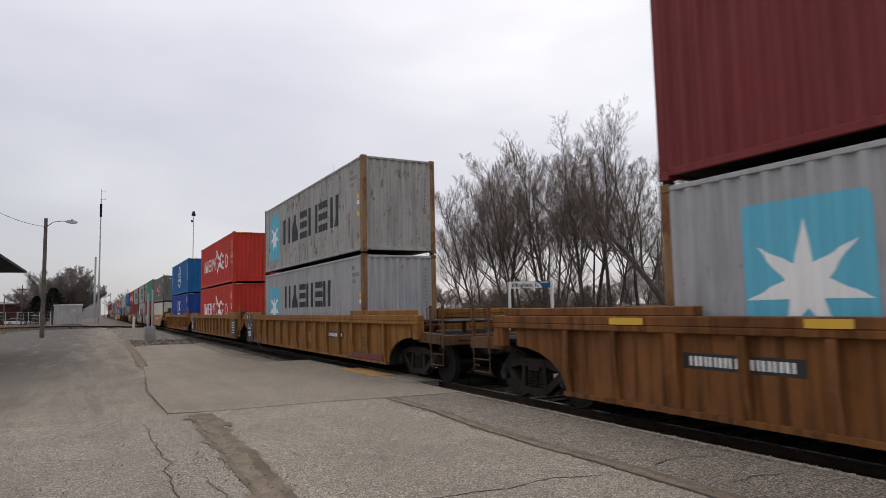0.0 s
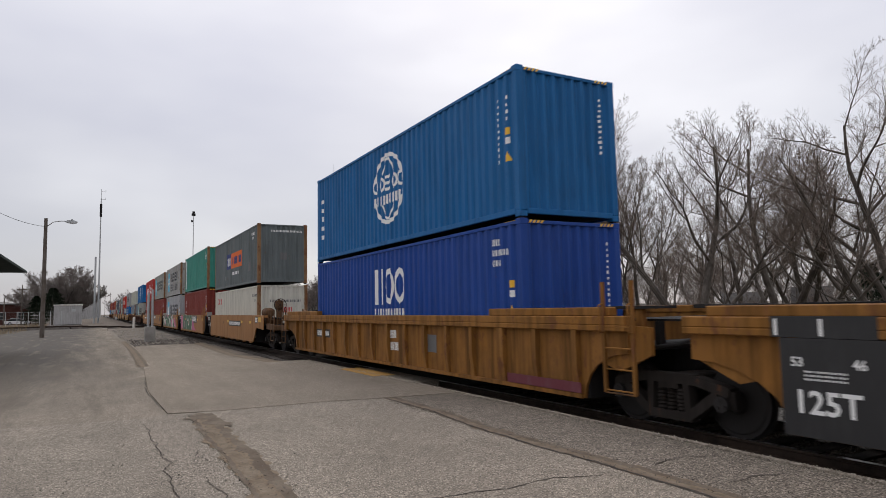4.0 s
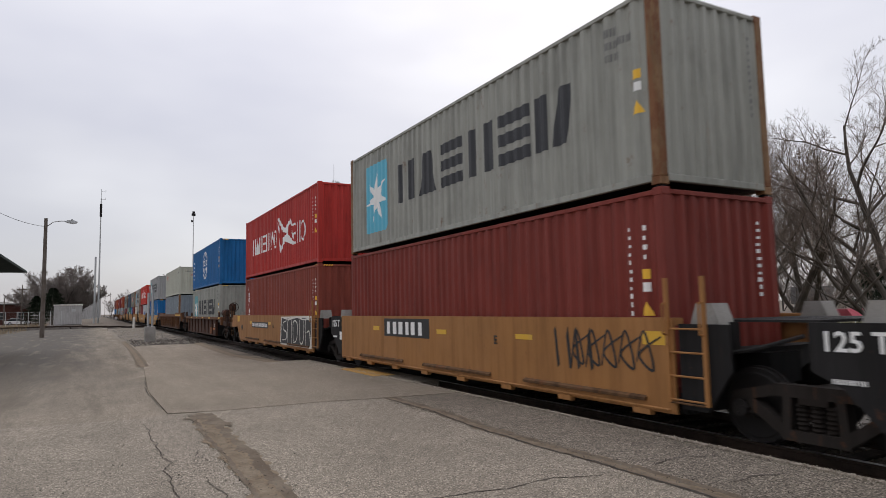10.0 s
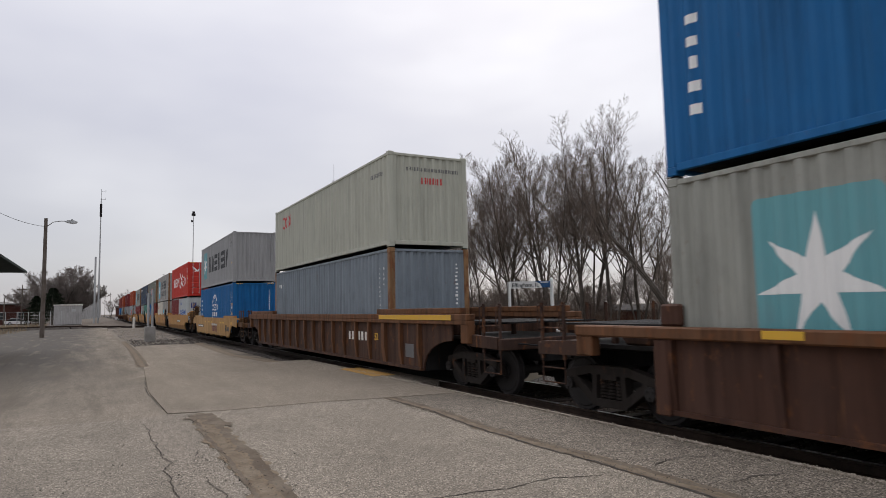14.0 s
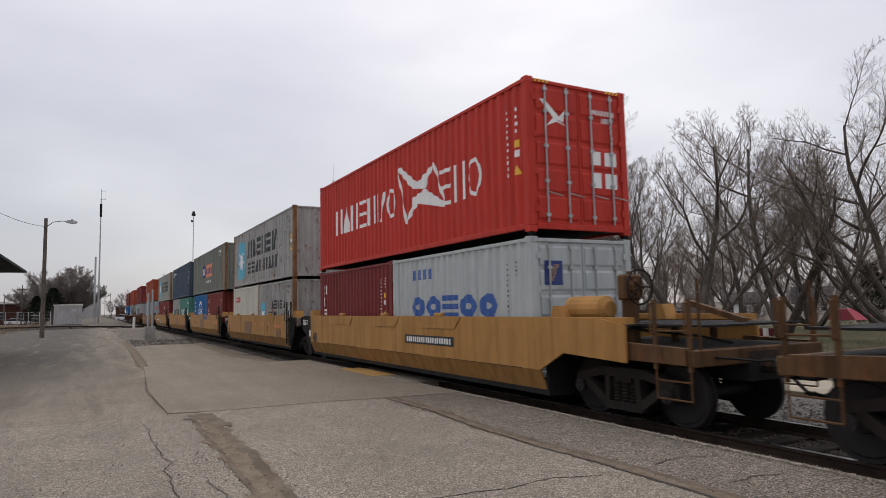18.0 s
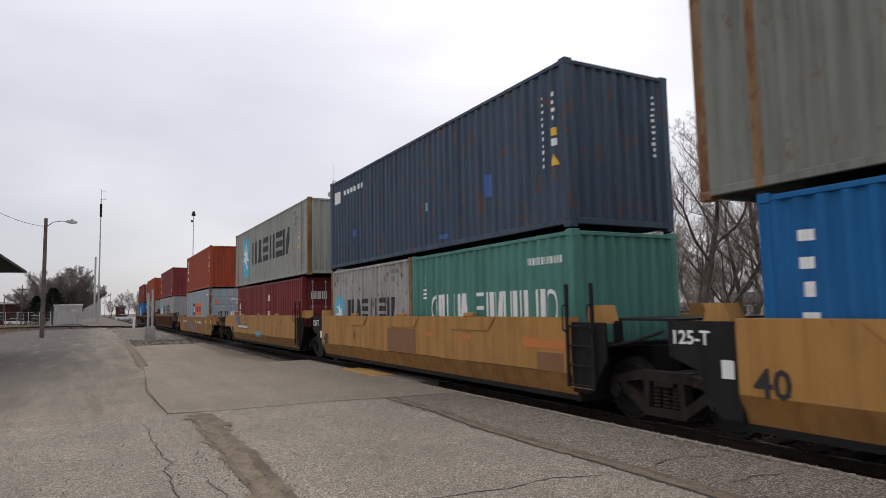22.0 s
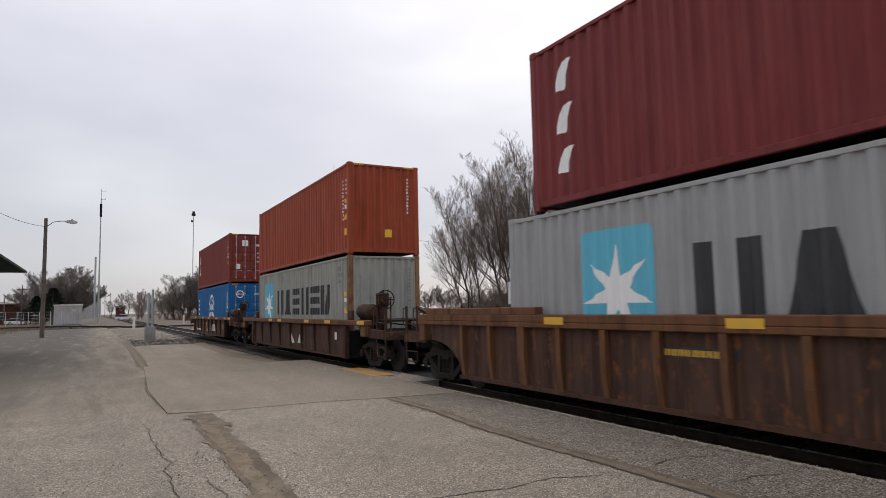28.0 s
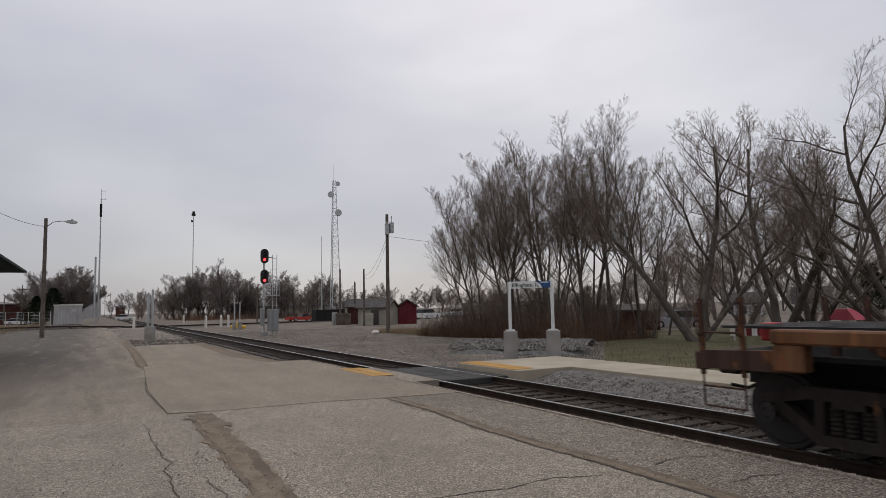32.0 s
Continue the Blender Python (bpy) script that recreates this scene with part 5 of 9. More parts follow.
PINKS, GREENS, WHITES = "pink spray paint", "green spray paint", "white spray paint"
for pts, m_, lift_, lab in (
        ([(106.5, 1.42), (106.34, 0.59), (106.52, 0.36), (104.91, 0.4), (105.1, 0.93), (104.98, 1.43)], GRAF_PINK, 0.0, PINKS),
        ([(104.94, 1.47), (105.1, 0.93), (104.91, 0.36), (99.74, 0.36), (99.53, 0.89), (99.56, 1.28), (99.7, 1.48)], GRAF_GREEN, 0.003, GREENS),
        ([(104.1, 0.97), (103.91, 0.95), (103.73, 0.52), (103.95, 0.55)], GRAF_WHITE, 0.006, WHITES), ([(104.03, 0.9), (103.93, 0.88), (103.82, 0.6), (103.93, 0.62)], GRAF_PINK, 0.009, PINKS),
        ([(101.87, 0.88), (101.75, 0.74), (101.53, 0.66), (101.3, 0.72), (101.17, 0.88), (101.2, 1.03)], GRAF_WHITE, 0.006, WHITES), ([(101.87, 1.0), (101.6, 0.78), (101.4, 0.80), (101.3, 1.0)], FAINT, 0.009, "brown buffed patch"),
        ([(102.24, 1.22), (102.04, 1.18), (101.91, 1.06), (102.09, 1.1)], GRAF_WHITE, 0.006, WHITES), ([(101.4, 1.47), (101.05, 1.48), (101.24, 1.36)], GRAF_PINK, 0.006, PINKS),
        ([(99.47, 1.15), (99.28, 1.05), (98.94, 1.11), (98.74, 0.94), (98.51, 0.68), (98.06, 0.5), (97.6, 0.42), (97.5, 0.37), (99.7, 0.37)], GRAF_PINK, 0.002, PINKS)):
    car_shape(car5, "spray_patch", pts, m_, 1.482, lab, lift_)
for pts, w in (([(102.81, 1.48), (102.57, 1.25), (102.51, 0.97), (102.59, 0.63), (102.71, 0.38)], 0.08), ([(99.7, 1.48), (99.53, 1.28), (99.5, 1.02), (99.59, 0.66), (99.74, 0.36)], 0.16),
               ([(104.87, 1.47), (105.09, 1.13), (105.08, 0.73), (104.91, 0.38)], 0.08), ([(102.53, 1.09), (101.77, 1.06), (101.33, 1.23), (101.03, 1.48)], 0.07)):
    stroke(car5, pts, w, GRAF_WHITE, 1.482, "white spray outline", 0.012)
on_car(car5, "mark_panel", 99.45, 97.1, 0.93, 1.46, BLACK, 1.482, "black panel with white bars")
car_bars(car5, "side_mark", 99.3, 97.4, 1.02, 1.38, 3, WHITE, 1.486)
for s0, s1 in ((96.75, 96.27), (94.5, 94.03), (103.5, 103.15), (100.45, 100.1)):
    on_car(car5, "reflector", s0, s1, 1.1, 1.22 if s0 != 94.5 else 1.31, YEL_MARK, 1.494)
car_text(car5, "40", 106.12, 0.78, 0.34, BLACK, 1.485)
graf = [([(121.31, 1.47), (122.1, 0.6), (122.1, 0.38), (112.17, 0.36), (111.0, 0.36), (112.14, 0.81), (112.79, 1.15), (113.39, 1.46)], GRAF_GREEN, 0.0, GREENS),
        ([(120.21, 1.48), (119.6, 1.48), (119.91, 1.15)], GRAF_PINK, 0.003, PINKS), ([(121.04, 1.38), (120.64, 0.95), (121.43, 0.36), (121.61, 0.46)], GRAF_WHITE, 0.003, WHITES),
        ([(120.57, 0.49), (120.15, 1.01), (119.64, 0.58), (120.02, 0.39)], GRAF_PINK, 0.003, PINKS), ([(120.15, 1.08), (119.77, 1.02), (119.42, 0.63), (119.64, 0.55)], GRAF_WHITE, 0.005, WHITES),
        ([(118.08, 1.48), (117.23, 1.48), (117.57, 1.18), (117.91, 1.26)], GRAF_PINK, 0.003, PINKS), ([(117.23, 1.48), (117.07, 1.05), (117.36, 1.07), (117.46, 1.21)], GRAF_WHITE, 0.005, WHITES),
        ([(116.91, 1.48), (116.38, 1.48), (116.68, 1.23)], GRAF_PINK, 0.003, PINKS), ([(116.07, 1.16), (115.48, 1.16), (115.42, 0.88), (115.93, 0.62)], GRAF_WHITE, 0.003, WHITES),
        ([(114.5, 1.35), (114.23, 1.45), (114.05, 1.32), (114.59, 1.07)], GRAF_PINK, 0.003, PINKS), ([(114.53, 0.96), (114.0, 1.14), (113.6, 0.86), (113.14, 0.41), (113.52, 0.39), (114.15, 0.64)], GRAF_PINK, 0.005, PINKS),
        ([(113.99, 1.18), (113.57, 1.28), (113.05, 0.98), (112.61, 0.38), (113.09, 0.37), (113.54, 0.9)], GRAF_WHITE, 0.003, WHITES), ([(114.74, 0.87), (114.41, 0.76), (114.04, 0.38), (114.49, 0.39)], GRAF_WHITE, 0.003, WHITES),
        ([(112.42, 1.11), (111.6, 1.3), (111.0, 0.9), (110.2, 0.37), (111.1, 0.36), (112.13, 0.85)], GRAF_PINK, 0.002, PINKS), ([(117.48, 0.74), (117.06, 0.62), (116.95, 0.38), (117.18, 0.39)], GRAF_WHITE, 0.003, WHITES)]
for pts, w in (([(116.68, 1.23), (116.36, 0.94), (116.06, 0.59)], 0.06), ([(115.23, 1.34), (115.1, 1.0), (114.69, 0.55), (114.49, 0.39)], 0.06), ([(119.34, 0.87), (118.66, 1.05), (118.04, 0.92), (117.77, 0.57)], 0.06),
               ([(114.92, 0.82), (114.12, 1.22), (113.39, 1.46), (113.18, 1.33), (112.65, 1.08), (112.14, 0.83), (111.0, 0.38)], 0.09), ([(121.31, 1.47), (121.9, 0.9), (122.05, 0.4)], 0.07)):
    stroke(car6, pts, w, GRAF_WHITE, 1.482, "white spray outline", 0.008)
for pts, m_, lift_, lab in graf:
    car_shape(car6, "spray_patch", pts, m_, 1.482, lab, lift_)
on_car(car6, "reflector", 112.0, 111.55, 1.11, 1.22, YEL_MARK, 1.494)
on_car(car6, "reflector", 109.95, 109.55, 1.11, 1.31, YEL_MARK, 1.494)
on_car(car6, "mark_panel", 112.95, 112.5, 1.25, 1.45, BLACK, 1.494)
on_car(car7, "mark_panel", 134.36, 131.84, 1.0, 1.44, BLACK, 1.482, "black panel with white bars")
car_bars(car7, "side_mark", 134.2, 132.1, 1.06, 1.36, 3, WHITE, 1.486)
for s0, s1, z0, z1 in ((135.1, 134.7, 1.13, 1.24), (131.48, 131.05, 1.12, 1.22), (128.5, 128.0, 1.11, 1.2), (125.48, 125.02, 1.14, 1.32)):
    on_car(car7, "reflector", s0, s1, z0, z1, YEL_MARK, 1.482)
for k_ in range(5):
    q_ = 127.0 - k_ * 0.35
    stroke(car7, [(q_, 0.7 + 0.05 * k_), (q_ - 0.15, 1.32), (q_ - 0.3, 0.8), (q_ - 0.05, 1.0), (q_ - 0.45, 1.25)], 0.04, BLACK, 1.482, "black spray scrawl", 0.004)
car_text(car7, "E", 129.2, 1.0, 0.22, BLACK, 1.482)
for k, s in enumerate((127.4, 127.1, 126.9, 126.6)):
    car_shape(car7, "scrawl", [(s, 1.3 - 0.1 * (k % 2)), (s - 0.05, 1.35), (s - 0.12, 0.75), (s - 0.06, 0.7)], BLACK, 1.482, "black spray scrawl")
reporting(car8, 150.08, 146.96, 0.94, 1.2, 1.482)
for s0, s1, z0, z1 in ((150.57, 150.12, 1.1, 1.23), (146.87, 146.45, 1.1, 1.22), (153.55, 153.0, 1.18, 1.47)):
    on_car(car8, "reflector", s0, s1, z0, z1, YEL_MARK, 1.482)
car_text(car8, "A", 146.1, 1.0, 0.22, BLACK, 1.482)
car_text(car8, "40", 152.57, 0.78, 0.36, BLACK, 1.482)
car_shape(car8, "spray_patch", [(144.73, 1.45), (144.86, 0.36), (140.66, 0.36), (140.6, 0.92), (140.65, 1.49)], GRAF_WHITE, 1.482, "white spray outline")
car_shape(car8, "spray_patch", [(144.62, 1.40), (144.72, 0.42), (140.86, 0.42), (140.72, 0.92), (140.75, 1.42)], BLACK, 1.482, "black spray paint block", 0.003)
for pts in ([(143.9, 1.3), (144.4, 1.2), (144.3, 0.95), (143.9, 0.85), (143.95, 0.6), (144.5, 0.55)], [(143.7, 0.45), (143.7, 1.25), (143.2, 1.3), (143.15, 0.45)], [(142.9, 0.5), (142.95, 1.2), (142.6, 1.3), (142.35, 1.1), (142.5, 0.6), (142.9, 0.5)],
            [(142.1, 1.35), (142.05, 0.6), (141.8, 0.5), (141.6, 0.7), (141.55, 1.35)], [(141.3, 0.4), (141.35, 1.3), (140.85, 1.35)], [(141.2, 0.9), (140.9, 0.95), (140.8, 0.6)], [(144.7, 1.44), (143.6, 1.36), (142.4, 1.44), (141.6, 1.36), (140.7, 1.44)]):
    stroke(car8, pts, 0.06, GRAF_WHITE, 1.482, "white spray line", 0.006)
# brown and gold single cars
for s0, s1 in ((171.45, 170.96), (168.37, 168.0), (165.82, 165.3), (162.95, 162.42), (159.25, 158.75)):
    on_car(car9, "reflector", s0, s1, 1.27, 1.365, YEL_MARK, 1.523)
on_car(car9, "white_tag", 161.35, 161.14, 0.77, 0.97, WHITE, 1.383)
on_car(car9, "ochre_patch", 162.85, 162.62, 0.32, 0.72, ORANGE_MARK, 1.383)
on_car(car9, "ochre_patch", 161.91, 161.27, 0.59, 0.69, ORANGE_MARK, 1.383)
car_bars(car10, "side_mark", 185.0, 183.5, 0.82, 1.06, 3, GRAF_WHITE, 1.40, "faded white lettering as bars")
car_text(car10, "53", 183.0, 0.86, 0.26, YEL_MARK, 1.40)
on_car(car10, "data_plate", 181.06, 180.6, 0.52, 0.84, GREY_INK, 1.40)
on_car(car10, "reflector", 182.46, 178.59, 1.42, 1.53, YEL_MARK, 1.503)
reporting(car11, 215.41, 213.06, 0.70, 0.86, 1.482)
car_bars(car11, "side_mark", 209.41, 207.53, 0.5, 0.98, 3, MAROON_MARK, 1.482, "faded maroon lettering as bars")
car_bars(car11, "side_mark", 209.6, 207.5, 0.86, 0.98, 4, GRAF_WHITE, 1.487, "white strokes")
car_text(car11, "40", 204.98, 0.56, 0.54, BLACK, 1.482)
on_car(car11, "data_plate", 204.30, 203.8, 0.60, 0.83, BLACK, 1.482)
on_car(car11, "reflector", 203.3, 202.98, 0.98, 1.12, YEL_MARK, 1.482)
for s in (212.5, 211.0, 210.0, 206.6, 205.8):
    on_car(car11, "reflector", s, s - 0.45, 1.02, 1.10, YEL_MARK, 1.482)
# golden articulated cars: flaps on the side, 40s, letters, faded panels
reporting(car12, 228.79, 226.42, 0.87, 1.07, 1.482)
for car_, cs in ((car12, (233.3, 230.1, 227.1)), (car13, (249.3, 245.8, 242.4)), (car14, (265.3, 261.6, 258.2)), (car15, (280.2, 277.0, 273.8)), (car16, (296.0, 292.5, 289.2))):
    for k, s in enumerate(cs):
        car_shape(car_, "side_flap", [(s + 1.0, 1.50), (s + 0.72, 1.24), (s - 0.72, 1.24), (s - 1.0, 1.50)], GOLD_P, 1.482, "", 0.012)
        part("lashing_lug", boxes((-1.50, -1.40, s - 0.18 - car_.location.y, s + 0.18 - car_.location.y, 1.49, 1.58), bevel=0.02), GOLD_P, car_)
for car_, s, ch in ((car13, 242.8, "C"), (car14, 265.0, "D"), (car15, 280.26, "E")):
    car_text(car_, ch, s, 0.86, 0.26, BLACK, 1.482)
for car_, s in ((car12, 236.2), (car13, 251.7), (car14, 267.5), (car15, 283.0), (car16, 298.75)):
    car_text(car_, "40", s, 0.62, 0.46, BLACK, 1.482)
for car_, s in ((car13, 247.5), (car14, 262.6), (car15, 277.86)):
    on_car(car_, "faded_panel", s, s - 1.63, 0.64, 1.2, FAINT, 1.482, "sun-faded brown panel")
    for d in (2.1, 3.7, 5.9):
        on_car(car_, "orange_band", s - d, s - d - 0.45, 1.06, 1.15, ORANGE_MARK, 1.482)
    on_car(car_, "orange_band", s - 5.9, s - 7.1, 0.98, 1.12, ORANGE_MARK, 1.484)
    on_car(car_, "stencil", s - 6.3, s - 7.0, 0.62, 0.92, FAINT, 1.484)
car_shape(car14, "scrawl", [(261.3, 1.48), (261.2, 1.2), (259.6, 1.2), (259.5, 1.42)], GRAF_BLUE, 1.482, "blue spray scrawl", 0.014)
reporting(car16, 297.2, 294.6, 0.84, 1.04, 1.482)
car_shape(car16, "scrawl", [(297.6, 1.47), (297.4, 1.15), (296.6, 1.05), (296.5, 1.45)], GRAF_BLUE, 1.482, "blue spray scrawl", 0.014)
TAG_BLUE = worn_decal("spray_light_blue", (0.16, 0.42, 0.52), 0.3)
for k_ in range(4):
    q_ = 293.0 - 0.26 * k_
    stroke(car16, [(q_, 0.80 - 0.02 * k_), (q_ - 0.06, 0.56), (q_ - 0.14, 0.78), (q_ - 0.20, 0.52), (q_ - 0.24, 0.70)], 0.055, TAG_BLUE, 1.482, "light blue spray scrawl", 0.004)
for pts in ([(295.4, 1.40), (295.2, 1.15), (294.95, 1.38), (295.3, 1.30)], [(294.7, 1.38), (294.3, 1.42), (294.5, 1.16), (294.1, 1.32)], [(295.5, 1.08), (294.9, 1.04)], [(293.9, 1.40), (293.6, 1.22), (293.3, 1.36)]):
    stroke(car16, pts, 0.025, FAINT, 1.482, "thin brown scrawl", 0.016)
on_car(car16, "data_plate", 300.5, 300.15, 1.15, 1.4, GREY_INK, 1.43)
# next gold 53-foot car and the last three
reporting(car17, 320.15, 317.62, 0.92, 1.08, 1.482, GRAF_WHITE)
car_shape(car17, "scrawl", [(316.6, 1.06), (316.2, 0.6), (314.4, 0.28), (313.6, 0.35), (314.6, 0.95)], GRAF_BLUE, 1.482, "grey-blue spray shape")
car_bars(car17, "side_mark", 312.0, 310.06, 0.9, 1.06, 4, GRAF_WHITE, 1.482)
car_bars(car17, "side_mark", 311.8, 310.1, 0.5, 0.88, 3, MAROON_MARK, 1.482, "faded maroon lettering as bars")
car_text(car17, "53", 307.38, 0.57, 0.32, BLACK, 1.482)
on_car(car17, "data_plate", 306.7, 305.98, 0.63, 0.83, BLACK, 1.482)
for s in (313.0, 308.15, 306.2):
    on_car(car17, "reflector", s, s - 0.42, 0.95, 1.15, YEL_MARK, 1.482)
on_car(car18, "mark_panel", 334.5, 332.4, 0.76, 1.08, BLACK, 1.40)
car_bars(car18, "side_mark", 334.42, 332.5, 0.8, 1.03, 3, YEL_MARK, 1.403, "worn yellow lettering as bars")
reporting(car18, 341.2, 339.9, 0.98, 1.12, 1.40, YEL_MARK)
for s in (336.91, 333.83, 340.0, 343.5):
    on_car(car18, "reflector", s, s - 0.5, 1.38, 1.5, YEL_MARK, 1.503)
for s in (362.5, 361.0, 357.3, 355.0, 352.1):
    on_car(car19, "reflector", s, s - 0.55, 1.26, 1.36, YEL_MARK, 1.523)
car_shape(car19, "scrawl", [(359.8, 0.75), (359.5, 0.85), (359.0, 0.5), (359.3, 0.45)], GRAF_WHITE, 1.383, "white spray stroke")
car_shape(car19, "scrawl", [(358.6, 0.5), (358.3, 0.85), (357.9, 0.5)], GRAF_WHITE, 1.383, "white spray stroke")
on_car(car19, "white_tag", 354.4, 354.2, 0.75, 0.98, GRAF_WHITE, 1.383)
reporting(car20, 384.92, 382.7, 0.42, 0.60, 1.383)
on_car(car20, "ochre_patch", 380.62, 379.75, 0.46, 1.04, ORANGE_MARK, 1.383)
car_text(car20, "40", 380.55, 0.56, 0.46, BLACK, 1.386)
car_bars(car20, "side_mark", 378.66, 376.77, 0.5, 0.92, 3, GRAF_WHITE, 1.383, "white lettering as bars")
on_car(car20, "data_plate", 375.43, 374.89, 0.64, 0.96, BLACK, 1.383)
for k in range(3):
    on_car(car20, "data_line", 375.38, 374.94, 0.69 + 0.09 * k, 0.74 + 0.09 * k, WHITE, 1.387)
for s, z0, z1 in ((374.65, 0.67, 0.95), (384.5, 0.85, 1.1), (381.9, 0.9, 1.02)):
    on_car(car20, "ochre_patch", s, s - 0.6, z0, z1, FAINT, 1.383)
for s in (376.01, 373.26, 371.92, 384.9, 381.5, 379.0):
    on_car(car20, "reflector", s, s - 0.55, 1.26, 1.36, YEL_MARK, 1.523)
# yellow plates and posts that carry the walkway over the shared trucks
for car_, s, d in ((car1, 32.0, 1), (car2, 34.9, -1), (car2, 52.05, 1), (car3, 55.1, -1)):
    mid = car_.location.y
    for sx in (-1, 1):
        bm = bmesh.new()
        prism(bm, [(s - mid, 0.86), (s + d * 0.55 - mid, 0.72), (s + d * 1.15 - mid, 0.98), (s + d * 1.15 - mid, 1.36), (s - mid, 1.42)], "x", sx * 1.33 - 0.03, sx * 1.33 + 0.03)
        part("end_plate", bm, YEL_TOP, car_, "yellow plate over the shared truck")
        for k in (0.25, 0.85):
            q = s + d * k - mid
            part("walkway_post", boxes((sx * 1.22 - 0.05, sx * 1.22 + 0.05, q - 0.07, q + 0.07, 1.30, 1.62), bevel=0.015), YEL_TOP, car_)
        part("walkway_grating", boxes((sx * 1.10 - 0.22, sx * 1.10 + 0.22, min(s, s + d * 1.2) - mid, max(s, s + d * 1.2) - mid, 1.62, 1.66)), STEEL_DARK, car_)
# dark end panels with the truck rating on the shared trucks
for car_, s in ((car1, 31.36), (car2, 51.41)):
    mid = car_.location.y
    part("end_panel", boxes((-1.512, -1.40, s - 0.60 - mid, s + 0.56 - mid, 0.27, 1.295)), BLACK, car_, "black end panel with white rating")
    part("chord_band", boxes((-1.506, -1.27, s - 0.45 - mid, s + 0.66 - mid, 1.30, 1.526)), BLACK, car_)
    for d in (0.60, 0.1):
        part("chord_tick", boxes((-1.509, -1.5, s + d - 0.02 - mid, s + d + 0.02 - mid, 1.32, 1.50)), WHITE, car_)
    car_text(car_, "125T", s + 0.44, 0.52, 0.34, WHITE, 1.513)
    car_text(car_, "53", s + 0.44, 1.0, 0.14, WHITE, 1.513)
    car_text(car_, "46", s - 0.2, 1.0, 0.14, WHITE, 1.513)
    for k in range(3):
        car_bars(car_, "data_line", s + 0.3, s - 0.15, 0.86 + 0.04 * k, 0.88 + 0.04 * k, 6, WHITE, 1.512, seed=k)
    car_shape(car_, "maroon_block", [(s - 0.6, 0.42), (s - 0.6, 0.27), (s - 2.0, 0.27), (s - 2.0, 0.42)], MAROON_MARK, 1.475, "maroon painted block")
for s in (28.6,):
    car_text(car1, "45", s + 1.6, 0.95, 0.13, FAINT, 1.402)
    car_text(car1, "20", s + 0.95, 0.92, 0.14, BLACK, 1.497)
    car_text(car1, "40", s + 0.95, 0.72, 0.14, BLACK, 1.497)
for car_, s in ((car5, 107.1), (car6, 122.65), (car7, 138.15), (car4, 91.55)):
    mid = car_.location.y
    bm = bmesh.new()
    prism(bm, [(k_ - mid, z_) for k_, z_ in ((s - 0.54, 0.36), (s - 0.54, 1.46), (s + 0.52, 1.46), (s + 0.52, 0.95), (s + 0.2, 0.8), (s - 0.2, 0.36))], "x", -1.45, -1.41)
    part("end_panel", bm, STEEL_DARK, car_, "black end panel with white rating")
    car_text(car_, "125 T", s + 0.40, 1.17, 0.29, WHITE, 1.451)
    on_car(car_, "data_label", s - 0.28, s - 0.50, 0.78, 1.02, WHITE, 1.451)
    car_bars(car_, "data_line", s + 0.30, s - 0.05, 0.84, 0.89, 6, WHITE, 1.451)
for car_, s in ((car12, 237.2), (car13, 252.65), (car14, 268.4), (car15, 283.95)):
    mid = car_.location.y
    bm = bmesh.new()
    prism(bm, [(k_ - mid, z_) for k_, z_ in ((s - 0.7, 0.3), (s - 0.7, 1.46), (s + 0.35, 1.46), (s + 0.35, 1.0), (s - 0.1, 0.85), (s - 0.4, 0.3))], "x", -1.44, -1.40)
    part("end_panel", bm, STEEL_DARK, car_, "black end panel with white rating")
    car_text(car_, "125-T", s + 0.30, 1.17, 0.25, WHITE, 1.441)
    on_car(car_, "data_label", s - 0.45, s - 0.62, 0.78, 1.0, WHITE, 1.441)
for car_, s in ((car5, 93.6), (car6, 109.1), (car7, 124.6), (car8, 140.1), (car13, 239.2), (car14, 254.8), (car15, 270.4), (car16, 286.0)):
    mid = car_.location.y
    bm = bmesh.new()
    prism(bm, [(s + 0.3 - mid, 0.34), (s + 0.3 - mid, 1.42), (s - 0.45 - mid, 1.42), (s - 0.45 - mid, 0.85), (s - 0.1 - mid, 0.34)], "x", -1.43, -1.38)
    part("end_bracket", bm, STEEL_DARK, car_, "black end bracket of the unit")
# lashing cones on the gold and tan units' ends
for car_, ss in ((car12, (236.9, 223.2)), (car13, (239.1, 252.4)), (car14, (254.7, 268.1)), (car15, (270.3, 283.6)), (car16, (285.9, 299.1)), (car5, (93.5, 107.0)), (car6, (109.1, 122.5)), (car7, (124.6, 138.0)), (car8, (140.1, 153.4))):
    for s in ss:
        for sx in (-1, 1):
            bm = bmesh.new()
            k = s - car_.location.y
            prism(bm, [(k - 0.22, 1.40), (k + 0.22, 1.40), (k + 0.12, 1.68), (k - 0.12, 1.68)], "x", sx * 1.15 - 0.15, sx * 1.15 + 0.15)
            part("guide_cone", bm, car_["label"].startswith("golden") and GOLD_P or CONCRETE_OLD, car_)

# end-of-train lamp on the last car
mid = car20.location.y
part("tail_lamp_box", boxes((-0.12, 0.12, 388.6 - mid, 388.8 - mid, 1.16, 1.40), bevel=0.02), paint("lamp_box_red", (0.35, 0.03, 0.03), 0.1, 0.3), car20, "red end-of-train lamp box")

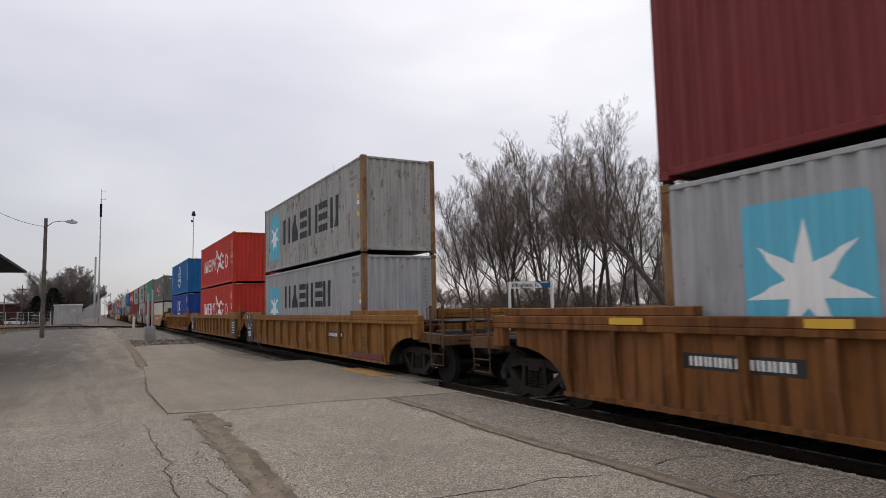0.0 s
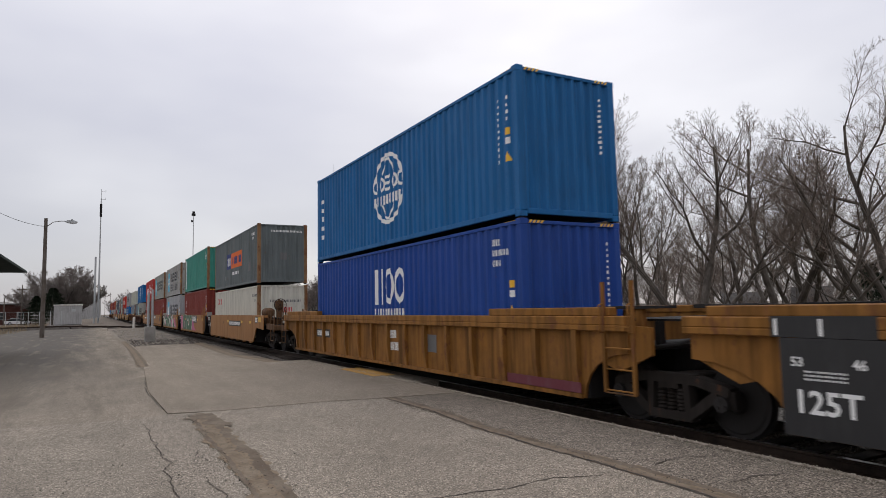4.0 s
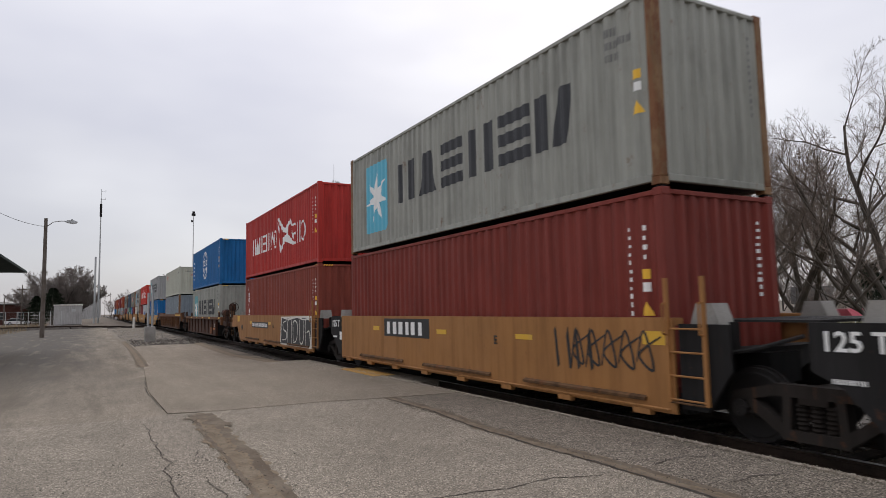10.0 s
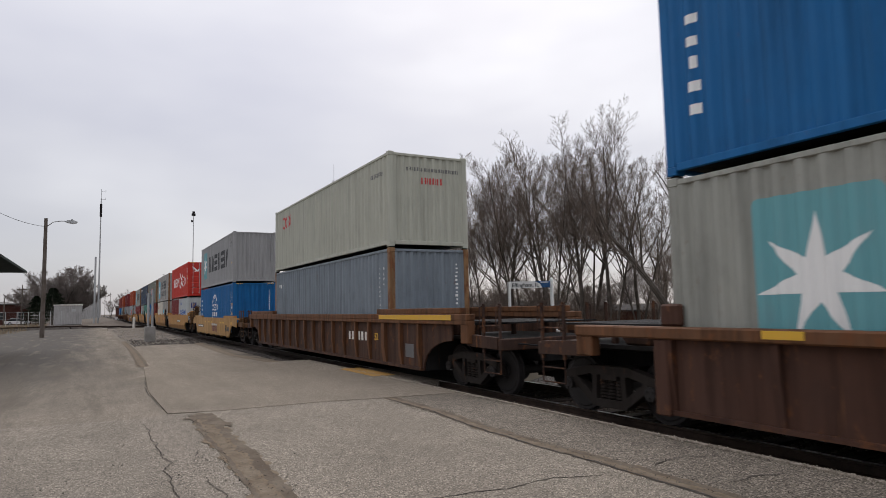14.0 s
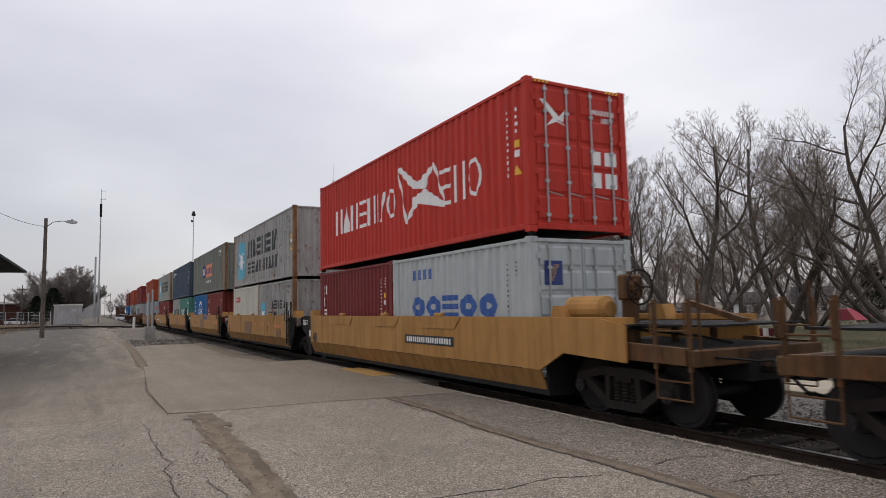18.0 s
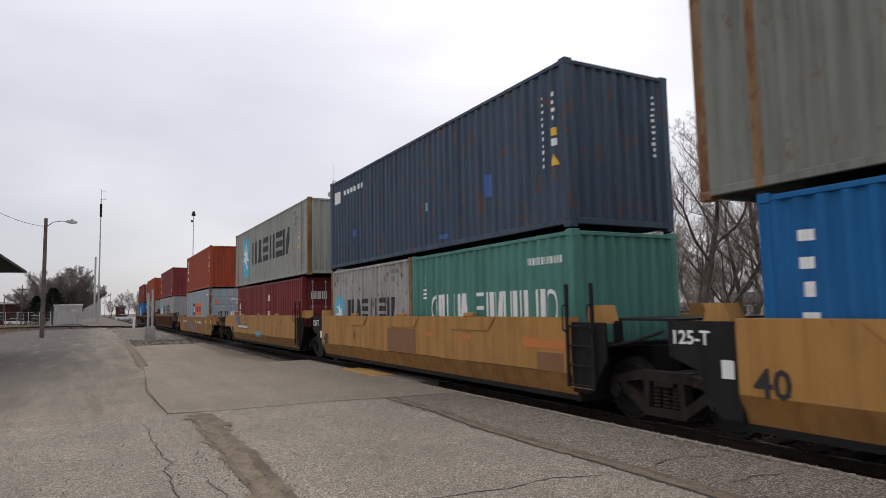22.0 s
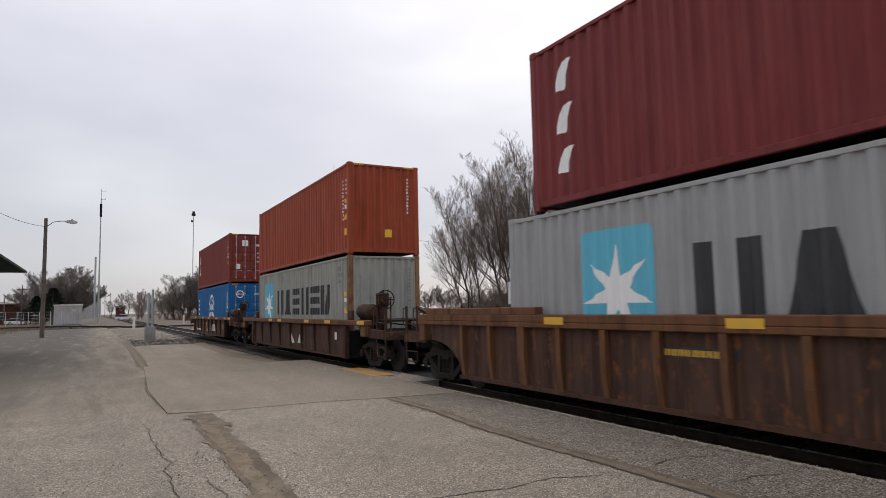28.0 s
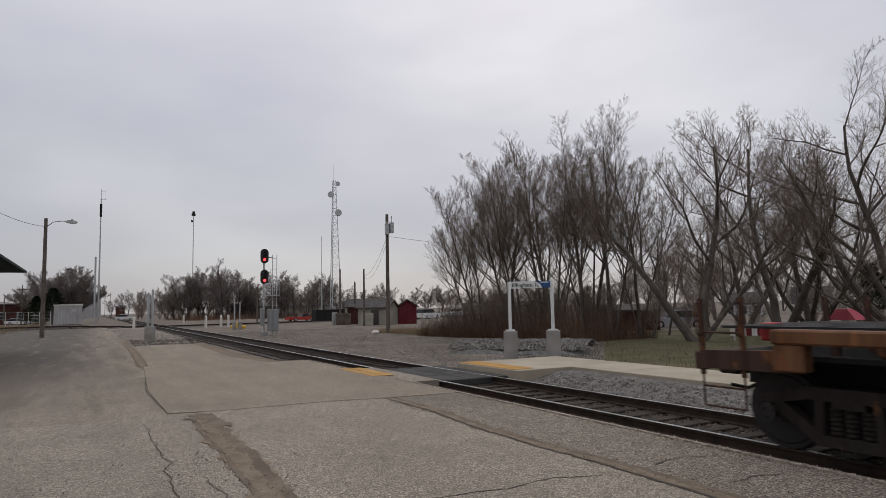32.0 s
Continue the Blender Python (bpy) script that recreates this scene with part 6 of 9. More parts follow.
B1, B2 = 0.42, 3.35
NUM, NUMG = number_block(WHITE), number_block(GREY_INK, False)
STAR = emblem_star()
load("maroon container with white lettering above a grey one", -5.92, B2 + 0.02, L40, HC, "maroon", marks=[word(0.75, 3.6, 2.35, 2.75, "ueok", WHITE)])
load("silver-grey container with a star emblem, sunk in the well", -5.92, B1, L40, HC, "grey", "rust", marks=[STAR, NUMG])
load("rust-streaked silver-grey container with dark lettering", 17.5, B2 + 0.03, L40, HC, "grey_rust", "rust", marks=[emblem_star(box_=(1.03, 2.54, 0.51, 2.45), letters=(3.2, 10.3, 1.02, 2.05, 6)), NUMG])
load("silver-grey container with dark lettering in the well", 17.5, B1, L40, HC, "grey", "rust", marks=[emblem_star(letters=(3.5, 9.45, 1.38, 2.25, 6), box_=(0.95, 2.55, 0.45, 2.26)), number_block(GREY_INK, False, 11.6)])
for nose, base, sk in ((37.42, B2, "red"), (37.42, B1, "red")):
    load("bright red container with white lettering and bird emblem" + (" in the well" if base < 1 else ""), nose, base, L40, HC, sk, marks=[emblem_bird, NUM, hazard])
load("sea-blue container with a white globe emblem", 57.1, B2, L40, HC, "blue", marks=[emblem_globe(), NUM, hazard])
load("strong blue container with big white letters in the well", 57.1, B1, L40, HC, "navy", marks=[word(5.15, 7.12, 1.38, 2.35, "uoo", WHITE), word(5.15, 7.1, 1.0, 1.27, 9, WHITE, 3), number_block(WHITE, False, 11.5), hazard])
load("slate-grey container with blue and orange emblem", 78.70, 3.03, L40, HC, "slate", "rust", marks=[emblem_duo(), patch(9.97, 10.5, 0.7, 1.16, GREY_INK), patch(3.6, 3.8, 0.5, 0.75, WHITE), on_end(bar_row(0.65, 2.2, 2.5, 2.6, 11, 4), WHITE), on_end([rect(1.1, 1.42, 1.15, 1.5)], GREY_INK)])
load("off-white container with red lettering in the well", 78.65, 0.35, L40, STD, "white", "rust", marks=[word(1.18, 2.67, 1.75, 2.16, "oooi", RED_INK), word(11.0, 12.0, 2.05, 2.17, 9, GREY_INK), word(11.4, 11.6, 1.8, 1.92, 2, GREY_INK), on_end(bar_row(1.0, 1.7, 1.25, 1.5, 4, 3), RED_INK), on_end(bar_row(0.6, 2.1, 1.75, 1.87, 11, 3), GREY_INK)])
load("teal-green container, scraped and rusty", 94.2, B2, L40, HC, "teal", "rust", marks=[patch(0.52, 0.93, 0.3, 2.66, WHITE, "name_strip", "white upright name strip"), column(0.60, 0.86, 0.36, 2.6, 8, BLUE_INK), number_block(WHITE, False, 11.4), hazard])
load("maroon-brown container with white lettering in the well", 94.2, B1, L40, HC, "brick", marks=[column(0.66, 0.98, 0.9, 2.5, 6, WHITE), NUM, hazard])
load("rust-spotted silver-grey container with two lines of dark lettering", 109.78, B2, L40, HC, "grey_rust", "rust", marks=[emblem_star((3.75, 9.6, 1.42, 2.25, 6), (3.8, 9.68, 0.5, 1.18, 7)), NUMG])
load("clean silver-grey container with large dark lettering", 109.78, B1, L40, HC, "grey", marks=[emblem_star(), NUMG, hazard])
load("stained grey container with dark lettering", 125.25, B2, L40, HC, "beige_grey", "rust", marks=[STAR, NUMG])
load("plain brick-red container in the well", 125.25, B1, L40, HC, "brick", marks=[NUM])
load("red container with white lettering and bird emblem", 140.7, B2, L40, HC, "red_worn", marks=[emblem_bird, NUM])
load("orange-brown container in the well", 140.7, B1, L40, HC, "rose", marks=[column(0.66, 0.98, 0.9, 2.5, 6, WHITE), NUM, hazard])
load("sea-blue container with a white globe emblem", 160.75, B2 + 0.06, L40, HC, "blue", marks=[emblem_globe(), NUM, hazard])
load("pale grey container with dark lettering in the well", 160.75, B1 + 0.06, L40, HC, "beige_grey", marks=[emblem_star(panel=SKY_DULL), number_block(GREY_INK, False), hazard])
load("clean cream container with small red lettering", 182.35, B2, L40, STD, "cream", marks=[word(1.2, 2.65, 1.7, 2.2, "oooi", RED_INK), word(10.8, 11.7, 2.0, 2.12, 9, GREY_INK), on_end(bar_row(1.0, 1.65, 1.75, 1.93, 4, 3), RED_INK), on_end(bar_row(0.55, 2.2, 2.1, 2.2, 11, 3), GREY_INK)])
load("steel-grey container with rusty posts in the well", 182.35, B1, L40, HC, "steel", "rust", marks=[number_block(WHITE, True, 11.45, False), word(0.6, 1.2, 2.2, 2.35, 3, WHITE)])
load("silver-grey container with dark lettering", 204.1, B2, L40, HC, "grey_plain", marks=[emblem_star(panel=SKY_DULL, box_=(1.11, 2.54, 0.64, 2.48), letters=(3.25, 10.44, 1.0, 2.06, 6)), number_block(GREY_INK, False, 11.35)])
load("sea-blue container with a white globe emblem in the well", 204.1, B1, L40, HC, "blue", marks=[emblem_globe(cu=5.95, cw=1.42), NUM, hazard])
load("red container with white lettering, doors to the front", 223.98, 3.03, L40, HC, "red", front="doors", marks=[emblem_bird, NUM, hazard, on_end([rect(1.5, 1.75, 1.35, 1.62), rect(1.85, 2.15, 1.35, 1.62), rect(1.5, 1.75, 0.9, 1.2), rect(1.85, 2.15, 0.9, 1.2)] + bar_row(1.5, 2.15, 2.35, 2.45, 8, 3) + bar_row(1.8, 2.0, 2.2, 2.3, 3, 3), WHITE), on_end([[(0.3, 2.5), (0.42, 2.5), (0.75, 2.2), (0.6, 2.18)], [(0.6, 2.18), (0.75, 2.2), (0.9, 2.35), (0.85, 2.1)], [(0.45, 2.0), (0.62, 2.18), (0.95, 2.02), (0.7, 2.1)]], WHITE, "emblem", "white bird-like emblem")])
load("short pale grey container with blue lettering, doors to the front", 224.0, 0.36, L20, STD, "pale_white", front="doors", marks=[word(1.05, 5.0, 1.1, 1.6, "ooeoo", BLUE_INK), word(1.1, 2.2, 2.0, 2.24, 4, BLUE_INK), number_block(GREY_INK, True, 5.2, False, 2.2), on_end([rect(0.3, 0.72, 1.7, 2.15)], DEEP, "emblem", "blue emblem panel"), on_end([[(0.36, 1.78), (0.5, 1.78), (0.66, 2.08), (0.52, 2.08)]], YELLOW_TAG, "emblem")])
load("short maroon container in the well", 230.13, 0.36, L20, STD, "maroon", marks=[column(0.3, 0.62, 1.0, 2.2, 3, WHITE), number_block(WHITE, True, 5.2, True, 2.2)])
load("heavily rusted silver-grey container with two lines of lettering", 239.6, 2.985, L40, HC, "grey_rust", "rust", marks=[emblem_star((3.6, 9.55, 1.38, 2.25, 6), (3.6, 9.6, 0.6, 1.15, 7), box_=(1.26, 2.76, 0.4, 2.36)), NUMG])
load("short silver-grey container with dark lettering", 239.6, 0.36, L20, STD, "grey_rust", "rust", marks=[emblem_star((1.9, 4.85, 1.42, 1.78, 6), (1.9, 4.85, 1.05, 1.3, 7), box_=(0.5, 1.35, 0.6, 1.7)), number_block(GREY_INK, False, 5.3, False)])
load("short off-white container with red lettering", 245.73, 0.36, L20, STD, "white", marks=[word(0.7, 1.85, 1.8, 2.1, "oooi", RED_INK)])
load("long olive-grey container with blue and orange emblem", 254.6, 2.985, L45, HC, "olive", "rust", stacking=0.76, marks=[emblem_duo(SALMON, 0.72), on_end(bar_row(0.6, 2.0, 2.5, 2.6, 11, 4), WHITE)])
load("short maroon-brown container with white lettering", 255.3, 0.36, L20, STD, "brick", marks=[column(0.62, 0.92, 1.0, 2.2, 4, WHITE), number_block(WHITE, True, 5.35, False, 2.2)])
load("short sea-blue container with a white globe emblem", 261.45, 0.36, L20, STD, "blue", marks=[emblem_globe(True, 3.0, 1.22, (0.45, 0.65), 0.95), number_block(WHITE, True, 5.2, True, 2.2)])
load("faded dark blue container with broad rust stains", 270.88, 2.985, L40, HC, "dusk", marks=[word(1.15, 2.85, 2.3, 2.45, 6, WHITE), patch(0.35, 0.95, 2.12, 2.5, WHITE, "emblem", "white patch emblem"), number_block(WHITE), patch(6.9, 7.05, 1.0, 1.2, SKY_DULL), patch(9.6, 9.85, 0.9, 1.35, BLUE_INK), patch(2.0, 2.3, 0.9, 1.1, BLUE_INK), patch(7.6, 8.0, 0.25, 0.35, BLUE_INK)])
load("short green container with white lettering", 270.85, 0.36, L20, STD, "sea_green", marks=[word(1.0, 5.6, 1.0, 1.62, "ouiuv eukuuiuo", WHITE), column(0.55, 0.78, 1.5, 2.12, 2, WHITE), word(4.8, 5.75, 2.05, 2.18, 9, WHITE)])
load("short rust-stained grey container with dark lettering", 276.95, 0.36, L20, STD, "grey_rust", "rust", marks=[emblem_star((1.5, 5.05, 1.05, 1.63, 6), box_=(0.4, 1.12, 0.75, 1.72)), number_block(GREY_INK, False, 5.1, False)])
load("long stained grey container with dark lettering", 285.6, 2.985, L45, HC, "beige_grey", "rust", stacking=0.76, marks=[emblem_star(shift=0.72, letters=(3.4, 10.5, 1.0, 2.08, 6)), number_block(GREY_INK, False, 12.1), on_end([rect(1.25, 1.75, 1.95, 2.3)], YELLOW_TAG, "size_plate", "yellow size plate"), on_end(bar_row(1.35, 1.65, 2.02, 2.22, 2, 3), BLACK)])
load("short maroon container with white lettering, doors to the front", 286.4, 0.36, L20, STD, "maroon", front="doors", marks=[column(0.55, 0.85, 1.0, 2.1, 3, WHITE), number_block(WHITE, True, 5.3, True, 2.1), on_end(bar_row(0.35, 1.0, 1.75, 2.05, 4, 3), WHITE), on_end(bar_row(1.45, 2.1, 2.0, 2.12, 9, 3) + bar_row(1.6, 2.1, 1.75, 1.85, 6, 3) + bar_row(1.6, 2.1, 1.5, 1.6, 6, 4) + bar_row(1.6, 2.1, 1.3, 1.4, 6, 4), WHITE)])
load("short maroon container with white lettering in the well", 292.5, 0.36, L20, STD, "maroon", marks=[column(0.35, 0.7, 1.0, 2.2, 3, WHITE)])
load("orange-brown container with small white lettering", 308.35, 3.33, L40, HC, "orange", marks=[column(0.75, 1.1, 0.95, 2.55, 6, WHITE), NUM, hazard, on_end([rect(1.75, 2.1, 0.5, 0.85)], YELLOW_TAG)])
load("pale grey container with blue and orange emblem, doors to the front", 308.35, 0.40, L40, HC, "pale", "rust", front="doors", marks=[emblem_duo(), on_end([rect(1.4, 1.7, 1.0, 1.3), rect(1.8, 2.1, 1.0, 1.3)], WHITE), on_end(bar_row(1.4, 2.1, 2.1, 2.22, 9, 3) + bar_row(1.75, 2.05, 1.85, 1.97, 4, 3), WHITE), on_end([rect(0.35, 0.6, 1.85, 2.05)], ORANGE)])
load("maroon container with slanted white letters", 331.85, B2, L40, HC, "maroon", marks=[lambda c, k, f: painted("lettering", c, k, [[(0.65, 1.98), (0.9, 1.98), (1.1, 2.48), (0.85, 2.48)], [(0.65, 1.24), (0.9, 1.24), (1.1, 1.72), (0.85, 1.72)], [(0.68, 0.56), (0.93, 0.56), (1.1, 0.98), (0.85, 0.98)]], WHITE, "slanted white letters shown as plain bars"), patch(6.2, 7.68, 0.78, 1.62, PAINTS["brick"]), patch(11.4, 11.7, 0.43, 0.83, YELLOW_TAG, "yellow_tag", "yellow label"), NUM, on_end([rect(1.85, 2.15, 0.45, 0.8)], YELLOW_TAG)])
load("long pale grey container with large dark lettering", 331.15, B1, L45, HC, "grey_plain", stacking=0.76, marks=[emblem_star(shift=0.78), number_block(GREY_INK, False, 12.25), on_end([rect(1.25, 1.75, 1.95, 2.3)], YELLOW_TAG, "size_plate", "yellow size plate"), on_end(bar_row(1.35, 1.65, 2.02, 2.22, 2, 3), BLACK)])
load("orange-brown container above a grey one", 353.55, B2 + 0.06, L40, HC, "orange", marks=[number_block(WHITE, True, 11.58), patch(11.82, 12.0, 0.6, 0.82, YELLOW_TAG, "yellow_tag", "yellow label"), hazard, on_end([rect(1.25, 1.5, 0.55, 0.8)], YELLOW_TAG)])
load("stained grey container with dark lettering in the well", 353.55, B1 + 0.06, L40, HC, "beige_grey", "rust", marks=[STAR, NUMG])
load("brick-brown container with doors to the front", 373.52, B2 + 0.03, L40, HC, "brick", front="doors", marks=[column(0.66, 1.02, 0.95, 2.55, 6, WHITE), NUM, hazard, on_end([rect(0.75, 1.1, 2.15, 2.5)] + bar_row(1.55, 2.2, 2.15, 2.27, 8, 3) + bar_row(1.85, 2.1, 1.98, 2.08, 3, 3) + bar_row(1.6, 2.15, 1.7, 1.78, 6, 4) + bar_row(1.6, 2.15, 1.45, 1.53, 6, 5) + bar_row(1.6, 2.15, 1.2, 1.28, 6, 6), WHITE), on_end([rect(0.4, 0.65, 0.8, 1.1), rect(1.85, 2.05, 0.8, 1.0)], WHITE)])
load("sea-blue container with a white globe emblem, doors to the front", 373.52, B1 + 0.03, L40, HC, "blue", front="doors", marks=[emblem_globe(cu=6.05, cw=1.42), NUM, hazard, on_end(hoop(0.65, 2.25, 0.22, 0.17) + bar_row(0.48, 0.84, 2.2, 2.3, 5, 3), WHITE, "emblem", "white globe emblem"), on_end(bar_row(1.45, 2.15, 2.2, 2.32, 9, 3) + bar_row(1.8, 2.1, 2.03, 2.13, 3, 3) + [rect(0.5, 0.85, 1.3, 1.4)], WHITE)])

# ---------------------------------------------------------------- ties, ballast stones, crossing, platforms
def tie_mesh():
    bm = bmesh.new()
    box(bm, -1.3, 1.3, -0.115, 0.115, -0.385, -0.208, bevel=0.012)
    return mesh_of("tie", bm, TIE)


bed = bpy.data.objects["track_bed"]
rng = random.Random(5)
tie_me = tie_mesh()
for i in range(170):
    y = -6 + i * 0.53
    if 14.3 < y < 17.4:
        continue
    ob = link("tie", tie_me, bed)
    ob.location = (TRACK + rng.uniform(-0.04, 0.04), y + rng.uniform(-0.03, 0.03), rng.uniform(-0.006, 0.006))
    ob.rotation_euler = (0, 0, rng.uniform(-0.02, 0.02))
bm = bmesh.new()
for i in range(240):
    y = 84.2 + i * 0.53
    box(bm, TRACK - 1.3, TRACK + 1.3, y - 0.11, y + 0.11, -0.38, -0.2)
tagged(part("tie_row", bm, TIE, bed), kind="stuff")


def scatter(name, count, region, size, material, label, seed, ground_at, category="gravel"):
    """Loose stones as one mesh: squashed, turned octahedra half sunk in the ground."""
    r = random.Random(seed)
    verts, faces = [], []
    for _ in range(count):
        p = region(r)
        if p is None:
            continue
        x, y = p
        z = ground_at(x, y)
        s = size * r.uniform(0.5, 1.3)
        e = Euler((r.uniform(0, 6), r.uniform(0, 6), r.uniform(0, 6))).to_matrix()
        k = len(verts)
        for v in ((1, 0, 0), (-1, 0, 0), (0, 1, 0), (0, -1, 0), (0, 0, 1), (0, 0, -1)):
            q = e @ Vector((v[0] * s, v[1] * s * r.uniform(0.6, 1), v[2] * s * r.uniform(0.5, 0.9)))
            verts.append((x + q.x, y + q.y, z + q.z))
        for a, b, c in ((0, 2, 4), (2, 1, 4), (1, 3, 4), (3, 0, 4), (2, 0, 5), (1, 2, 5), (3, 1, 5), (0, 3, 5)):
            faces.append((k + a, k + b, k + c))
    me = bpy.data.meshes.new(name)
    me.from_pydata(verts, [], faces)
    me.materials.append(material)
    return tagged(new(name, me), label, category, kind="stuff")


STONES = rough_mat("loose_stone", (0.095, 0.086, 0.077), (0.31, 0.292, 0.268), 9.0, 0.9, 0.3, 0.004, 60, 0.4, 0.6, shuffle=False)
STONES_BROWN = rough_mat("loose_stone_rusty", (0.060, 0.046, 0.037), (0.190, 0.160, 0.135), 9.0, 0.9, 0.3, 0.004, 60, 0.4, 0.62, shuffle=False)
STONES_DARK = rough_mat("loose_stone_dark", (0.045, 0.036, 0.03), (0.13, 0.115, 0.10), 9.0, 0.9, 0.3, 0.004, 60, 0.4, 0.62, shuffle=False)


def near_bed(r):
    y = 2.0 + 60 * r.random() ** 1.8
    x = r.uniform(6.56, 10.2)
    if abs(abs(x - TRACK) - 0.753) < 0.09 or 13.4 < y < 17.4:
        return None
    return x, y


def bed_z(x, y):
    return -0.256 if x < 9.9 else -0.25 - (x - 9.9) * 0.27


scatter("ballast_stones", 11000, near_bed, 0.032, STONES_DARK, "dark ballast stones between and beside the rails", 3, bed_z)


scatter("ballast_stones", 4500, lambda r: (r.uniform(7.40, 8.78), 2.5 + 11 * r.random()), 0.032, STONES_BROWN, "rust-stained stones filled in between the ties", 21, lambda x, y: -0.245)


def far_bed(r):
    y = 2.0 + 12 * r.random()
    x = r.uniform(9.0, 10.9)
    if y > 13.0 and x > 9.2:
        return None
    return x, y


bm = bmesh.new()
prism(bm, [(9.2, -0.36), (10.915, -0.36), (10.915, 0.03), (10.4, 0.0), (9.5, -0.2)], "y", -40, 13.19)
solid("stone_shoulder", bm, STONE, "grey crushed stone filling beside the far platform", "gravel", kind="structure")


def shoulder_z(x, y):
    return -0.205 + 0.20 * min(1, max(0, (x - 9.5) / 0.9))


scatter("crushed_stones", 7000, far_bed, 0.038, STONES, "pale grey crushed stones beside the far platform", 8, shoulder_z)

# level crossing for people: dark panels between the rails, asphalt lip, yellow warning strip
PANEL = rough_mat("crossing_panel", (0.035, 0.034, 0.033), (0.07, 0.067, 0.063), 2, 0.85, 0.3, 0.005, 30)
cross = thing("track_crossing", "dark rubber panels laid between the rails for walkers", "crossing", kind="structure")
for x0, x1 in ((7.40, 8.08), (8.09, 8.77), (8.92, 9.23)):
    for y0 in (13.6, 14.8, 16.0):
        part("panel", boxes((x0, x1, y0, y0 + 1.185, -0.21, -0.048), bevel=0.012), PANEL, cross)
part("lip", boxes((6.505, 7.26, 13.6, 17.6, -0.36, -0.012)), ASPHALT, cross)
TACTILE = rough_mat("tactile_yellow", (0.40, 0.22, 0.06), (0.50, 0.31, 0.11), 2.0, 0.8, 0.3, 0.005, 40)


def tactile(name, x0, x1, y0, y1, z, label):
    mat_ = thing(name, label, "warning strip", at=(x0, y0, z))
    nx, ny = max(1, round((x1 - x0) / 0.305)), max(1, round((y1 - y0) / 0.61))
    for i in range(nx):
        for j in range(ny):
            w, d = (x1 - x0) / nx, (y1 - y0) / ny
            bm = bmesh.new()
            box(bm, i * w + 0.004, (i + 1) * w - 0.004, j * d + 0.004, (j + 1) * d - 0.004, 0.0, 0.012)
            for a in range(4):
                for b in range(8):
                    tube(bm, ((i + (a + 0.5) / 4) * w, (j + (b + 0.5) / 8) * d, 0.012), ((i + (a + 0.5) / 4) * w, (j + (b + 0.5) / 8) * d, 0.018), 0.016, 0.010, n=5)
            part("tile", bm, TACTILE, mat_)
    return mat_


tactile("tactile_strip", 6.2, 6.81, 15.15, 17.6, 0.001, "worn yellow tactile strip at the platform edge")

PLAT_Z = 0.10
PLAT = rough_mat("platform_concrete", (0.30, 0.260, 0.198), (0.40, 0.352, 0.275), 0.8, 0.85, 0.2, 0.004, 40)
slab = thing("far_platform", "pale concrete far platform with a ramp towards the crossing", "platform", kind="structure")
for i in range(14):
    y0 = -34 + i * 3.5
    y1 = min(y0 + 3.49, 13.195)
    if y0 < 13:
        part("slab", boxes((10.92, 12.8, y0, y1, -0.35, PLAT_Z), bevel=0.01), PLAT, slab)
part("slab", boxes((9.24, 12.8, 13.2, 16.15, -0.35, PLAT_Z), bevel=0.012), PLAT, slab)
tactile("tactile_strip", 9.27, 9.88, 13.4, 16.1, PLAT_Z + 0.002, "yellow tactile strip on the far platform")

# station name sign on two posts set in concrete blocks
sign = thing("station_sign", "white and blue station name board on two white posts", "sign", at=(0, 0, PLAT_Z + 0.06))
SIGN_W = plain("sign_white", (0.62, 0.63, 0.62), 0.4)
SIGN_B = plain("sign_blue", (0.012, 0.07, 0.19), 0.4)
pa, pb = Vector((12.05, 17.55, 0)), Vector((13.22, 16.8, 0))
along = (pb - pa).normalized()
for p in (pa, pb):
    blk = part("concrete_block", boxes((p.x - 0.17, p.x + 0.17, p.y - 0.17, p.y + 0.17, -0.48, 0.72), bevel=0.02), CONCRETE_OLD, sign)
    part("base_plate", boxes((p.x - 0.11, p.x + 0.11, p.y - 0.11, p.y + 0.11, 0.72, 0.76)), SIGN_W, sign)
    part("post", boxes((p.x - 0.042, p.x + 0.042, p.y - 0.042, p.y + 0.042, 0.76, 2.33 if p is pa else 2.41), bevel=0.008), SIGN_W, sign)
ang = math.atan2(along.y, along.x)
to_board = pose(pa.x, pa.y, 0, 0, 0, math.degrees(ang))
wide = (pb - pa).length
bm = bmesh.new()
prism(bm, [(0.05, 2.1), (wide * 0.78, 2.12), (wide * 0.72, 2.24), (wide * 0.66, 2.3), (wide * 0.55, 2.33), (0.05, 2.33)], "y", -0.02, 0.02)
part("board", placed(bm, to_board), SIGN_W, sign)
bm = bmesh.new()
prism(bm, [(wide * 0.785, 2.12), (wide - 0.05, 2.12), (wide - 0.05, 2.33), (wide * 0.56, 2.33), (wide * 0.67, 2.305), (wide * 0.73, 2.24)], "y", -0.018, 0.018)
part("blue_field", placed(bm, to_board), SIGN_B, sign)
bm = boxes((wide * 0.74, wide * 0.93, -0.026, -0.02, 2.28, 2.305))
part("small_bars", placed(bm, to_board), WHITE, sign)


link("name_lettering", text_mesh("name_lettering", "Effingham, IL", 0.175, plain("sign_ink", (0.08, 0.09, 0.09), 0.5), to_board @ pose(0.09, -0.024, 2.15, 90, 0, 0)), sign)

# ---------------------------------------------------------------- second track that curves across beyond the platform
CURVE = [(-70, 82), (-30, 86.5), (-10, 90), (-3, 92), (3.5, 94.5), (8.5, 96), (15, 98), (24, 100), (34, 102), (46, 105), (60, 110), (85, 122), (140, 150)]


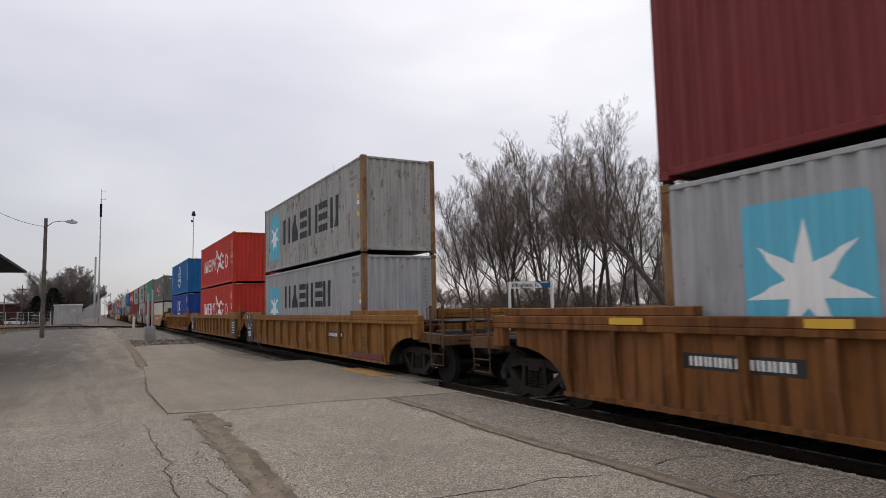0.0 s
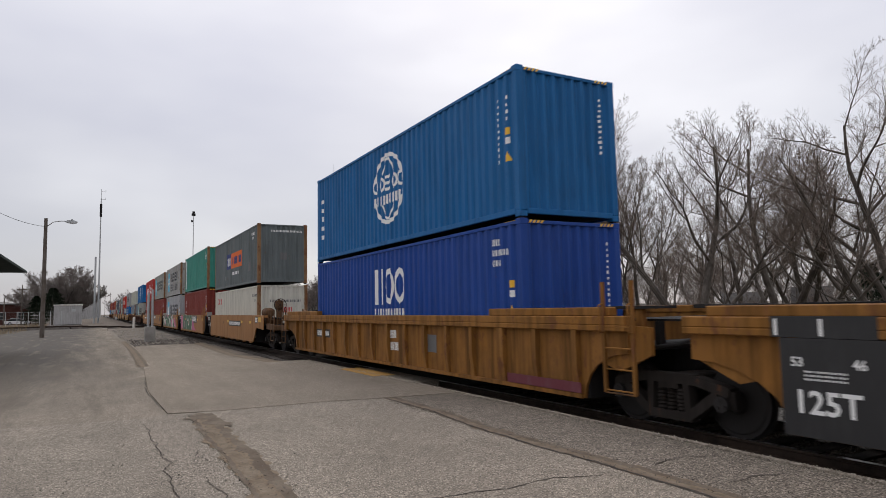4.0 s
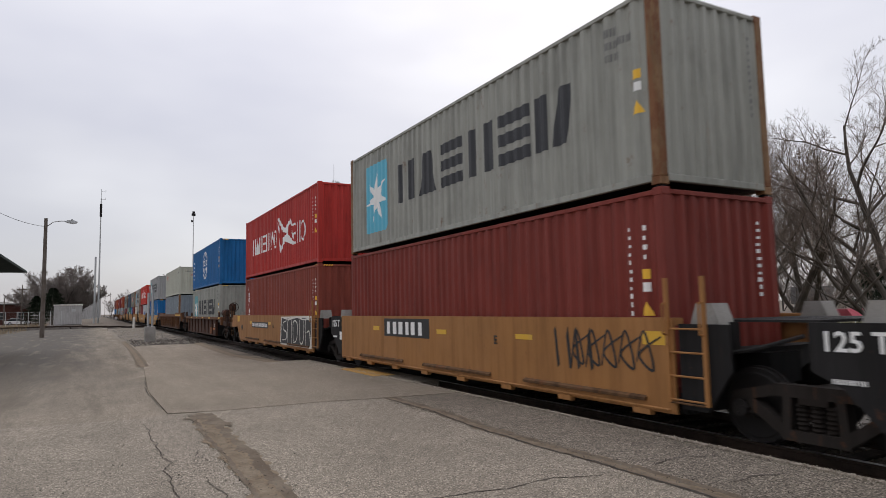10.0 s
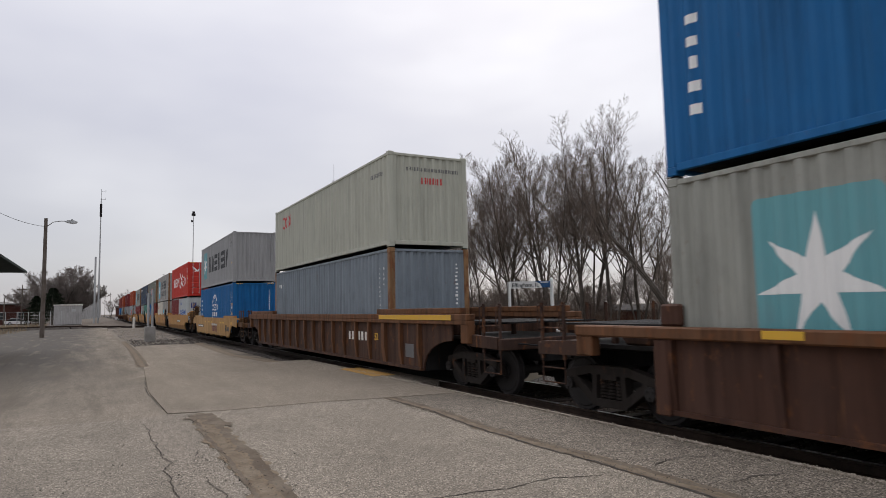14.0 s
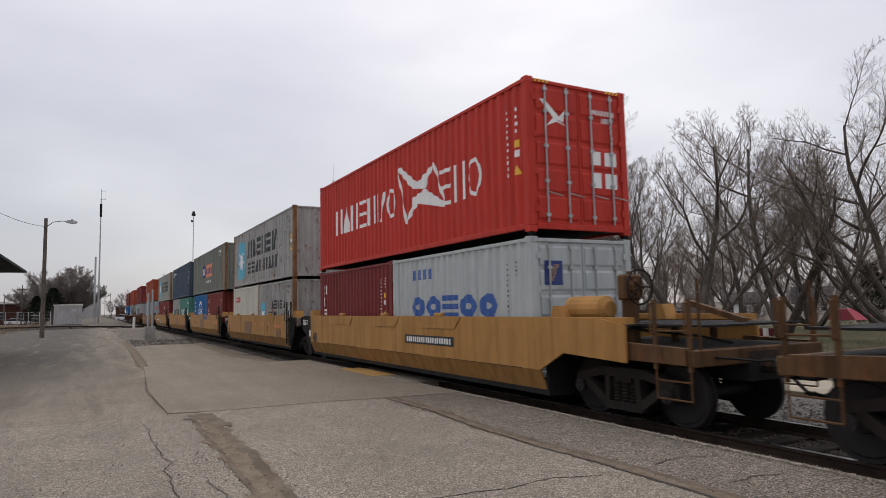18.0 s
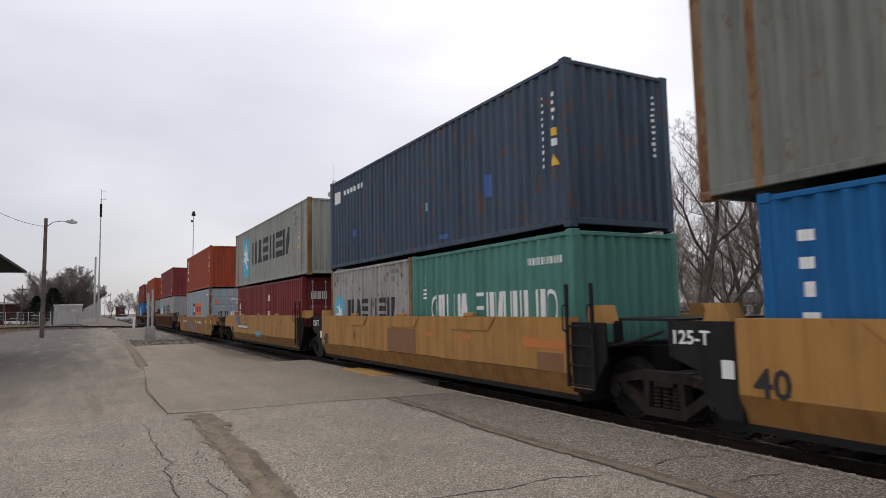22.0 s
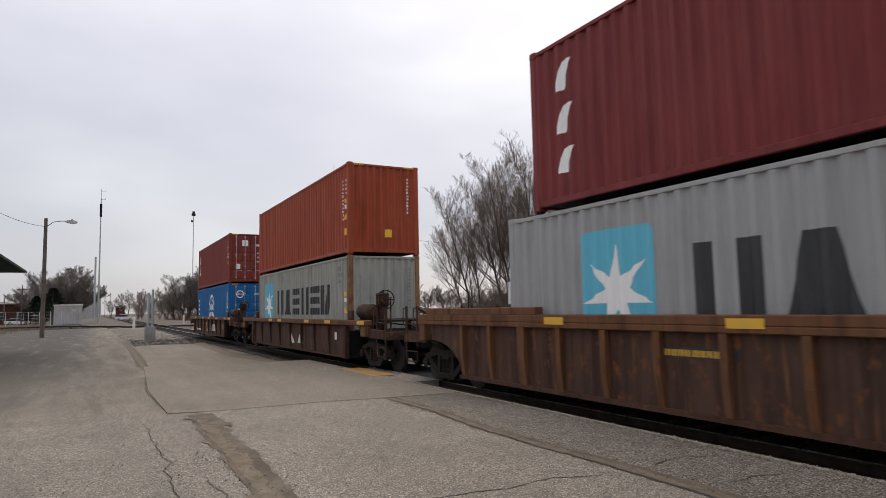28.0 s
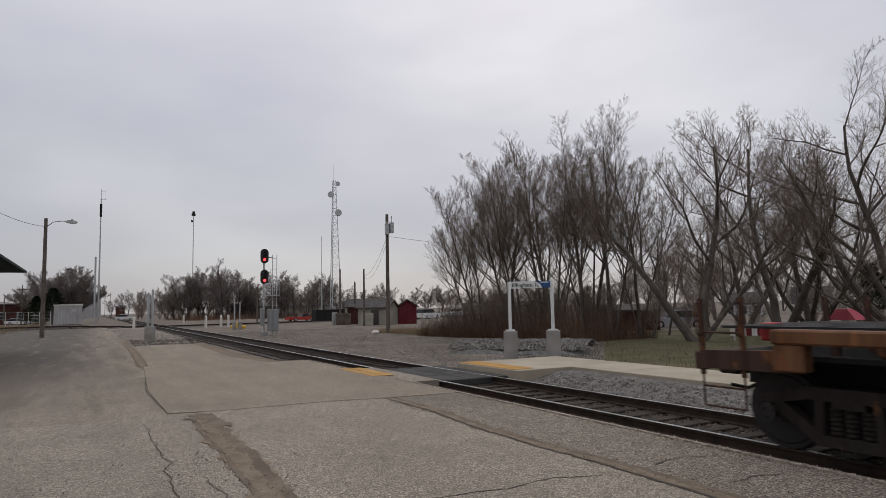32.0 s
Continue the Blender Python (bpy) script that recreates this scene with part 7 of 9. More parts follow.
def curve_points(pts, step):
    out = []
    for a, b in zip(pts, pts[1:]):
        a, b = Vector((*a, 0)), Vector((*b, 0))
        n = max(1, int((b - a).length / step))
        out += [a + (b - a) * i / n for i in range(n)]
    return out + [Vector((*pts[-1], 0))]


way2 = curve_points(CURVE, 2.0)
for p in way2:
    p.z = 0.42 * min(1, max(0, (5 - p.x) / 9))
bm = bmesh.new()
for a, b in zip(way2, way2[1:]):
    d = (b - a).normalized()
    nrm = Vector((-d.y, d.x, 0))
    c = [a + nrm * 1.9, a - nrm * 1.9, b - nrm * 1.9, b + nrm * 1.9]
    lo = [bm.verts.new((p.x, p.y, -0.32)) for p in [a + nrm * 2.5, a - nrm * 2.5, b - nrm * 2.5, b + nrm * 2.5]]
    hi = [bm.verts.new((p.x, p.y, -0.205 + p.z)) for p in c]
    bm.faces.new(hi)
    for i in (1, 3):
        j = (i + 1) % 4
        bm.faces.new((lo[i], lo[j], hi[j], hi[i]))
    bm.faces.new((lo[0], lo[1], hi[1], hi[0]))
    bm.faces.new((lo[2], lo[3], hi[3], hi[2]))
bed2 = solid("track_bed", bm, BALLAST, "dark ballast bed of the crossing track", "ballast", kind="structure")
for off in (-0.753, 0.753):
    bm = bmesh.new()
    for a, b in zip(way2, way2[1:]):
        d = (b - a).normalized()
        nrm = Vector((-d.y, d.x, 0)) * off
        m = Matrix.Translation(a + nrm) @ Matrix.Rotation(math.atan2(-d.x, d.y), 4, "Z")
        k = bmesh.new()
        box(k, -0.036, 0.036, -0.01, (b - a).length + 0.01, RAIL_Z - 0.16, RAIL_Z + 0.002)
        k.transform(m)
        tmp = bpy.data.meshes.new("t")
        k.to_mesh(tmp)
        k.free()
        bm.from_mesh(tmp)
        bpy.data.meshes.remove(tmp)
    solid("rail_crossing", bm, RAIL_SIDE, "rusty rail of the track that crosses", "rail", "rails", "structure")
bm = bmesh.new()
for p, q in zip(way2, way2[1:]):
    d = (q - p).normalized()
    for i in range(3):
        c = p + d * (0.33 + i * 0.66)
        k = bmesh.new()
        box(k, -1.3, 1.3, -0.11, 0.11, -0.36, -0.19)
        k.transform(Matrix.Translation(c) @ Matrix.Rotation(math.atan2(-d.x, d.y), 4, "Z"))
        tmp = bpy.data.meshes.new("t")
        k.to_mesh(tmp)
        k.free()
        bm.from_mesh(tmp)
        bpy.data.meshes.remove(tmp)
tagged(part("tie_row", bm, TIE, bed2), kind="stuff")

# ---------------------------------------------------------------- bare trees
# one row for each order of branching: how many side shoots, from where on, angle, length ratio, pull upwards, waver, segments
ASH = [(13, 0.34, 38, 0.43, 0.04, 0.04, 10), (9, 0.15, 40, 0.48, 0.08, 0.06, 7), (8, 0.12, 38, 0.50, 0.10, 0.08, 5), (4, 0.2, 34, 0.58, 0.09, 0.09, 3), (0, 0, 0, 0, 0.06, 0.10, 2)]
OAK = [(9, 0.30, 50, 0.60, 0.055, 0.09, 10), (9, 0.20, 46, 0.50, 0.06, 0.12, 8), (8, 0.12, 44, 0.48, 0.08, 0.13, 5), (5, 0.2, 38, 0.60, 0.08, 0.12, 3), (0, 0, 0, 0, 0.05, 0.12, 2)]
SHRUB = [(9, 0.12, 34, 0.50, 0.03, 0.09, 7), (6, 0.10, 38, 0.50, 0.06, 0.12, 5), (4, 0.15, 38, 0.55, 0.05, 0.12, 3), (0, 0, 0, 0, 0.05, 0.12, 2)]
ROUND = [(14, 0.08, 50, 0.62, 0.02, 0.06, 8), (12, 0.10, 42, 0.52, 0.06, 0.08, 6), (9, 0.10, 38, 0.52, 0.09, 0.08, 3), (5, 0.10, 30, 0.62, 0.10, 0.08, 2), (0, 0, 0, 0, 0.06, 0.1, 1)]
FAR = [(12, 0.18, 44, 0.50, 0.03, 0.07, 8), (9, 0.12, 42, 0.48, 0.09, 0.10, 5), (7, 0.12, 40, 0.50, 0.09, 0.11, 3), (4, 0.2, 36, 0.55, 0.08, 0.1, 2), (0, 0, 0, 0, 0.06, 0.1, 1)]


def shoot(out, r, p, d, length, rad, order, spec, tip, shade):
    """One stem and all that grows from it; out collects (chain, sides)."""
    count, start, angle, ratio, lift, waver, segs = spec[order]
    chain, way = [(p.copy(), rad)], [d.copy()]
    for i in range(segs):
        d = (d + Vector((r.gauss(0, waver), r.gauss(0, waver), r.gauss(0, waver * 0.7) + lift))).normalized()
        p = p + d * (length / segs)
        chain.append((p.copy(), max(tip, rad * (1 - 0.80 * (i + 1) / segs))))
        way.append(d.copy())
    out.append((chain, 8 if rad > 0.1 else 5 if rad > 0.03 else 3))
    turn = r.uniform(0, 6.28)
    for k in range(count):
        f = start + (1 - start) * (k + r.uniform(0.1, 0.9)) / count
        i = min(segs - 1, int(f * segs))
        g = f * segs - i
        q = chain[i][0].lerp(chain[i + 1][0], g)
        e = way[i + 1]
        turn += 2.4 + r.gauss(0, 0.4)
        u = e.orthogonal().normalized()
        w = e.cross(u)
        a = radians(angle * r.uniform(0.65, 1.3))
        side = u * math.cos(turn) + w * math.sin(turn)
        if order < 2 and side.z < -0.35:
            side.z *= -0.5
        c = (e * math.cos(a) + side.normalized() * math.sin(a)).normalized()
        if order > 0 and q.z < shade and r.random() < 0.6:
            continue
        here = chain[i][1] * (1 - g) + chain[i + 1][1] * g
        ln = length * ratio * (1.12 - 0.62 * f) * r.uniform(0.7, 1.25)
        shoot(out, r, q, c, ln, max(tip, min(here * 0.72, 0.0095 * ln ** 1.3 + 0.0022)), order + 1, spec, tip, shade)


def tubes_mesh(name, rows, material):
    verts, faces = [], []
    for pts, n in rows:
        prev = None
        ring0 = [(math.cos(2 * math.pi * j / n), math.sin(2 * math.pi * j / n)) for j in range(n)]
        for i, (p, rad) in enumerate(pts):
            d = (pts[min(i + 1, len(pts) - 1)][0] - pts[max(i - 1, 0)][0]).normalized()
            u = d.orthogonal().normalized()
            w = d.cross(u)
            k = len(verts)
            for a, b in ring0:
                q = p + (u * a + w * b) * rad
                verts.append((q.x, q.y, q.z))
            if i:
                for j in range(n):
                    faces.append((k - n + j, k - n + (j + 1) % n, k + (j + 1) % n, k + j))
    me = bpy.data.meshes.new(name)
    me.from_pydata(verts, [], faces)
    me.materials.append(material)
    return me


def tree(seed, label, at, height, stems, spec, group="bare trees", tip=0.0040, shade=0.0, bark=None, twig=None):
    """A leafless tree scaled to its height; stems: (turn and lean in degrees, length, radius)."""
    r = random.Random(seed)
    rows = []
    for turn, lean, length, rad in stems:
        a, e = radians(turn), radians(lean)
        d = Vector((math.cos(a) * math.sin(e), math.sin(a) * math.sin(e), math.cos(e)))
        shoot(rows, r, Vector((math.cos(a), math.sin(a), 0)) * 0.6 * rad * (len(stems) > 1) + Vector((0, 0, -0.2)), d, length, rad, 0, spec, tip, shade)
    k = height / max(p.z for chain, _ in rows for p, _ in chain)
    rows = [([(p * k, rad) for p, rad in chain], n) for chain, n in rows]
    t = thing("tree", label, "tree", group, at=at)
    stout = [row for row in rows if row[0][0][1] > 0.035]
    thin = [row for row in rows if row[0][0][1] <= 0.035]
    link("trunk", tubes_mesh("trunk", stout, bark or BARK), t)
    tagged(link("crown", tubes_mesh("crown", thin, twig or TWIG), t), kind="stuff")
    return t


def spread_copy(src, x, y, s, turn):
    c = copy_thing(src, pose(x, y, GROUND_Z, 0, 0, turn))
    c.scale = (s, s, s)
    return c


rng = random.Random(77)
ASH_L = "tall leafless tree with ascending limbs and many fine twigs"
ash_a = tree(11, ASH_L, (24.4, 28.2, GROUND_Z), 13.3, [(40, 3, 11, 0.14), (210, 14, 9.5, 0.09)], ASH, shade=5.0)
ash_b = tree(12, ASH_L, (24.0, 30.2, GROUND_Z), 13.2, [(120, 5, 11, 0.12), (250, 16, 9.5, 0.085), (10, 18, 8.5, 0.07)], ASH, shade=5.0)
ash_c = tree(15, "slender leafless tree leaning out of the thicket", (22.3, 35.8, GROUND_Z), 10.2, [(165, 16, 9.5, 0.10), (60, 8, 9, 0.08)], ASH, "thicket", shade=3.0)
oak = tree(13, "leafless tree with thick dark forking trunks and spreading limbs", (26.9, 22.5, GROUND_Z), 12.4,
           [(150, 27, 8.0, 0.24), (-35, 4, 10.0, 0.24), (-50, 38, 7.5, 0.14)], OAK, shade=3.0)
broad = tree(14, "broad leafless tree with arching dark limbs", (32.2, 15.0, GROUND_Z), 13.7,
             [(145, 46, 9.5, 0.22), (120, 20, 10.5, 0.26), (60, 30, 9.0, 0.20), (250, 30, 9.0, 0.20), (170, 62, 8.0, 0.15)], OAK, shade=3.0)
bush = tree(22, "leafless bush of fine brown stems", (22.5, 34.0, GROUND_Z), 4.4, [(40 * i, 8 + 5 * (i % 4), 3.4 - 0.2 * (i % 3), 0.028) for i in range(9)], SHRUB, "thicket", tip=0.004)
small = tree(23, "small bare tree at the lawn's edge", (27.0, 25.6, GROUND_Z), 5.6, [(40, 6, 4.4, 0.07)], SHRUB, "thicket")
for src, rows in ((ash_a, [(25.4, 27.0, 1.0, 70), (23.3, 33.8, 0.92, 260)]),
                  (ash_b, [(25.8, 29.0, 1.04, 150), (24.6, 31.8, 1.0, 330), (26.9, 26.4, 0.92, 80)]),
                  (ash_c, [(23.9, 33.4, 1.16, 20), (24.6, 35.6, 1.08, 10), (22.9, 38.0, 0.78, 340)]),
                  (oak, [(33.9, 22.6, 1.10, 110), (44.5, 32.7, 1.0, 200)]),
                  (broad, [(43.0, 26.5, 0.9, 75)]),
                  (small, [(36.0, 29.0, 0.9, 100), (41.5, 22.0, 1.0, 220), (30.4, 27.6, 1.2, 10)]),
                  (bush, [(23.5, 32.0, 0.9, 60), (21.7, 36.4, 0.8, 210), (25.0, 28.6, 0.8, 20), (26.6, 31.0, 0.9, 100), (45, 37, 0.8, 140), (58, 33, 1.0, 10), (22.6, 33.4, 0.75, 15), (24.4, 31.2, 0.8, 170), (23.9, 29.9, 0.7, 250),
                          (25.8, 28.0, 0.7, 80), (21.2, 37.6, 0.7, 310), (26.2, 32.4, 0.9, 40), (27.4, 29.5, 0.8, 200), (23.2, 36.4, 0.8, 120), (34.5, 32.5, 0.8, 60), (38.5, 33.0, 0.7, 150), (40.5, 29.0, 0.7, 220), (49, 30, 0.8, 20), (23.0, 34.8, 1.0, 90), (24.8, 33.6, 1.0, 290)])):
    for row in rows:
        spread_copy(src, *row)
for x, y, s in ((62, 52, 1.0), (58, 46, 0.9), (70, 64, 1.1), (92, 42, 1.2), (46, 60, 1.0)):
    spread_copy((oak, ash_b)[int(x) % 2], x, y, s, rng.uniform(0, 360))

# far tree line, bushes
BARK_FAR = rough_mat("far_bark", (0.075, 0.066, 0.060), (0.12, 0.108, 0.098), 0.8, 0.95, 0.3)
TWIG_FAR = rough_mat("far_twig", (0.16, 0.135, 0.122), (0.23, 0.20, 0.182), 0.5, 0.95, 0.1)
tree(31, "large rounded leafless tree with dense fine twigs", (-6.6, 176.8, GROUND_Z), 14.0, [(50 * i, (6, 30, 48, 38, 58)[i % 5], 8.5 - 0.9 * (i % 3), 0.16) for i in range(8)], ROUND, "far trees", 0.014, bark=BARK_FAR, twig=TWIG_FAR)
FAR_L = "distant leafless tree beyond the yard"
fart = [tree(32, FAR_L, (22.5, 190, GROUND_Z), 15.0, [(0, 5, 12, 0.26), (140, 20, 11, 0.2)], FAR, "far trees", 0.015, bark=BARK_FAR, twig=TWIG_FAR),
        tree(33, FAR_L, (30.0, 178, GROUND_Z), 16.0, [(0, 4, 13, 0.28), (250, 24, 10, 0.2), (80, 30, 9, 0.16)], FAR, "far trees", 0.015, bark=BARK_FAR, twig=TWIG_FAR),
        tree(34, FAR_L, (36.0, 184, GROUND_Z), 14.0, [(30, 8, 12, 0.24)], FAR, "far trees", 0.015, bark=BARK_FAR, twig=TWIG_FAR)]
for i in range(36):
    f = i / 35
    px = 19.5 + 36 * f + rng.uniform(-1, 1)
    py = 206 - 48 * f + rng.uniform(-12, 12)
    s = rng.uniform(0.72, 1.0) * (0.72 if px < 21.5 else 1.0) * (0.78 if f > 0.75 else 1)
    spread_copy(fart[i % 3], px, py, s, rng.uniform(0, 360))
for i in range(60):
    f = i / 59
    px = 52 + 173 * f + rng.uniform(-3, 3)
    py = 236 - 20 * f + rng.uniform(-15, 15)
    spread_copy(fart[i % 3], px, py, rng.uniform(0.5, 0.8), rng.uniform(0, 360))
for px, py, s in ((14, 330, 0.9), (18, 320, 0.9), (22, 310, 0.9), (9, 420, 0.8), (-20, 330, 0.7), (-12, 360, 0.6), (30, 300, 0.8), (-30, 350, 0.7)):
    spread_copy(fart[0], px, py, s, rng.uniform(0, 360))
for i in range(22):
    a = radians(43 + i * 1.05 + rng.uniform(-0.3, 0.3))
    d = rng.uniform(105, 150)
    spread_copy(fart[i % 3], d * math.sin(a), d * math.cos(a), rng.uniform(0.5, 0.75), rng.uniform(0, 360))
for i in range(26):
    px = 13 + 50 * i / 25 + rng.uniform(-1, 1)
    spread_copy(bush, px, 232 - 40 * i / 25 + rng.uniform(-6, 6), rng.uniform(1.3, 2.0), rng.uniform(0, 360))
UNDER = rough_mat("undergrowth", (0.105, 0.062, 0.043), (0.185, 0.120, 0.082), 1.5, 0.95, 0.3)


def brush(name, count, region, height, material, label, seed, width=0.012):
    """Dry grass, weeds and stems: thin upright blades in one mesh."""
    r = random.Random(seed)
    verts, faces = [], []
    for _ in range(count):
        x, y = region(r)
        h = height * (0.25 + 1.1 * r.random() ** 2.2)
        a = r.uniform(0, 6.28)
        lx, ly = r.gauss(0, 0.3) * h, r.gauss(0, 0.3) * h
        w = width * r.uniform(0.6, 1.4)
        dx, dy = math.cos(a) * w, math.sin(a) * w
        k = len(verts)
        verts += [(x - dx, y - dy, GROUND_Z - 0.02), (x + dx, y + dy, GROUND_Z - 0.02), (x - dy, y + dx, GROUND_Z - 0.02), (x + lx, y + ly, GROUND_Z + h)]
        faces += [(k, k + 1, k + 3), (k + 1, k + 2, k + 3), (k + 2, k, k + 3)]
    me = bpy.data.meshes.new(name)
    me.from_pydata(verts, [], faces)
    me.materials.append(material)
    return tagged(new(name, me), label, "undergrowth", kind="stuff")


brush("undergrowth", 12000, lambda r: (20.3 + 0.16 * (40 - (y_ := r.uniform(26, 41))) + 5.5 * r.random() ** 1.3, y_), 1.55, UNDER, "brown tangle of dry stems under the trees", 4)
brush("undergrowth", 3500, lambda r: (r.uniform(19, 55), 206 - (r.random() * 46)), 1.6, UNDER, "brown scrub along the far line", 5, 0.05)
DRY = rough_mat("dry_grass", (0.20, 0.15, 0.085), (0.30, 0.23, 0.14), 1.0, 0.95, 0.2)
brush("dry_grass", 4500, lambda r: (r.uniform(20.5, 24.5), r.uniform(38, 50)), 0.5, DRY, "tufts of straw-coloured dry grass", 6)
brush("dry_grass", 5000, lambda r: (r.uniform(-14, -6.5), r.uniform(70, 125)), 0.7, DRY, "tufts of straw-coloured dry grass", 7, 0.03)
LAWN = rough_mat("winter_lawn", (0.060, 0.058, 0.028), (0.115, 0.10, 0.055), 0.8, 0.95, 0.5, 0.02, 20)
bm = bmesh.new()
prism(bm, [(14.3, -30), (70, -30), (70, 34), (30, 32), (22, 24), (16, 17.5), (14.3, 14)], "z", GROUND_Z - 0.02, GROUND_Z + 0.03)
solid("lawn", bm, LAWN, "dull green-brown winter lawn beyond the platform", "lawn", kind="structure")
brush("lawn_grass", 14000, lambda r: (15 + 25 * r.random() ** 1.5, r.uniform(4, 26)), 0.12, LAWN, "short winter grass", 9, 0.012)

# heap of ballast stone behind the far platform
bm = bmesh.new()
bmesh.ops.create_grid(bm, x_segments=40, y_segments=12, size=1)
ridge_a, ridge_b = Vector((14.6, 25.4)), Vector((18.2, 20.6))
for v in bm.verts:
    u, w = (v.co.x + 1) / 2, v.co.y
    c = ridge_a.lerp(ridge_b, u)
    d = (ridge_b - ridge_a).normalized()
    nrm = Vector((d.y, -d.x))
    q = c + nrm * w * 1.6
    h = (1 - w * w) * 0.62 * min(1, 6 * u, 6 * (1 - u)) * (0.8 + 0.5 * noise.noise(Vector((q.x * 0.7, q.y * 0.7, 0))))
    v.co = (q.x, q.y, GROUND_Z - 0.02 + max(0, h) + 0.03 * noise.noise(Vector((q.x * 4, q.y * 4, 3))))
# core colour is darkened to stand in for shade in the gaps between stones
solid("stone_heap", bm, rough_mat("heap_core_gap_shade", (0.085, 0.082, 0.078), (0.20, 0.195, 0.185), 6.0, 0.95, 0.6, 0.02, 30), "low heap of grey ballast stone", "gravel", kind="stuff")


def heap_region(r):
    c = ridge_a.lerp(ridge_b, r.random())
    d = (ridge_b - ridge_a).normalized()
    q = c + Vector((d.y, -d.x)) * r.uniform(-1, 1) * 1.3
    return q.x, q.y


def heap_z(x, y):
    q = Vector((x, y)) - ridge_a
    d = (ridge_b - ridge_a).normalized()
    w = q.dot(Vector((d.y, -d.x))) / 1.6
    return GROUND_Z + max(0, (1 - w * w)) * 0.52


scatter("heap_stones", 7000, heap_region, 0.055, STONES, "loose grey stones on the heap", 12, heap_z)
scatter("yard_gravel", 22000, lambda r: (10.4 + 14 * r.random(), 15.5 + 50 * r.random() ** 1.5), 0.035, STONES, "scattered grey gravel over the yard", 13, lambda x, y: GROUND_Z + 0.002)

# ---------------------------------------------------------------- poles, masts, signals and small things by the track
def pole_thing(name, label, category, x, y, h, r0, r1, material, z0=GROUND_Z, group=""):
    t = thing(name, label, category, group, at=(x, y, z0))
    bm = bmesh.new()
    tube(bm, (0, 0, -0.1), (0, 0, h - z0), r0, r1, n=12)
    part("pole", bm, material, t)
    return t


lamp = pole_thing("street_lamp", "street lamp on a weathered wooden pole", "street lamp", -3.4, 58.0, 9.2, 0.17, 0.12, WOOD_POLE, -0.01)
bm = bmesh.new()
pipe(bm, [(0.1, 0, 8.6), (0.5, 0, 8.95), (1.0, 0, 9.05), (1.4, 0, 9.05)], 0.035)
part("arm", bm, GALV, lamp, "curved steel lamp arm")
bm = bmesh.new()
prism(bm, [(1.3, 9.0), (1.45, 8.92), (1.85, 8.86), (2.1, 8.93), (2.15, 9.02), (1.9, 9.12), (1.45, 9.12)], "y", -0.17, 0.17)
part("lamp_head", bm, GALV, lamp, "grey cobra-head luminaire")
bm = bmesh.new()
tube(bm, (1.75, 0, 9.12), (1.75, 0, 9.22), 0.05, n=8)
part("photocell", bm, STEEL_DARK, lamp)


def wire(name, a, b, sag, r, label):
    """A cable that sags between two points."""
    a, b = Vector(a), Vector(b)
    bm = bmesh.new()
    pts = [a.lerp(b, i / 16) - Vector((0, 0, sag * 4 * (i / 16) * (1 - i / 16))) for i in range(17)]
    pipe(bm, pts, r, 5)
    return solid(name, bm, STEEL_DARK, label, "cable", "overhead cables")


wire("cable", (-3.4, 58.0, 8.55), (-9.5, 48.5, 11.6), 0.9, 0.016, "dark overhead cable to the lamp pole")

mast = pole_thing("radio_mast", "tall thin steel radio mast with aerials on top", "mast", 1.0, 167.0, 28.6, 0.22, 0.10, GALV)
bm = bmesh.new()
pipe(bm, [(0, 0, 26.5), (0, 0, 31.0)], 0.05)
pipe(bm, [(0, 0, 30.4), (0.9, 0, 30.4), (0.9, 0, 30.9)], 0.04)
pipe(bm, [(0, 0, 28.6), (0.9, 0, 28.6), (0.9, 0, 29.1)], 0.04)
part("aerial", bm, GALV, mast)
bm = boxes((-0.25, 0.25, -0.25, 0.25, 24.5, 27.5), bevel=0.08)
part("antenna_panel", bm, STEEL_DARK, mast, "dark antenna panel")
mast2 = pole_thing("pole", "plain grey steel pole beside the mast", "pole", 0.2, 164.0, 14.6, 0.22, 0.20, GALV)
mast3 = pole_thing("radio_mast", "distant slender mast with a lamp cluster", "mast", 37.7, 297.0, 44.5, 0.22, 0.14, GALV)
part("lamp_cluster", boxes((-0.8, 0.8, -0.3, 0.3, 44.2, 45.3), (-0.5, 0.5, -0.3, 0.3, 45.3, 46.2), bevel=0.1), STEEL_DARK, mast3)
part("small_box", boxes((-1.0, -0.2, -0.2, 0.2, 41.4, 42.3), bevel=0.05), STEEL_DARK, mast3)

# lattice tower
tower = thing("lattice_tower", "steel lattice radio tower with round dishes", "tower", at=(37.4, 108.8, GROUND_Z))
legs = []
H_T = 25.0
for k in range(3):
    a = radians(90 + 120 * k)
    bm = bmesh.new()
    tube(bm, (1.25 * math.cos(a), 1.25 * math.sin(a), 0), (0.33 * math.cos(a), 0.33 * math.sin(a), H_T), 0.07, 0.045, n=6)
    part("leg", bm, GALV, tower)


def leg_at(k, z):
    a = radians(90 + 120 * (k % 3))
    f = 1.25 + (0.33 - 1.25) * z / H_T
    return (f * math.cos(a), f * math.sin(a), z)


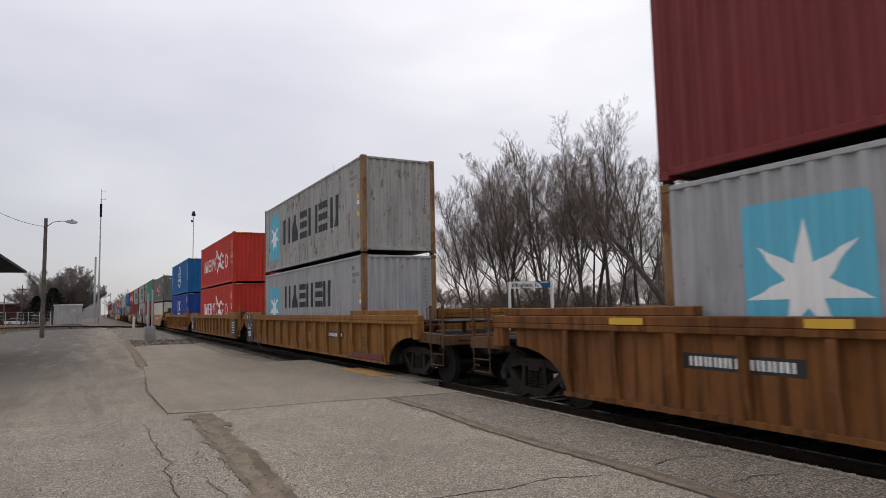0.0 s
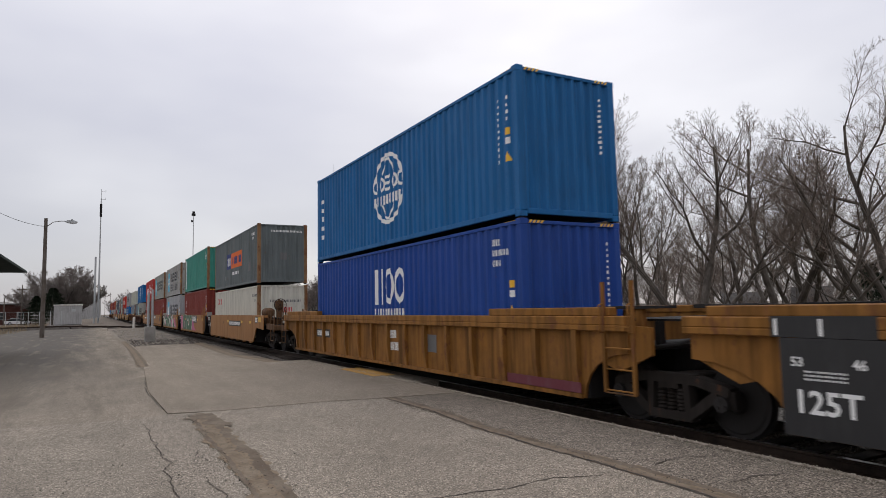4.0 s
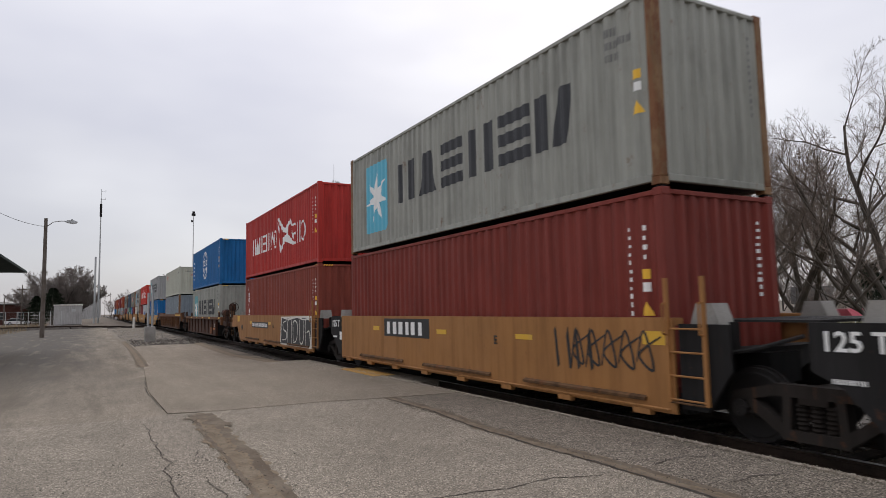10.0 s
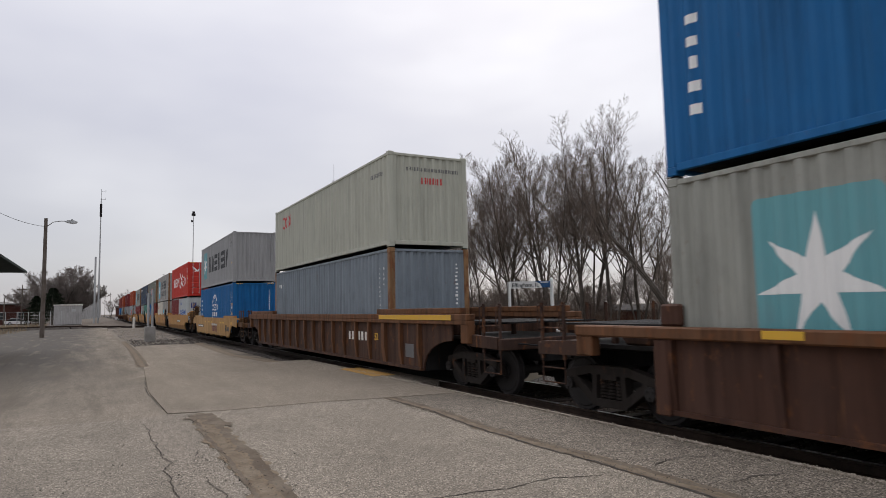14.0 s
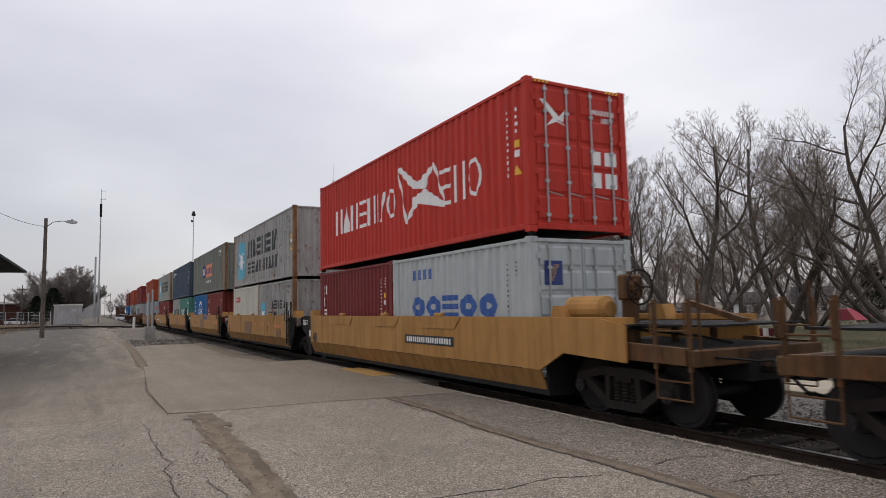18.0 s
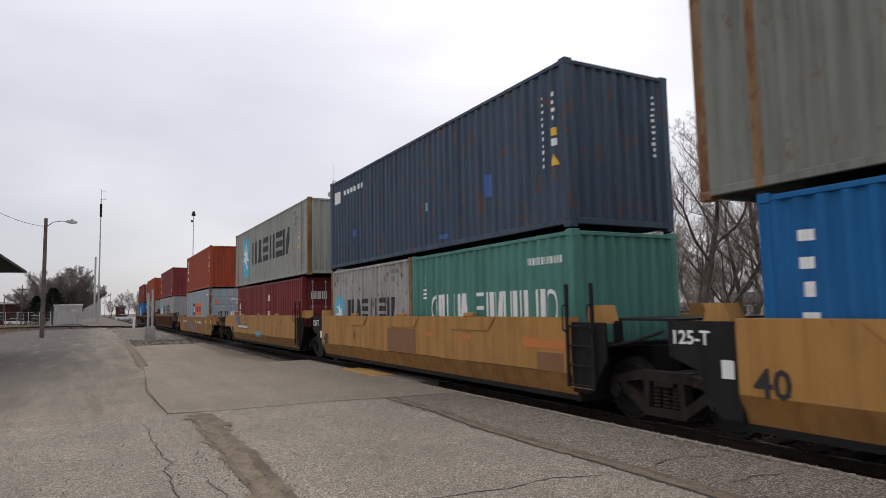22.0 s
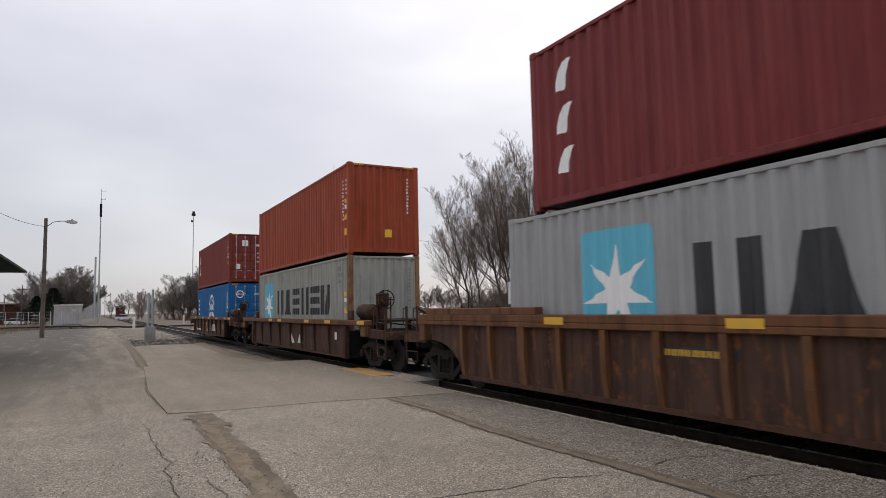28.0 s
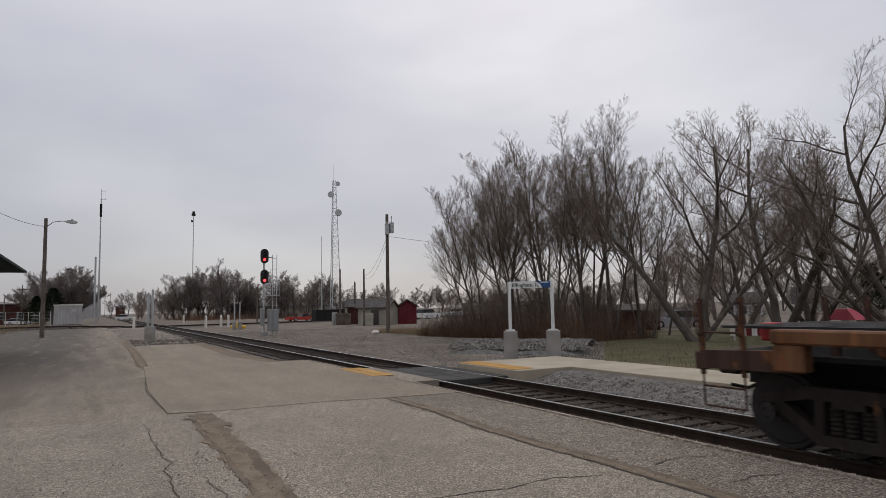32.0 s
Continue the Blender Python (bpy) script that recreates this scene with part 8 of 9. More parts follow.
for i in range(20):
    z0, z1 = i * H_T / 20, (i + 1) * H_T / 20
    bm = bmesh.new()
    for k in range(3):
        tube(bm, leg_at(k, z0), leg_at(k + 1, z1), 0.028, n=4)
        tube(bm, leg_at(k, z1), leg_at(k + 1, z1), 0.028, n=4)
    part("bracing", bm, GALV, tower)
for dx, z, r_ in ((0.55, 24.4, 0.42), (-0.75, 22.4, 0.55), (0.65, 19.2, 0.6)):
    bm = bmesh.new()
    d = Vector((-0.3, -1, 0)).normalized()
    c = Vector((dx, -0.5, z))
    tube(bm, c, c + d * 0.28, r_, r_ * 0.92, n=20)
    part("dish", bm, GALV, tower, "round grey microwave dish")
bm = bmesh.new()
pipe(bm, [(0, 0, H_T - 0.5), (0, 0, H_T + 3.0)], 0.03)
part("aerial", bm, GALV, tower)
pole_thing("radio_mast", "thin whip mast beyond the yard", "mast", 34.5, 107.0, 14.5, 0.09, 0.03, GALV)

# utility poles
util = pole_thing("utility_pole", "wooden utility pole with transformers", "pole", 20.9, 47.7, 9.35, 0.17, 0.12, WOOD_POLE, group="utility poles")
for dx, dz in ((-0.12, 8.05), (0.28, 8.2)):
    bm = bmesh.new()
    tube(bm, (dx, -0.28, dz - 0.1), (dx, -0.28, dz + 0.75), 0.19, 0.19, n=14)
    tube(bm, (dx, -0.28, dz + 0.75), (dx, -0.28, dz + 0.98), 0.05, 0.03, n=8)
    part("transformer", bm, GALV, util, "grey pole-top transformer can")
bm = bmesh.new()
pipe(bm, [(0, -0.1, 8.7), (0.35, -0.1, 9.0), (0.35, -0.1, 9.5)], 0.025)
part("cutout", bm, STEEL_DARK, util)
wire("cable", (20.95, 47.7, 7.55), (40.0, 44.0, 6.9), 0.5, 0.012, "dark overhead cable from the utility pole")
wire("cable", (20.9, 47.7, 7.55), (28.0, 70.9, 5.6), 0.8, 0.012, "dark overhead cable from the utility pole")
wire("cable", (20.9, 47.7, 7.2), (28.0, 70.9, 5.4), 1.2, 0.010, "dark overhead cable from the utility pole")
for x, y, h in ((28.2, 79.8, 6.9), (28.0, 70.9, 6.4), (30.5, 80.5, 5.3), (26.0, 118.0, 6.0), (-13.1, 159.5, 8.1), (-16.2, 160, 5.5), (-9.0, 210, 8.5), (8.6, 420.0, 14.0), (13.5, 400.0, 13.0), (7.0, 500, 16.0)):
    p = pole_thing("utility_pole", "plain dark wooden utility pole", "pole", x, y, h, 0.14, 0.10, WOOD_POLE, group="utility poles")
    if h > 8 or x < 0:
        bm = boxes((-0.9, 0.9, -0.06, 0.06, h - 0.7, h - 0.55))
        part("cross_arm", bm, WOOD_POLE, p)

# railway signal: two heads with a red lamp each, mast, ladder, gallery and case
sig = thing("railway_signal", "railway signal mast with two black heads showing red", "signal", at=(12.2, 53.0, GROUND_Z))
HEAD = plain("signal_black", (0.012, 0.012, 0.013), 0.6)
GLOW = plain("signal_red_light", (1.0, 0.045, 0.05), 0.4, 0.0, 3.2)
bm = bmesh.new()
tube(bm, (0, 0, 0), (0, 0, 7.0), 0.075, n=10)
part("mast", bm, GALV, sig)
part("footing", boxes((-0.3, 0.3, -0.3, 0.3, -0.1, 0.3), bevel=0.02), CONCRETE_OLD, sig)
for zc in (6.45, 4.75):
    bm = bmesh.new()
    pts = []
    for k in range(24):
        a = 2 * math.pi * k / 24
        pts.append((0.33 * math.cos(a), (0.27 if math.sin(a) >= 0 else -0.27) + zc + 0.33 * math.sin(a)))
    prism(bm, pts, "y", -0.24, -0.19)
    plate_ = part("signal_head", bm, HEAD, sig, "black oval signal backboard")
    for dz, lit in ((0.28, False), (0.0, False), (-0.28, True)):
        bm = bmesh.new()
        tube(bm, (0, -0.24, zc + dz), (0, -0.27, zc + dz), 0.11, 0.105, n=16)
        part("lens", bm, GLOW if lit else HEAD, plate_, "glowing red lens" if lit else "")
        bm = bmesh.new()
        n_ = 12
        ra = [(0.14 * math.cos(math.pi * k / n_), 0.14 * math.sin(math.pi * k / n_)) for k in range(n_ + 1)]
        prism(bm, [(u, zc + dz + w) for u, w in ra] + [(u * 0.93, zc + dz + w * 0.93) for u, w in ra[::-1]], "y", -0.46, -0.24)
        part("hood", bm, HEAD, plate_)
    part("bracket", boxes((-0.05, 0.75, -0.05, 0.05, zc - 0.12, zc - 0.04)), GALV, sig)
bm = bmesh.new()
for x in (0.72, 1.08):
    tube(bm, (x, 0.1, 0), (x, 0.1, 6.6), 0.025, n=6)
for i in range(21):
    tube(bm, (0.72, 0.1, 0.3 + i * 0.3), (1.08, 0.1, 0.3 + i * 0.3), 0.014, n=5)
part("ladder", bm, GALV, sig, "galvanised service ladder")
bm = bmesh.new()
box(bm, 0.0, 1.2, -0.3, 0.4, 3.2, 3.26)
for x in (0.05, 0.35, 0.65, 0.95, 1.18):
    tube(bm, (x, -0.3, 3.26), (x, -0.3, 4.2), 0.02, n=5)
    tube(bm, (x, 0.4, 3.26), (x, 0.4, 4.2), 0.02, n=5)
for z in (3.7, 4.2):
    tube(bm, (0.0, -0.3, z), (1.2, -0.3, z), 0.02, n=5)
    tube(bm, (0.0, 0.4, z), (1.2, 0.4, z), 0.02, n=5)
tube(bm, (0, 0, 2.3), (0.8, 0, 3.2), 0.03, n=5)
part("gallery", bm, GALV, sig, "small railed gallery")
part("relay_case", boxes((0.35, 1.15, -0.3, 0.3, 0.35, 2.1), bevel=0.02), paint("case_grey", (0.25, 0.26, 0.26), 0.1, 0.3), sig, "grey equipment case")
part("relay_case", boxes((-0.28, 0.0, -0.3, 0.0, 0.8, 2.2), bevel=0.02), paint("case_grey", (0.25, 0.26, 0.26), 0.1, 0.3), sig)

# twin post on a concrete block, bollards, small posts
tp = thing("twin_post", "two steel pipe posts set in a concrete block", "post", at=(3.2, 45.0, GROUND_Z))
part("concrete_block", boxes((-0.31, 0.31, -0.31, 0.31, -0.05, 1.15), bevel=0.03), CONCRETE_OLD, tp)
for dx, h in ((-0.11, 3.3), (0.13, 3.5)):
    bm = bmesh.new()
    tube(bm, (dx, 0, 1.15), (dx, 0, h), 0.075, n=12)
    part("post", bm, GALV, tp)
tp2 = thing("gate_frame", "small steel gate frame on two concrete feet", "post", at=(13.5, 70.8, GROUND_Z))
for dx in (-0.28, 0.28):
    part("foot", boxes((dx - 0.18, dx + 0.18, -0.18, 0.18, -0.05, 0.9), bevel=0.02), CONCRETE_OLD, tp2)
    bm = bmesh.new()
    tube(bm, (dx, 0, 0.9), (dx, 0, 3.0), 0.06, n=8)
    part("post", bm, GALV, tp2)
part("bar", boxes((-0.28, 0.28, -0.04, 0.04, 2.85, 2.93)), GALV, tp2)
BOLLARD = paint("white_post_paint", (0.62, 0.60, 0.55), 0.25, 0.4)
first = thing("marker_post", "white painted marker post, grubby and chipped", "post", "marker posts", at=(4.5, 89.0, GROUND_Z))
bm = bmesh.new()
tube(bm, (0, 0, -0.05), (0, 0, 1.5), 0.17, 0.15, n=10)
tube(bm, (0, 0, 1.5), (0, 0, 1.58), 0.15, 0.06, n=10)
part("post", bm, BOLLARD, first)
for x, y in ((14.4, 124.7), (12.2, 83.5), (14.6, 87.1), (15.3, 86.0)):
    copy_thing(first, pose(x, y, GROUND_Z))

# equipment bungalow
hut = thing("equipment_hut", "silver-grey metal railway equipment hut", "hut", at=(-4.2, 143.0, GROUND_Z))
HUT = paint("hut_silver", (0.36, 0.355, 0.345), 0.08, 0.3, 0.4, 0.2, 0.2)
part("shell", boxes((-2.3, 2.3, -2.0, 2.0, 0.2, 3.75), bevel=0.03), HUT, hut)
part("roof", boxes((-2.4, 2.4, -2.15, 2.15, 3.75, 3.95), bevel=0.04), BOLLARD, hut)
part("plinth", boxes((-2.2, 2.2, -1.9, 1.9, -0.05, 0.2)), CONCRETE_OLD, hut)
part("door", boxes((-0.5, 0.5, -2.03, -1.99, 0.25, 2.4)), HUT, hut)
part("vent", boxes((0.6, 1.3, -2.04, -1.99, 2.6, 3.1)), GALV, hut)

# depot roof corner
depot = thing("station_canopy", "dark green hipped station canopy on posts", "canopy", at=(0, 0, 0))
GREEN_ROOF = paint("dark_green_roof", (0.010, 0.024, 0.020), 0.05, 0.3, 0.8)
bm = bmesh.new()
x0, x1, y0, y1, ze, zr = -16.0, -2.82, 18.0, 36.2, 3.73, 4.22
lo = [bm.verts.new(p) for p in ((x0, y0, ze), (x1, y0, ze), (x1, y1, ze), (x0, y1, ze))]
mid_ = [bm.verts.new(p) for p in ((x0, y0, ze + 0.09), (x1, y0, ze + 0.09), (x1, y1, ze + 0.09), (x0, y1, ze + 0.09))]
ra_, rb_ = bm.verts.new(((x0 + x1) / 2, y0 + 6, zr)), bm.verts.new(((x0 + x1) / 2, y1 - 6, zr))
bm.faces.new(lo[::-1])
for i in range(4):
    j = (i + 1) % 4
    bm.faces.new((lo[i], lo[j], mid_[j], mid_[i]))
bm.faces.new((mid_[0], mid_[1], ra_))
bm.faces.new((mid_[1], mid_[2], rb_, ra_))
bm.faces.new((mid_[2], mid_[3], rb_))
bm.faces.new((mid_[3], mid_[0], ra_, rb_))
part("roof", bm, GREEN_ROOF, depot)
for x in (-15.0, -9.5, -4.5):
    for y in (20.0, 27.0, 34.5):
        bm = bmesh.new()
        tube(bm, (x, y, -0.02), (x, y, 3.74), 0.09, n=10)
        part("post", bm, GREEN_ROOF, depot)

# evergreen by the hut
def evergreen(at, h, r_, seed, label):
    rr = random.Random(seed)
    t = thing("evergreen", label, "tree", "evergreens", at=at)
    bm = bmesh.new()
    tube(bm, (0, 0, -0.1), (0, 0, h * 0.9), 0.16, 0.03, n=8)
    part("trunk", bm, BARK, t)
    verts, faces = [], []
    for _ in range(5200):
        f = rr.random() ** 0.75
        z = h * (0.04 + 0.96 * f)
        lim = r_ * (1 - f) ** 0.75 * (0.7 + 0.3 * math.sin(7 * z + 3 * rr.random()))
        a = rr.uniform(0, 6.283)
        d = lim * rr.random() ** 0.45
        c = Vector((d * math.cos(a), d * math.sin(a), z))
        e = Euler((rr.uniform(-0.9, 0.3), rr.uniform(-0.5, 0.5), a)).to_matrix()
        s = h * 0.035
        k = len(verts)
        for q in ((0, 0, 0), (s, -s * 0.22, -s * 0.1), (s * 1.9, 0, -s * 0.45), (s, s * 0.22, -s * 0.1)):
            verts.append(tuple(c + e @ Vector(q)))
        faces += [(k, k + 1, k + 2, k + 3)]
    me = bpy.data.meshes.new("foliage")
    me.from_pydata(verts, [], faces)
    me.materials.append(rough_mat("needles", (0.012, 0.020, 0.012), (0.03, 0.042, 0.022), 2.0, 0.9, 0.1))
    tagged(link("foliage", me, t), kind="stuff")
    return t


evergreen((-7.4, 156.0, GROUND_Z), 7.6, 5.2, 2, "broad dark evergreen beside the hut")
evergreen((-10.4, 158.0, GROUND_Z), 6.0, 3.6, 3, "dark low evergreen beside the hut")
evergreen((51.0, 26.8, GROUND_Z), 4.6, 2.6, 4, "broad dark evergreen by the houses")

# wire fence between the lamp and the hut
fence = thing("wire_fence", "low grey wire fence on steel posts", "fence", at=(0, 0, GROUND_Z))
for i in range(6):
    bm = bmesh.new()
    x = -12.0 + i * 1.5
    tube(bm, (x, 121.0, -0.05), (x, 121.0, 2.6), 0.05, n=6)
    part("post", bm, GALV, fence)
for z in (0.3, 0.9, 1.5, 2.0, 2.5):
    bm = bmesh.new()
    tube(bm, (-12.0, 121.0, z), (-4.5, 121.0, z), 0.015, n=4)
    part("wire", bm, GALV, fence)

# ---------------------------------------------------------------- houses, sheds, vehicles
def house(name, label, at, turn, w, d, h, rise, wall_mat, roof_mat, windows=(), door=None, eave=0.35, group="houses"):
    """A gabled house: w along its front, d deep; windows as (u, z, width, height) on the front."""
    t = thing(name, label, "house", group, at=at)
    t.rotation_euler = (0, 0, radians(turn))
    bm = bmesh.new()
    prism(bm, [(-d / 2, -0.1), (d / 2, -0.1), (d / 2, h), (0, h + rise), (-d / 2, h)], "x", -w / 2, w / 2)
    part("wall_shell", bm, wall_mat, t)
    for s_ in (-1, 1):
        bm = bmesh.new()
        k = rise / (d / 2)
        prism(bm, [(0, h + rise + 0.02), (s_ * (d / 2 + eave), h - k * eave + 0.02), (s_ * (d / 2 + eave), h - k * eave + 0.14), (0, h + rise + 0.16)], "x", -w / 2 - eave, w / 2 + eave)
        part("roof", bm, roof_mat, t)
    GLASS = plain("window_glass", (0.03, 0.035, 0.04), 0.15)
    TRIM = plain("window_trim", (0.6, 0.6, 0.58), 0.5)
    for u, z, ww, hh in windows:
        fr = part("window", boxes((u - ww / 2 - 0.08, u + ww / 2 + 0.08, -d / 2 - 0.05, -d / 2 + 0.02, z - 0.08, z + hh + 0.08)), TRIM, t)
        part("pane", boxes((u - ww / 2, u + ww / 2, -d / 2 - 0.06, -d / 2 - 0.051, z, z + hh * 0.48)), GLASS, fr)
        part("pane", boxes((u - ww / 2, u + ww / 2, -d / 2 - 0.06, -d / 2 - 0.051, z + hh * 0.52, z + hh)), GLASS, fr)
    if door:
        u, ww, hh = door
        part("door", boxes((u - ww / 2, u + ww / 2, -d / 2 - 0.06, -d / 2 + 0.02, 0.0, hh)), plain("door_dark", (0.05, 0.045, 0.04), 0.5), t)
    return t


SIDING = rough_mat("white_siding", (0.62, 0.63, 0.635), (0.74, 0.745, 0.745), 1.0, 0.7, 0.1)
SHINGLE = rough_mat("grey_shingle", (0.055, 0.050, 0.047), (0.10, 0.093, 0.088), 2.0, 0.9, 0.5)
BEIGE = rough_mat("beige_block", (0.24, 0.225, 0.18), (0.33, 0.31, 0.26), 1.0, 0.85, 0.2)
REDWALL = paint("barn_red", (0.12, 0.014, 0.018), 0.1, 0.4, 0.6)
BROWNWALL = rough_mat("brown_brick", (0.065, 0.028, 0.023), (0.11, 0.048, 0.038), 3.0, 0.9, 0.3)

house("storage_shed", "beige block shed with a worn grey roof", (31.0, 73.8, GROUND_Z), -46, 3.9, 3.4, 2.1, 0.75, BEIGE, SHINGLE, door=(0.3, 1.0, 1.8), eave=0.25, group="sheds")
house("storage_shed", "low dark shed behind the beige one", (32.6, 81.0, GROUND_Z), -30, 5.0, 4.0, 2.3, 0.9, BROWNWALL, SHINGLE, group="sheds")
house("red_shed", "small weathered red metal shed", (35.2, 74.4, GROUND_Z), -112, 3.0, 2.3, 2.2, 0.75, REDWALL, SHINGLE, eave=0.3, group="sheds")
part_bm = bmesh.new()
prism(part_bm, [(-0.75, 0), (0.75, 0), (0.75, 1.5), (-0.75, 1.5)], "y", -0.04, 0.04)
board = solid("leaning_board", part_bm, BEIGE, "tan sheet of board leaning on the shed", "board", at=(28.6, 71.6, GROUND_Z))
board.rotation_euler = (radians(-14), 0, radians(-32))
solid("timber_block", boxes((-0.9, 0.9, -0.5, 0.5, 0, 1.5), bevel=0.03), WOOD_POLE, "dark stack of old timber by the sheds", "timber", at=(28.3, 79.0, GROUND_Z))
solid("utility_cabinet", boxes((-0.3, 0.3, -0.25, 0.25, 0, 1.6), bevel=0.03), HUT, "grey cabinet on a post", "cabinet", at=(27.3, 79.4, GROUND_Z))
house("house", "two-storey white house with shuttered windows", (84.3, 62.2, -3.6), -52, 5.0, 5.0, 5.0, 1.4, SIDING, SHINGLE, [(-1.7, 3.4, 0.7, 1.2), (0.0, 3.4, 0.7, 1.2), (1.7, 3.4, 0.7, 1.2), (-1.7, 1.2, 0.7, 1.3), (1.7, 1.2, 0.7, 1.3)])
house("house", "white gabled house behind bare trees", (98.2, 60.3, -2.6), -58, 5.0, 5.0, 4.0, 2.2, SIDING, SHINGLE, [(-1.5, 2.6, 0.8, 1.3), (1.5, 2.6, 0.8, 1.3), (-1.5, 0.7, 0.8, 1.3)])
house("house", "low white building beyond the lawn", (48.5, 42.8, -1.3), -50, 4.2, 4.0, 1.6, 0.8, SIDING, SHINGLE, [(-1.2, 0.6, 0.7, 0.6), (1.2, 0.6, 0.7, 0.6)])
house("shed", "dark red-brown shed behind the trees", (36.0, 36.2, -0.6), -45, 4.0, 3.0, 1.75, 0.3, BROWNWALL, SHINGLE, group="sheds")
house("warehouse", "long low tan warehouse far beyond the yard", (84.0, 127.0, GROUND_Z), -35, 16, 8, 2.0, 0.8, BEIGE, SHINGLE, group="far buildings")
house("brick_building", "low red brick building with a flat dark roof", (-18.5, 182.0, GROUND_Z), 4, 11, 8, 4.6, 0.25, BROWNWALL, SHINGLE, [(-3.5, 1.2, 1.0, 1.6), (0, 1.2, 1.0, 1.6), (3.5, 1.2, 1.0, 1.6)], group="far buildings")
house("warehouse", "distant pale shed by the line", (-3.2, 330.0, GROUND_Z), 0, 5, 9, 7.5, 1.2, HUT, SHINGLE, group="far buildings")
house("warehouse", "distant dark building past the crossing", (13.5, 410.0, GROUND_Z), 0, 4.5, 5, 5.5, 1.0, BROWNWALL, SHINGLE, group="far buildings")
house("warehouse", "low pale building beyond the trees", (55.0, 190.0, GROUND_Z), -15, 40, 10, 3.2, 1.0, BEIGE, SHINGLE, group="far buildings")
silo = thing("silo", "pale grey round grain silo far off", "silo", at=(-0.5, 430.0, GROUND_Z))
bm = bmesh.new()
tube(bm, (0, 0, -0.1), (0, 0, 12.5), 4.5, n=28)
tube(bm, (0, 0, 12.5), (0, 0, 15.0), 4.7, 0.4, n=28)
part("bin", bm, HUT, silo)


def car(label, at, turn, body_col, length=4.6, wide=1.85, tall=1.5, kind="sedan", group="parked cars"):
    """A parked car: lower body, cabin with dark glass, four wheels, lamps."""
    t = thing("car", label, "car", group, at=at)
    t.rotation_euler = (0, 0, radians(turn))
    m_ = paint("car_paint_" + label.split()[0], body_col, 0.0, 0.15, 0.3)
    a = length / 2
    bm = bmesh.new()
    hood = tall * 0.62
    prism(bm, [(-a, 0.35), (-a + 0.1, 0.25), (a - 0.1, 0.25), (a, 0.38), (a, hood * 0.86), (a * 0.45, hood), (-a, hood)], "y", -wide / 2, wide / 2)
    part("body", bm, m_, t)
    cab = {"sedan": [(-a * 0.78, hood), (a * 0.42, hood), (a * 0.12, tall), (-a * 0.5, tall)], "suv": [(-a * 0.97, hood), (a * 0.42, hood), (a * 0.2, tall), (-a * 0.9, tall)], "pickup": [(-a * 0.1, hood), (a * 0.45, hood), (a * 0.25, tall), (-a * 0.05, tall)]}[kind]
    bm = bmesh.new()
    prism(bm, cab, "y", -wide / 2 + 0.12, wide / 2 - 0.12)
    part("cabin", bm, plain("car_glass", (0.02, 0.024, 0.028), 0.1), t)
    top = cab[3][0], cab[2][0]
    part("roof", boxes((top[0] - 0.05, top[1] + 0.05, -wide / 2 + 0.1, wide / 2 - 0.1, tall - 0.04, tall + 0.03), bevel=0.02), m_, t)
    for sx in (-0.62, 0.62):
        for sy in (-1, 1):
            bm = bmesh.new()
            tube(bm, (sx * a, sy * (wide / 2 - 0.2), 0.33), (sx * a, sy * (wide / 2 + 0.01), 0.33), 0.33, n=16)
            w_ = part("wheel", bm, STEEL_DARK, t)
            bm = bmesh.new()
            tube(bm, (sx * a, sy * (wide / 2 + 0.01), 0.33), (sx * a, sy * (wide / 2 + 0.02), 0.33), 0.2, n=12)
            part("hub", bm, GALV, w_)
    for sy in (-1, 1):
        part("headlamp", boxes((a - 0.06, a + 0.01, sy * wide * 0.36 - 0.15, sy * wide * 0.36 + 0.15, hood * 0.62, hood * 0.8)), GALV, t)
        part("tail_lamp", boxes((-a - 0.01, -a + 0.06, sy * wide * 0.4 - 0.1, sy * wide * 0.4 + 0.1, hood * 0.65, hood * 0.85)), REDWALL, t)
    return t


car("white sedan parked by the far crossing road", (8.6, 225.0, GROUND_Z), 0, (0.62, 0.62, 0.62), 5.2, 2.0, 1.75)
car("white sport utility vehicle at the yard's edge", (50.8, 99.0, GROUND_Z), 25, (0.6, 0.6, 0.6), 4.9, 1.95, 1.75, "suv")
car("white pickup truck parked by the far trees", (66.0, 116.0, GROUND_Z), 20, (0.6, 0.6, 0.6), 5.4, 1.95, 1.7, "pickup")
car("red vehicle parked beyond the second track", (33.5, 116.0, GROUND_Z), 15, (0.35, 0.04, 0.03), 5.5, 2.0, 1.3, "pickup")
car("grey car parked beside the white building", (42.0, 37.0, GROUND_Z - 0.1), 130, (0.3, 0.31, 0.33), 4.5, 1.85, 1.45)
car("white car at the brick building", (-14.5, 168.0, GROUND_Z), 10, (0.6, 0.6, 0.6), 4.6, 1.85, 1.5)
solid("dark_container", boxes((-2.6, 2.6, -1.2, 1.2, 0, 2.0), bevel=0.05), STEEL_DARK, "low dark steel bin in the yard", "bin", at=(36.0, 108.0, GROUND_Z))
solid("yellow_machine", boxes((-0.8, 0.8, -0.4, 0.4, 0.12, 0.4), (-0.3, 0.4, -0.3, 0.3, 0.4, 0.75), (-0.7, -0.4, -0.4, 0.4, 0.0, 0.2), (0.4, 0.7, -0.4, 0.4, 0.0, 0.2), bevel=0.04), YEL_MARK, "small yellow track machine beside the rails", "machine", at=(14.6, 76.0, GROUND_Z))
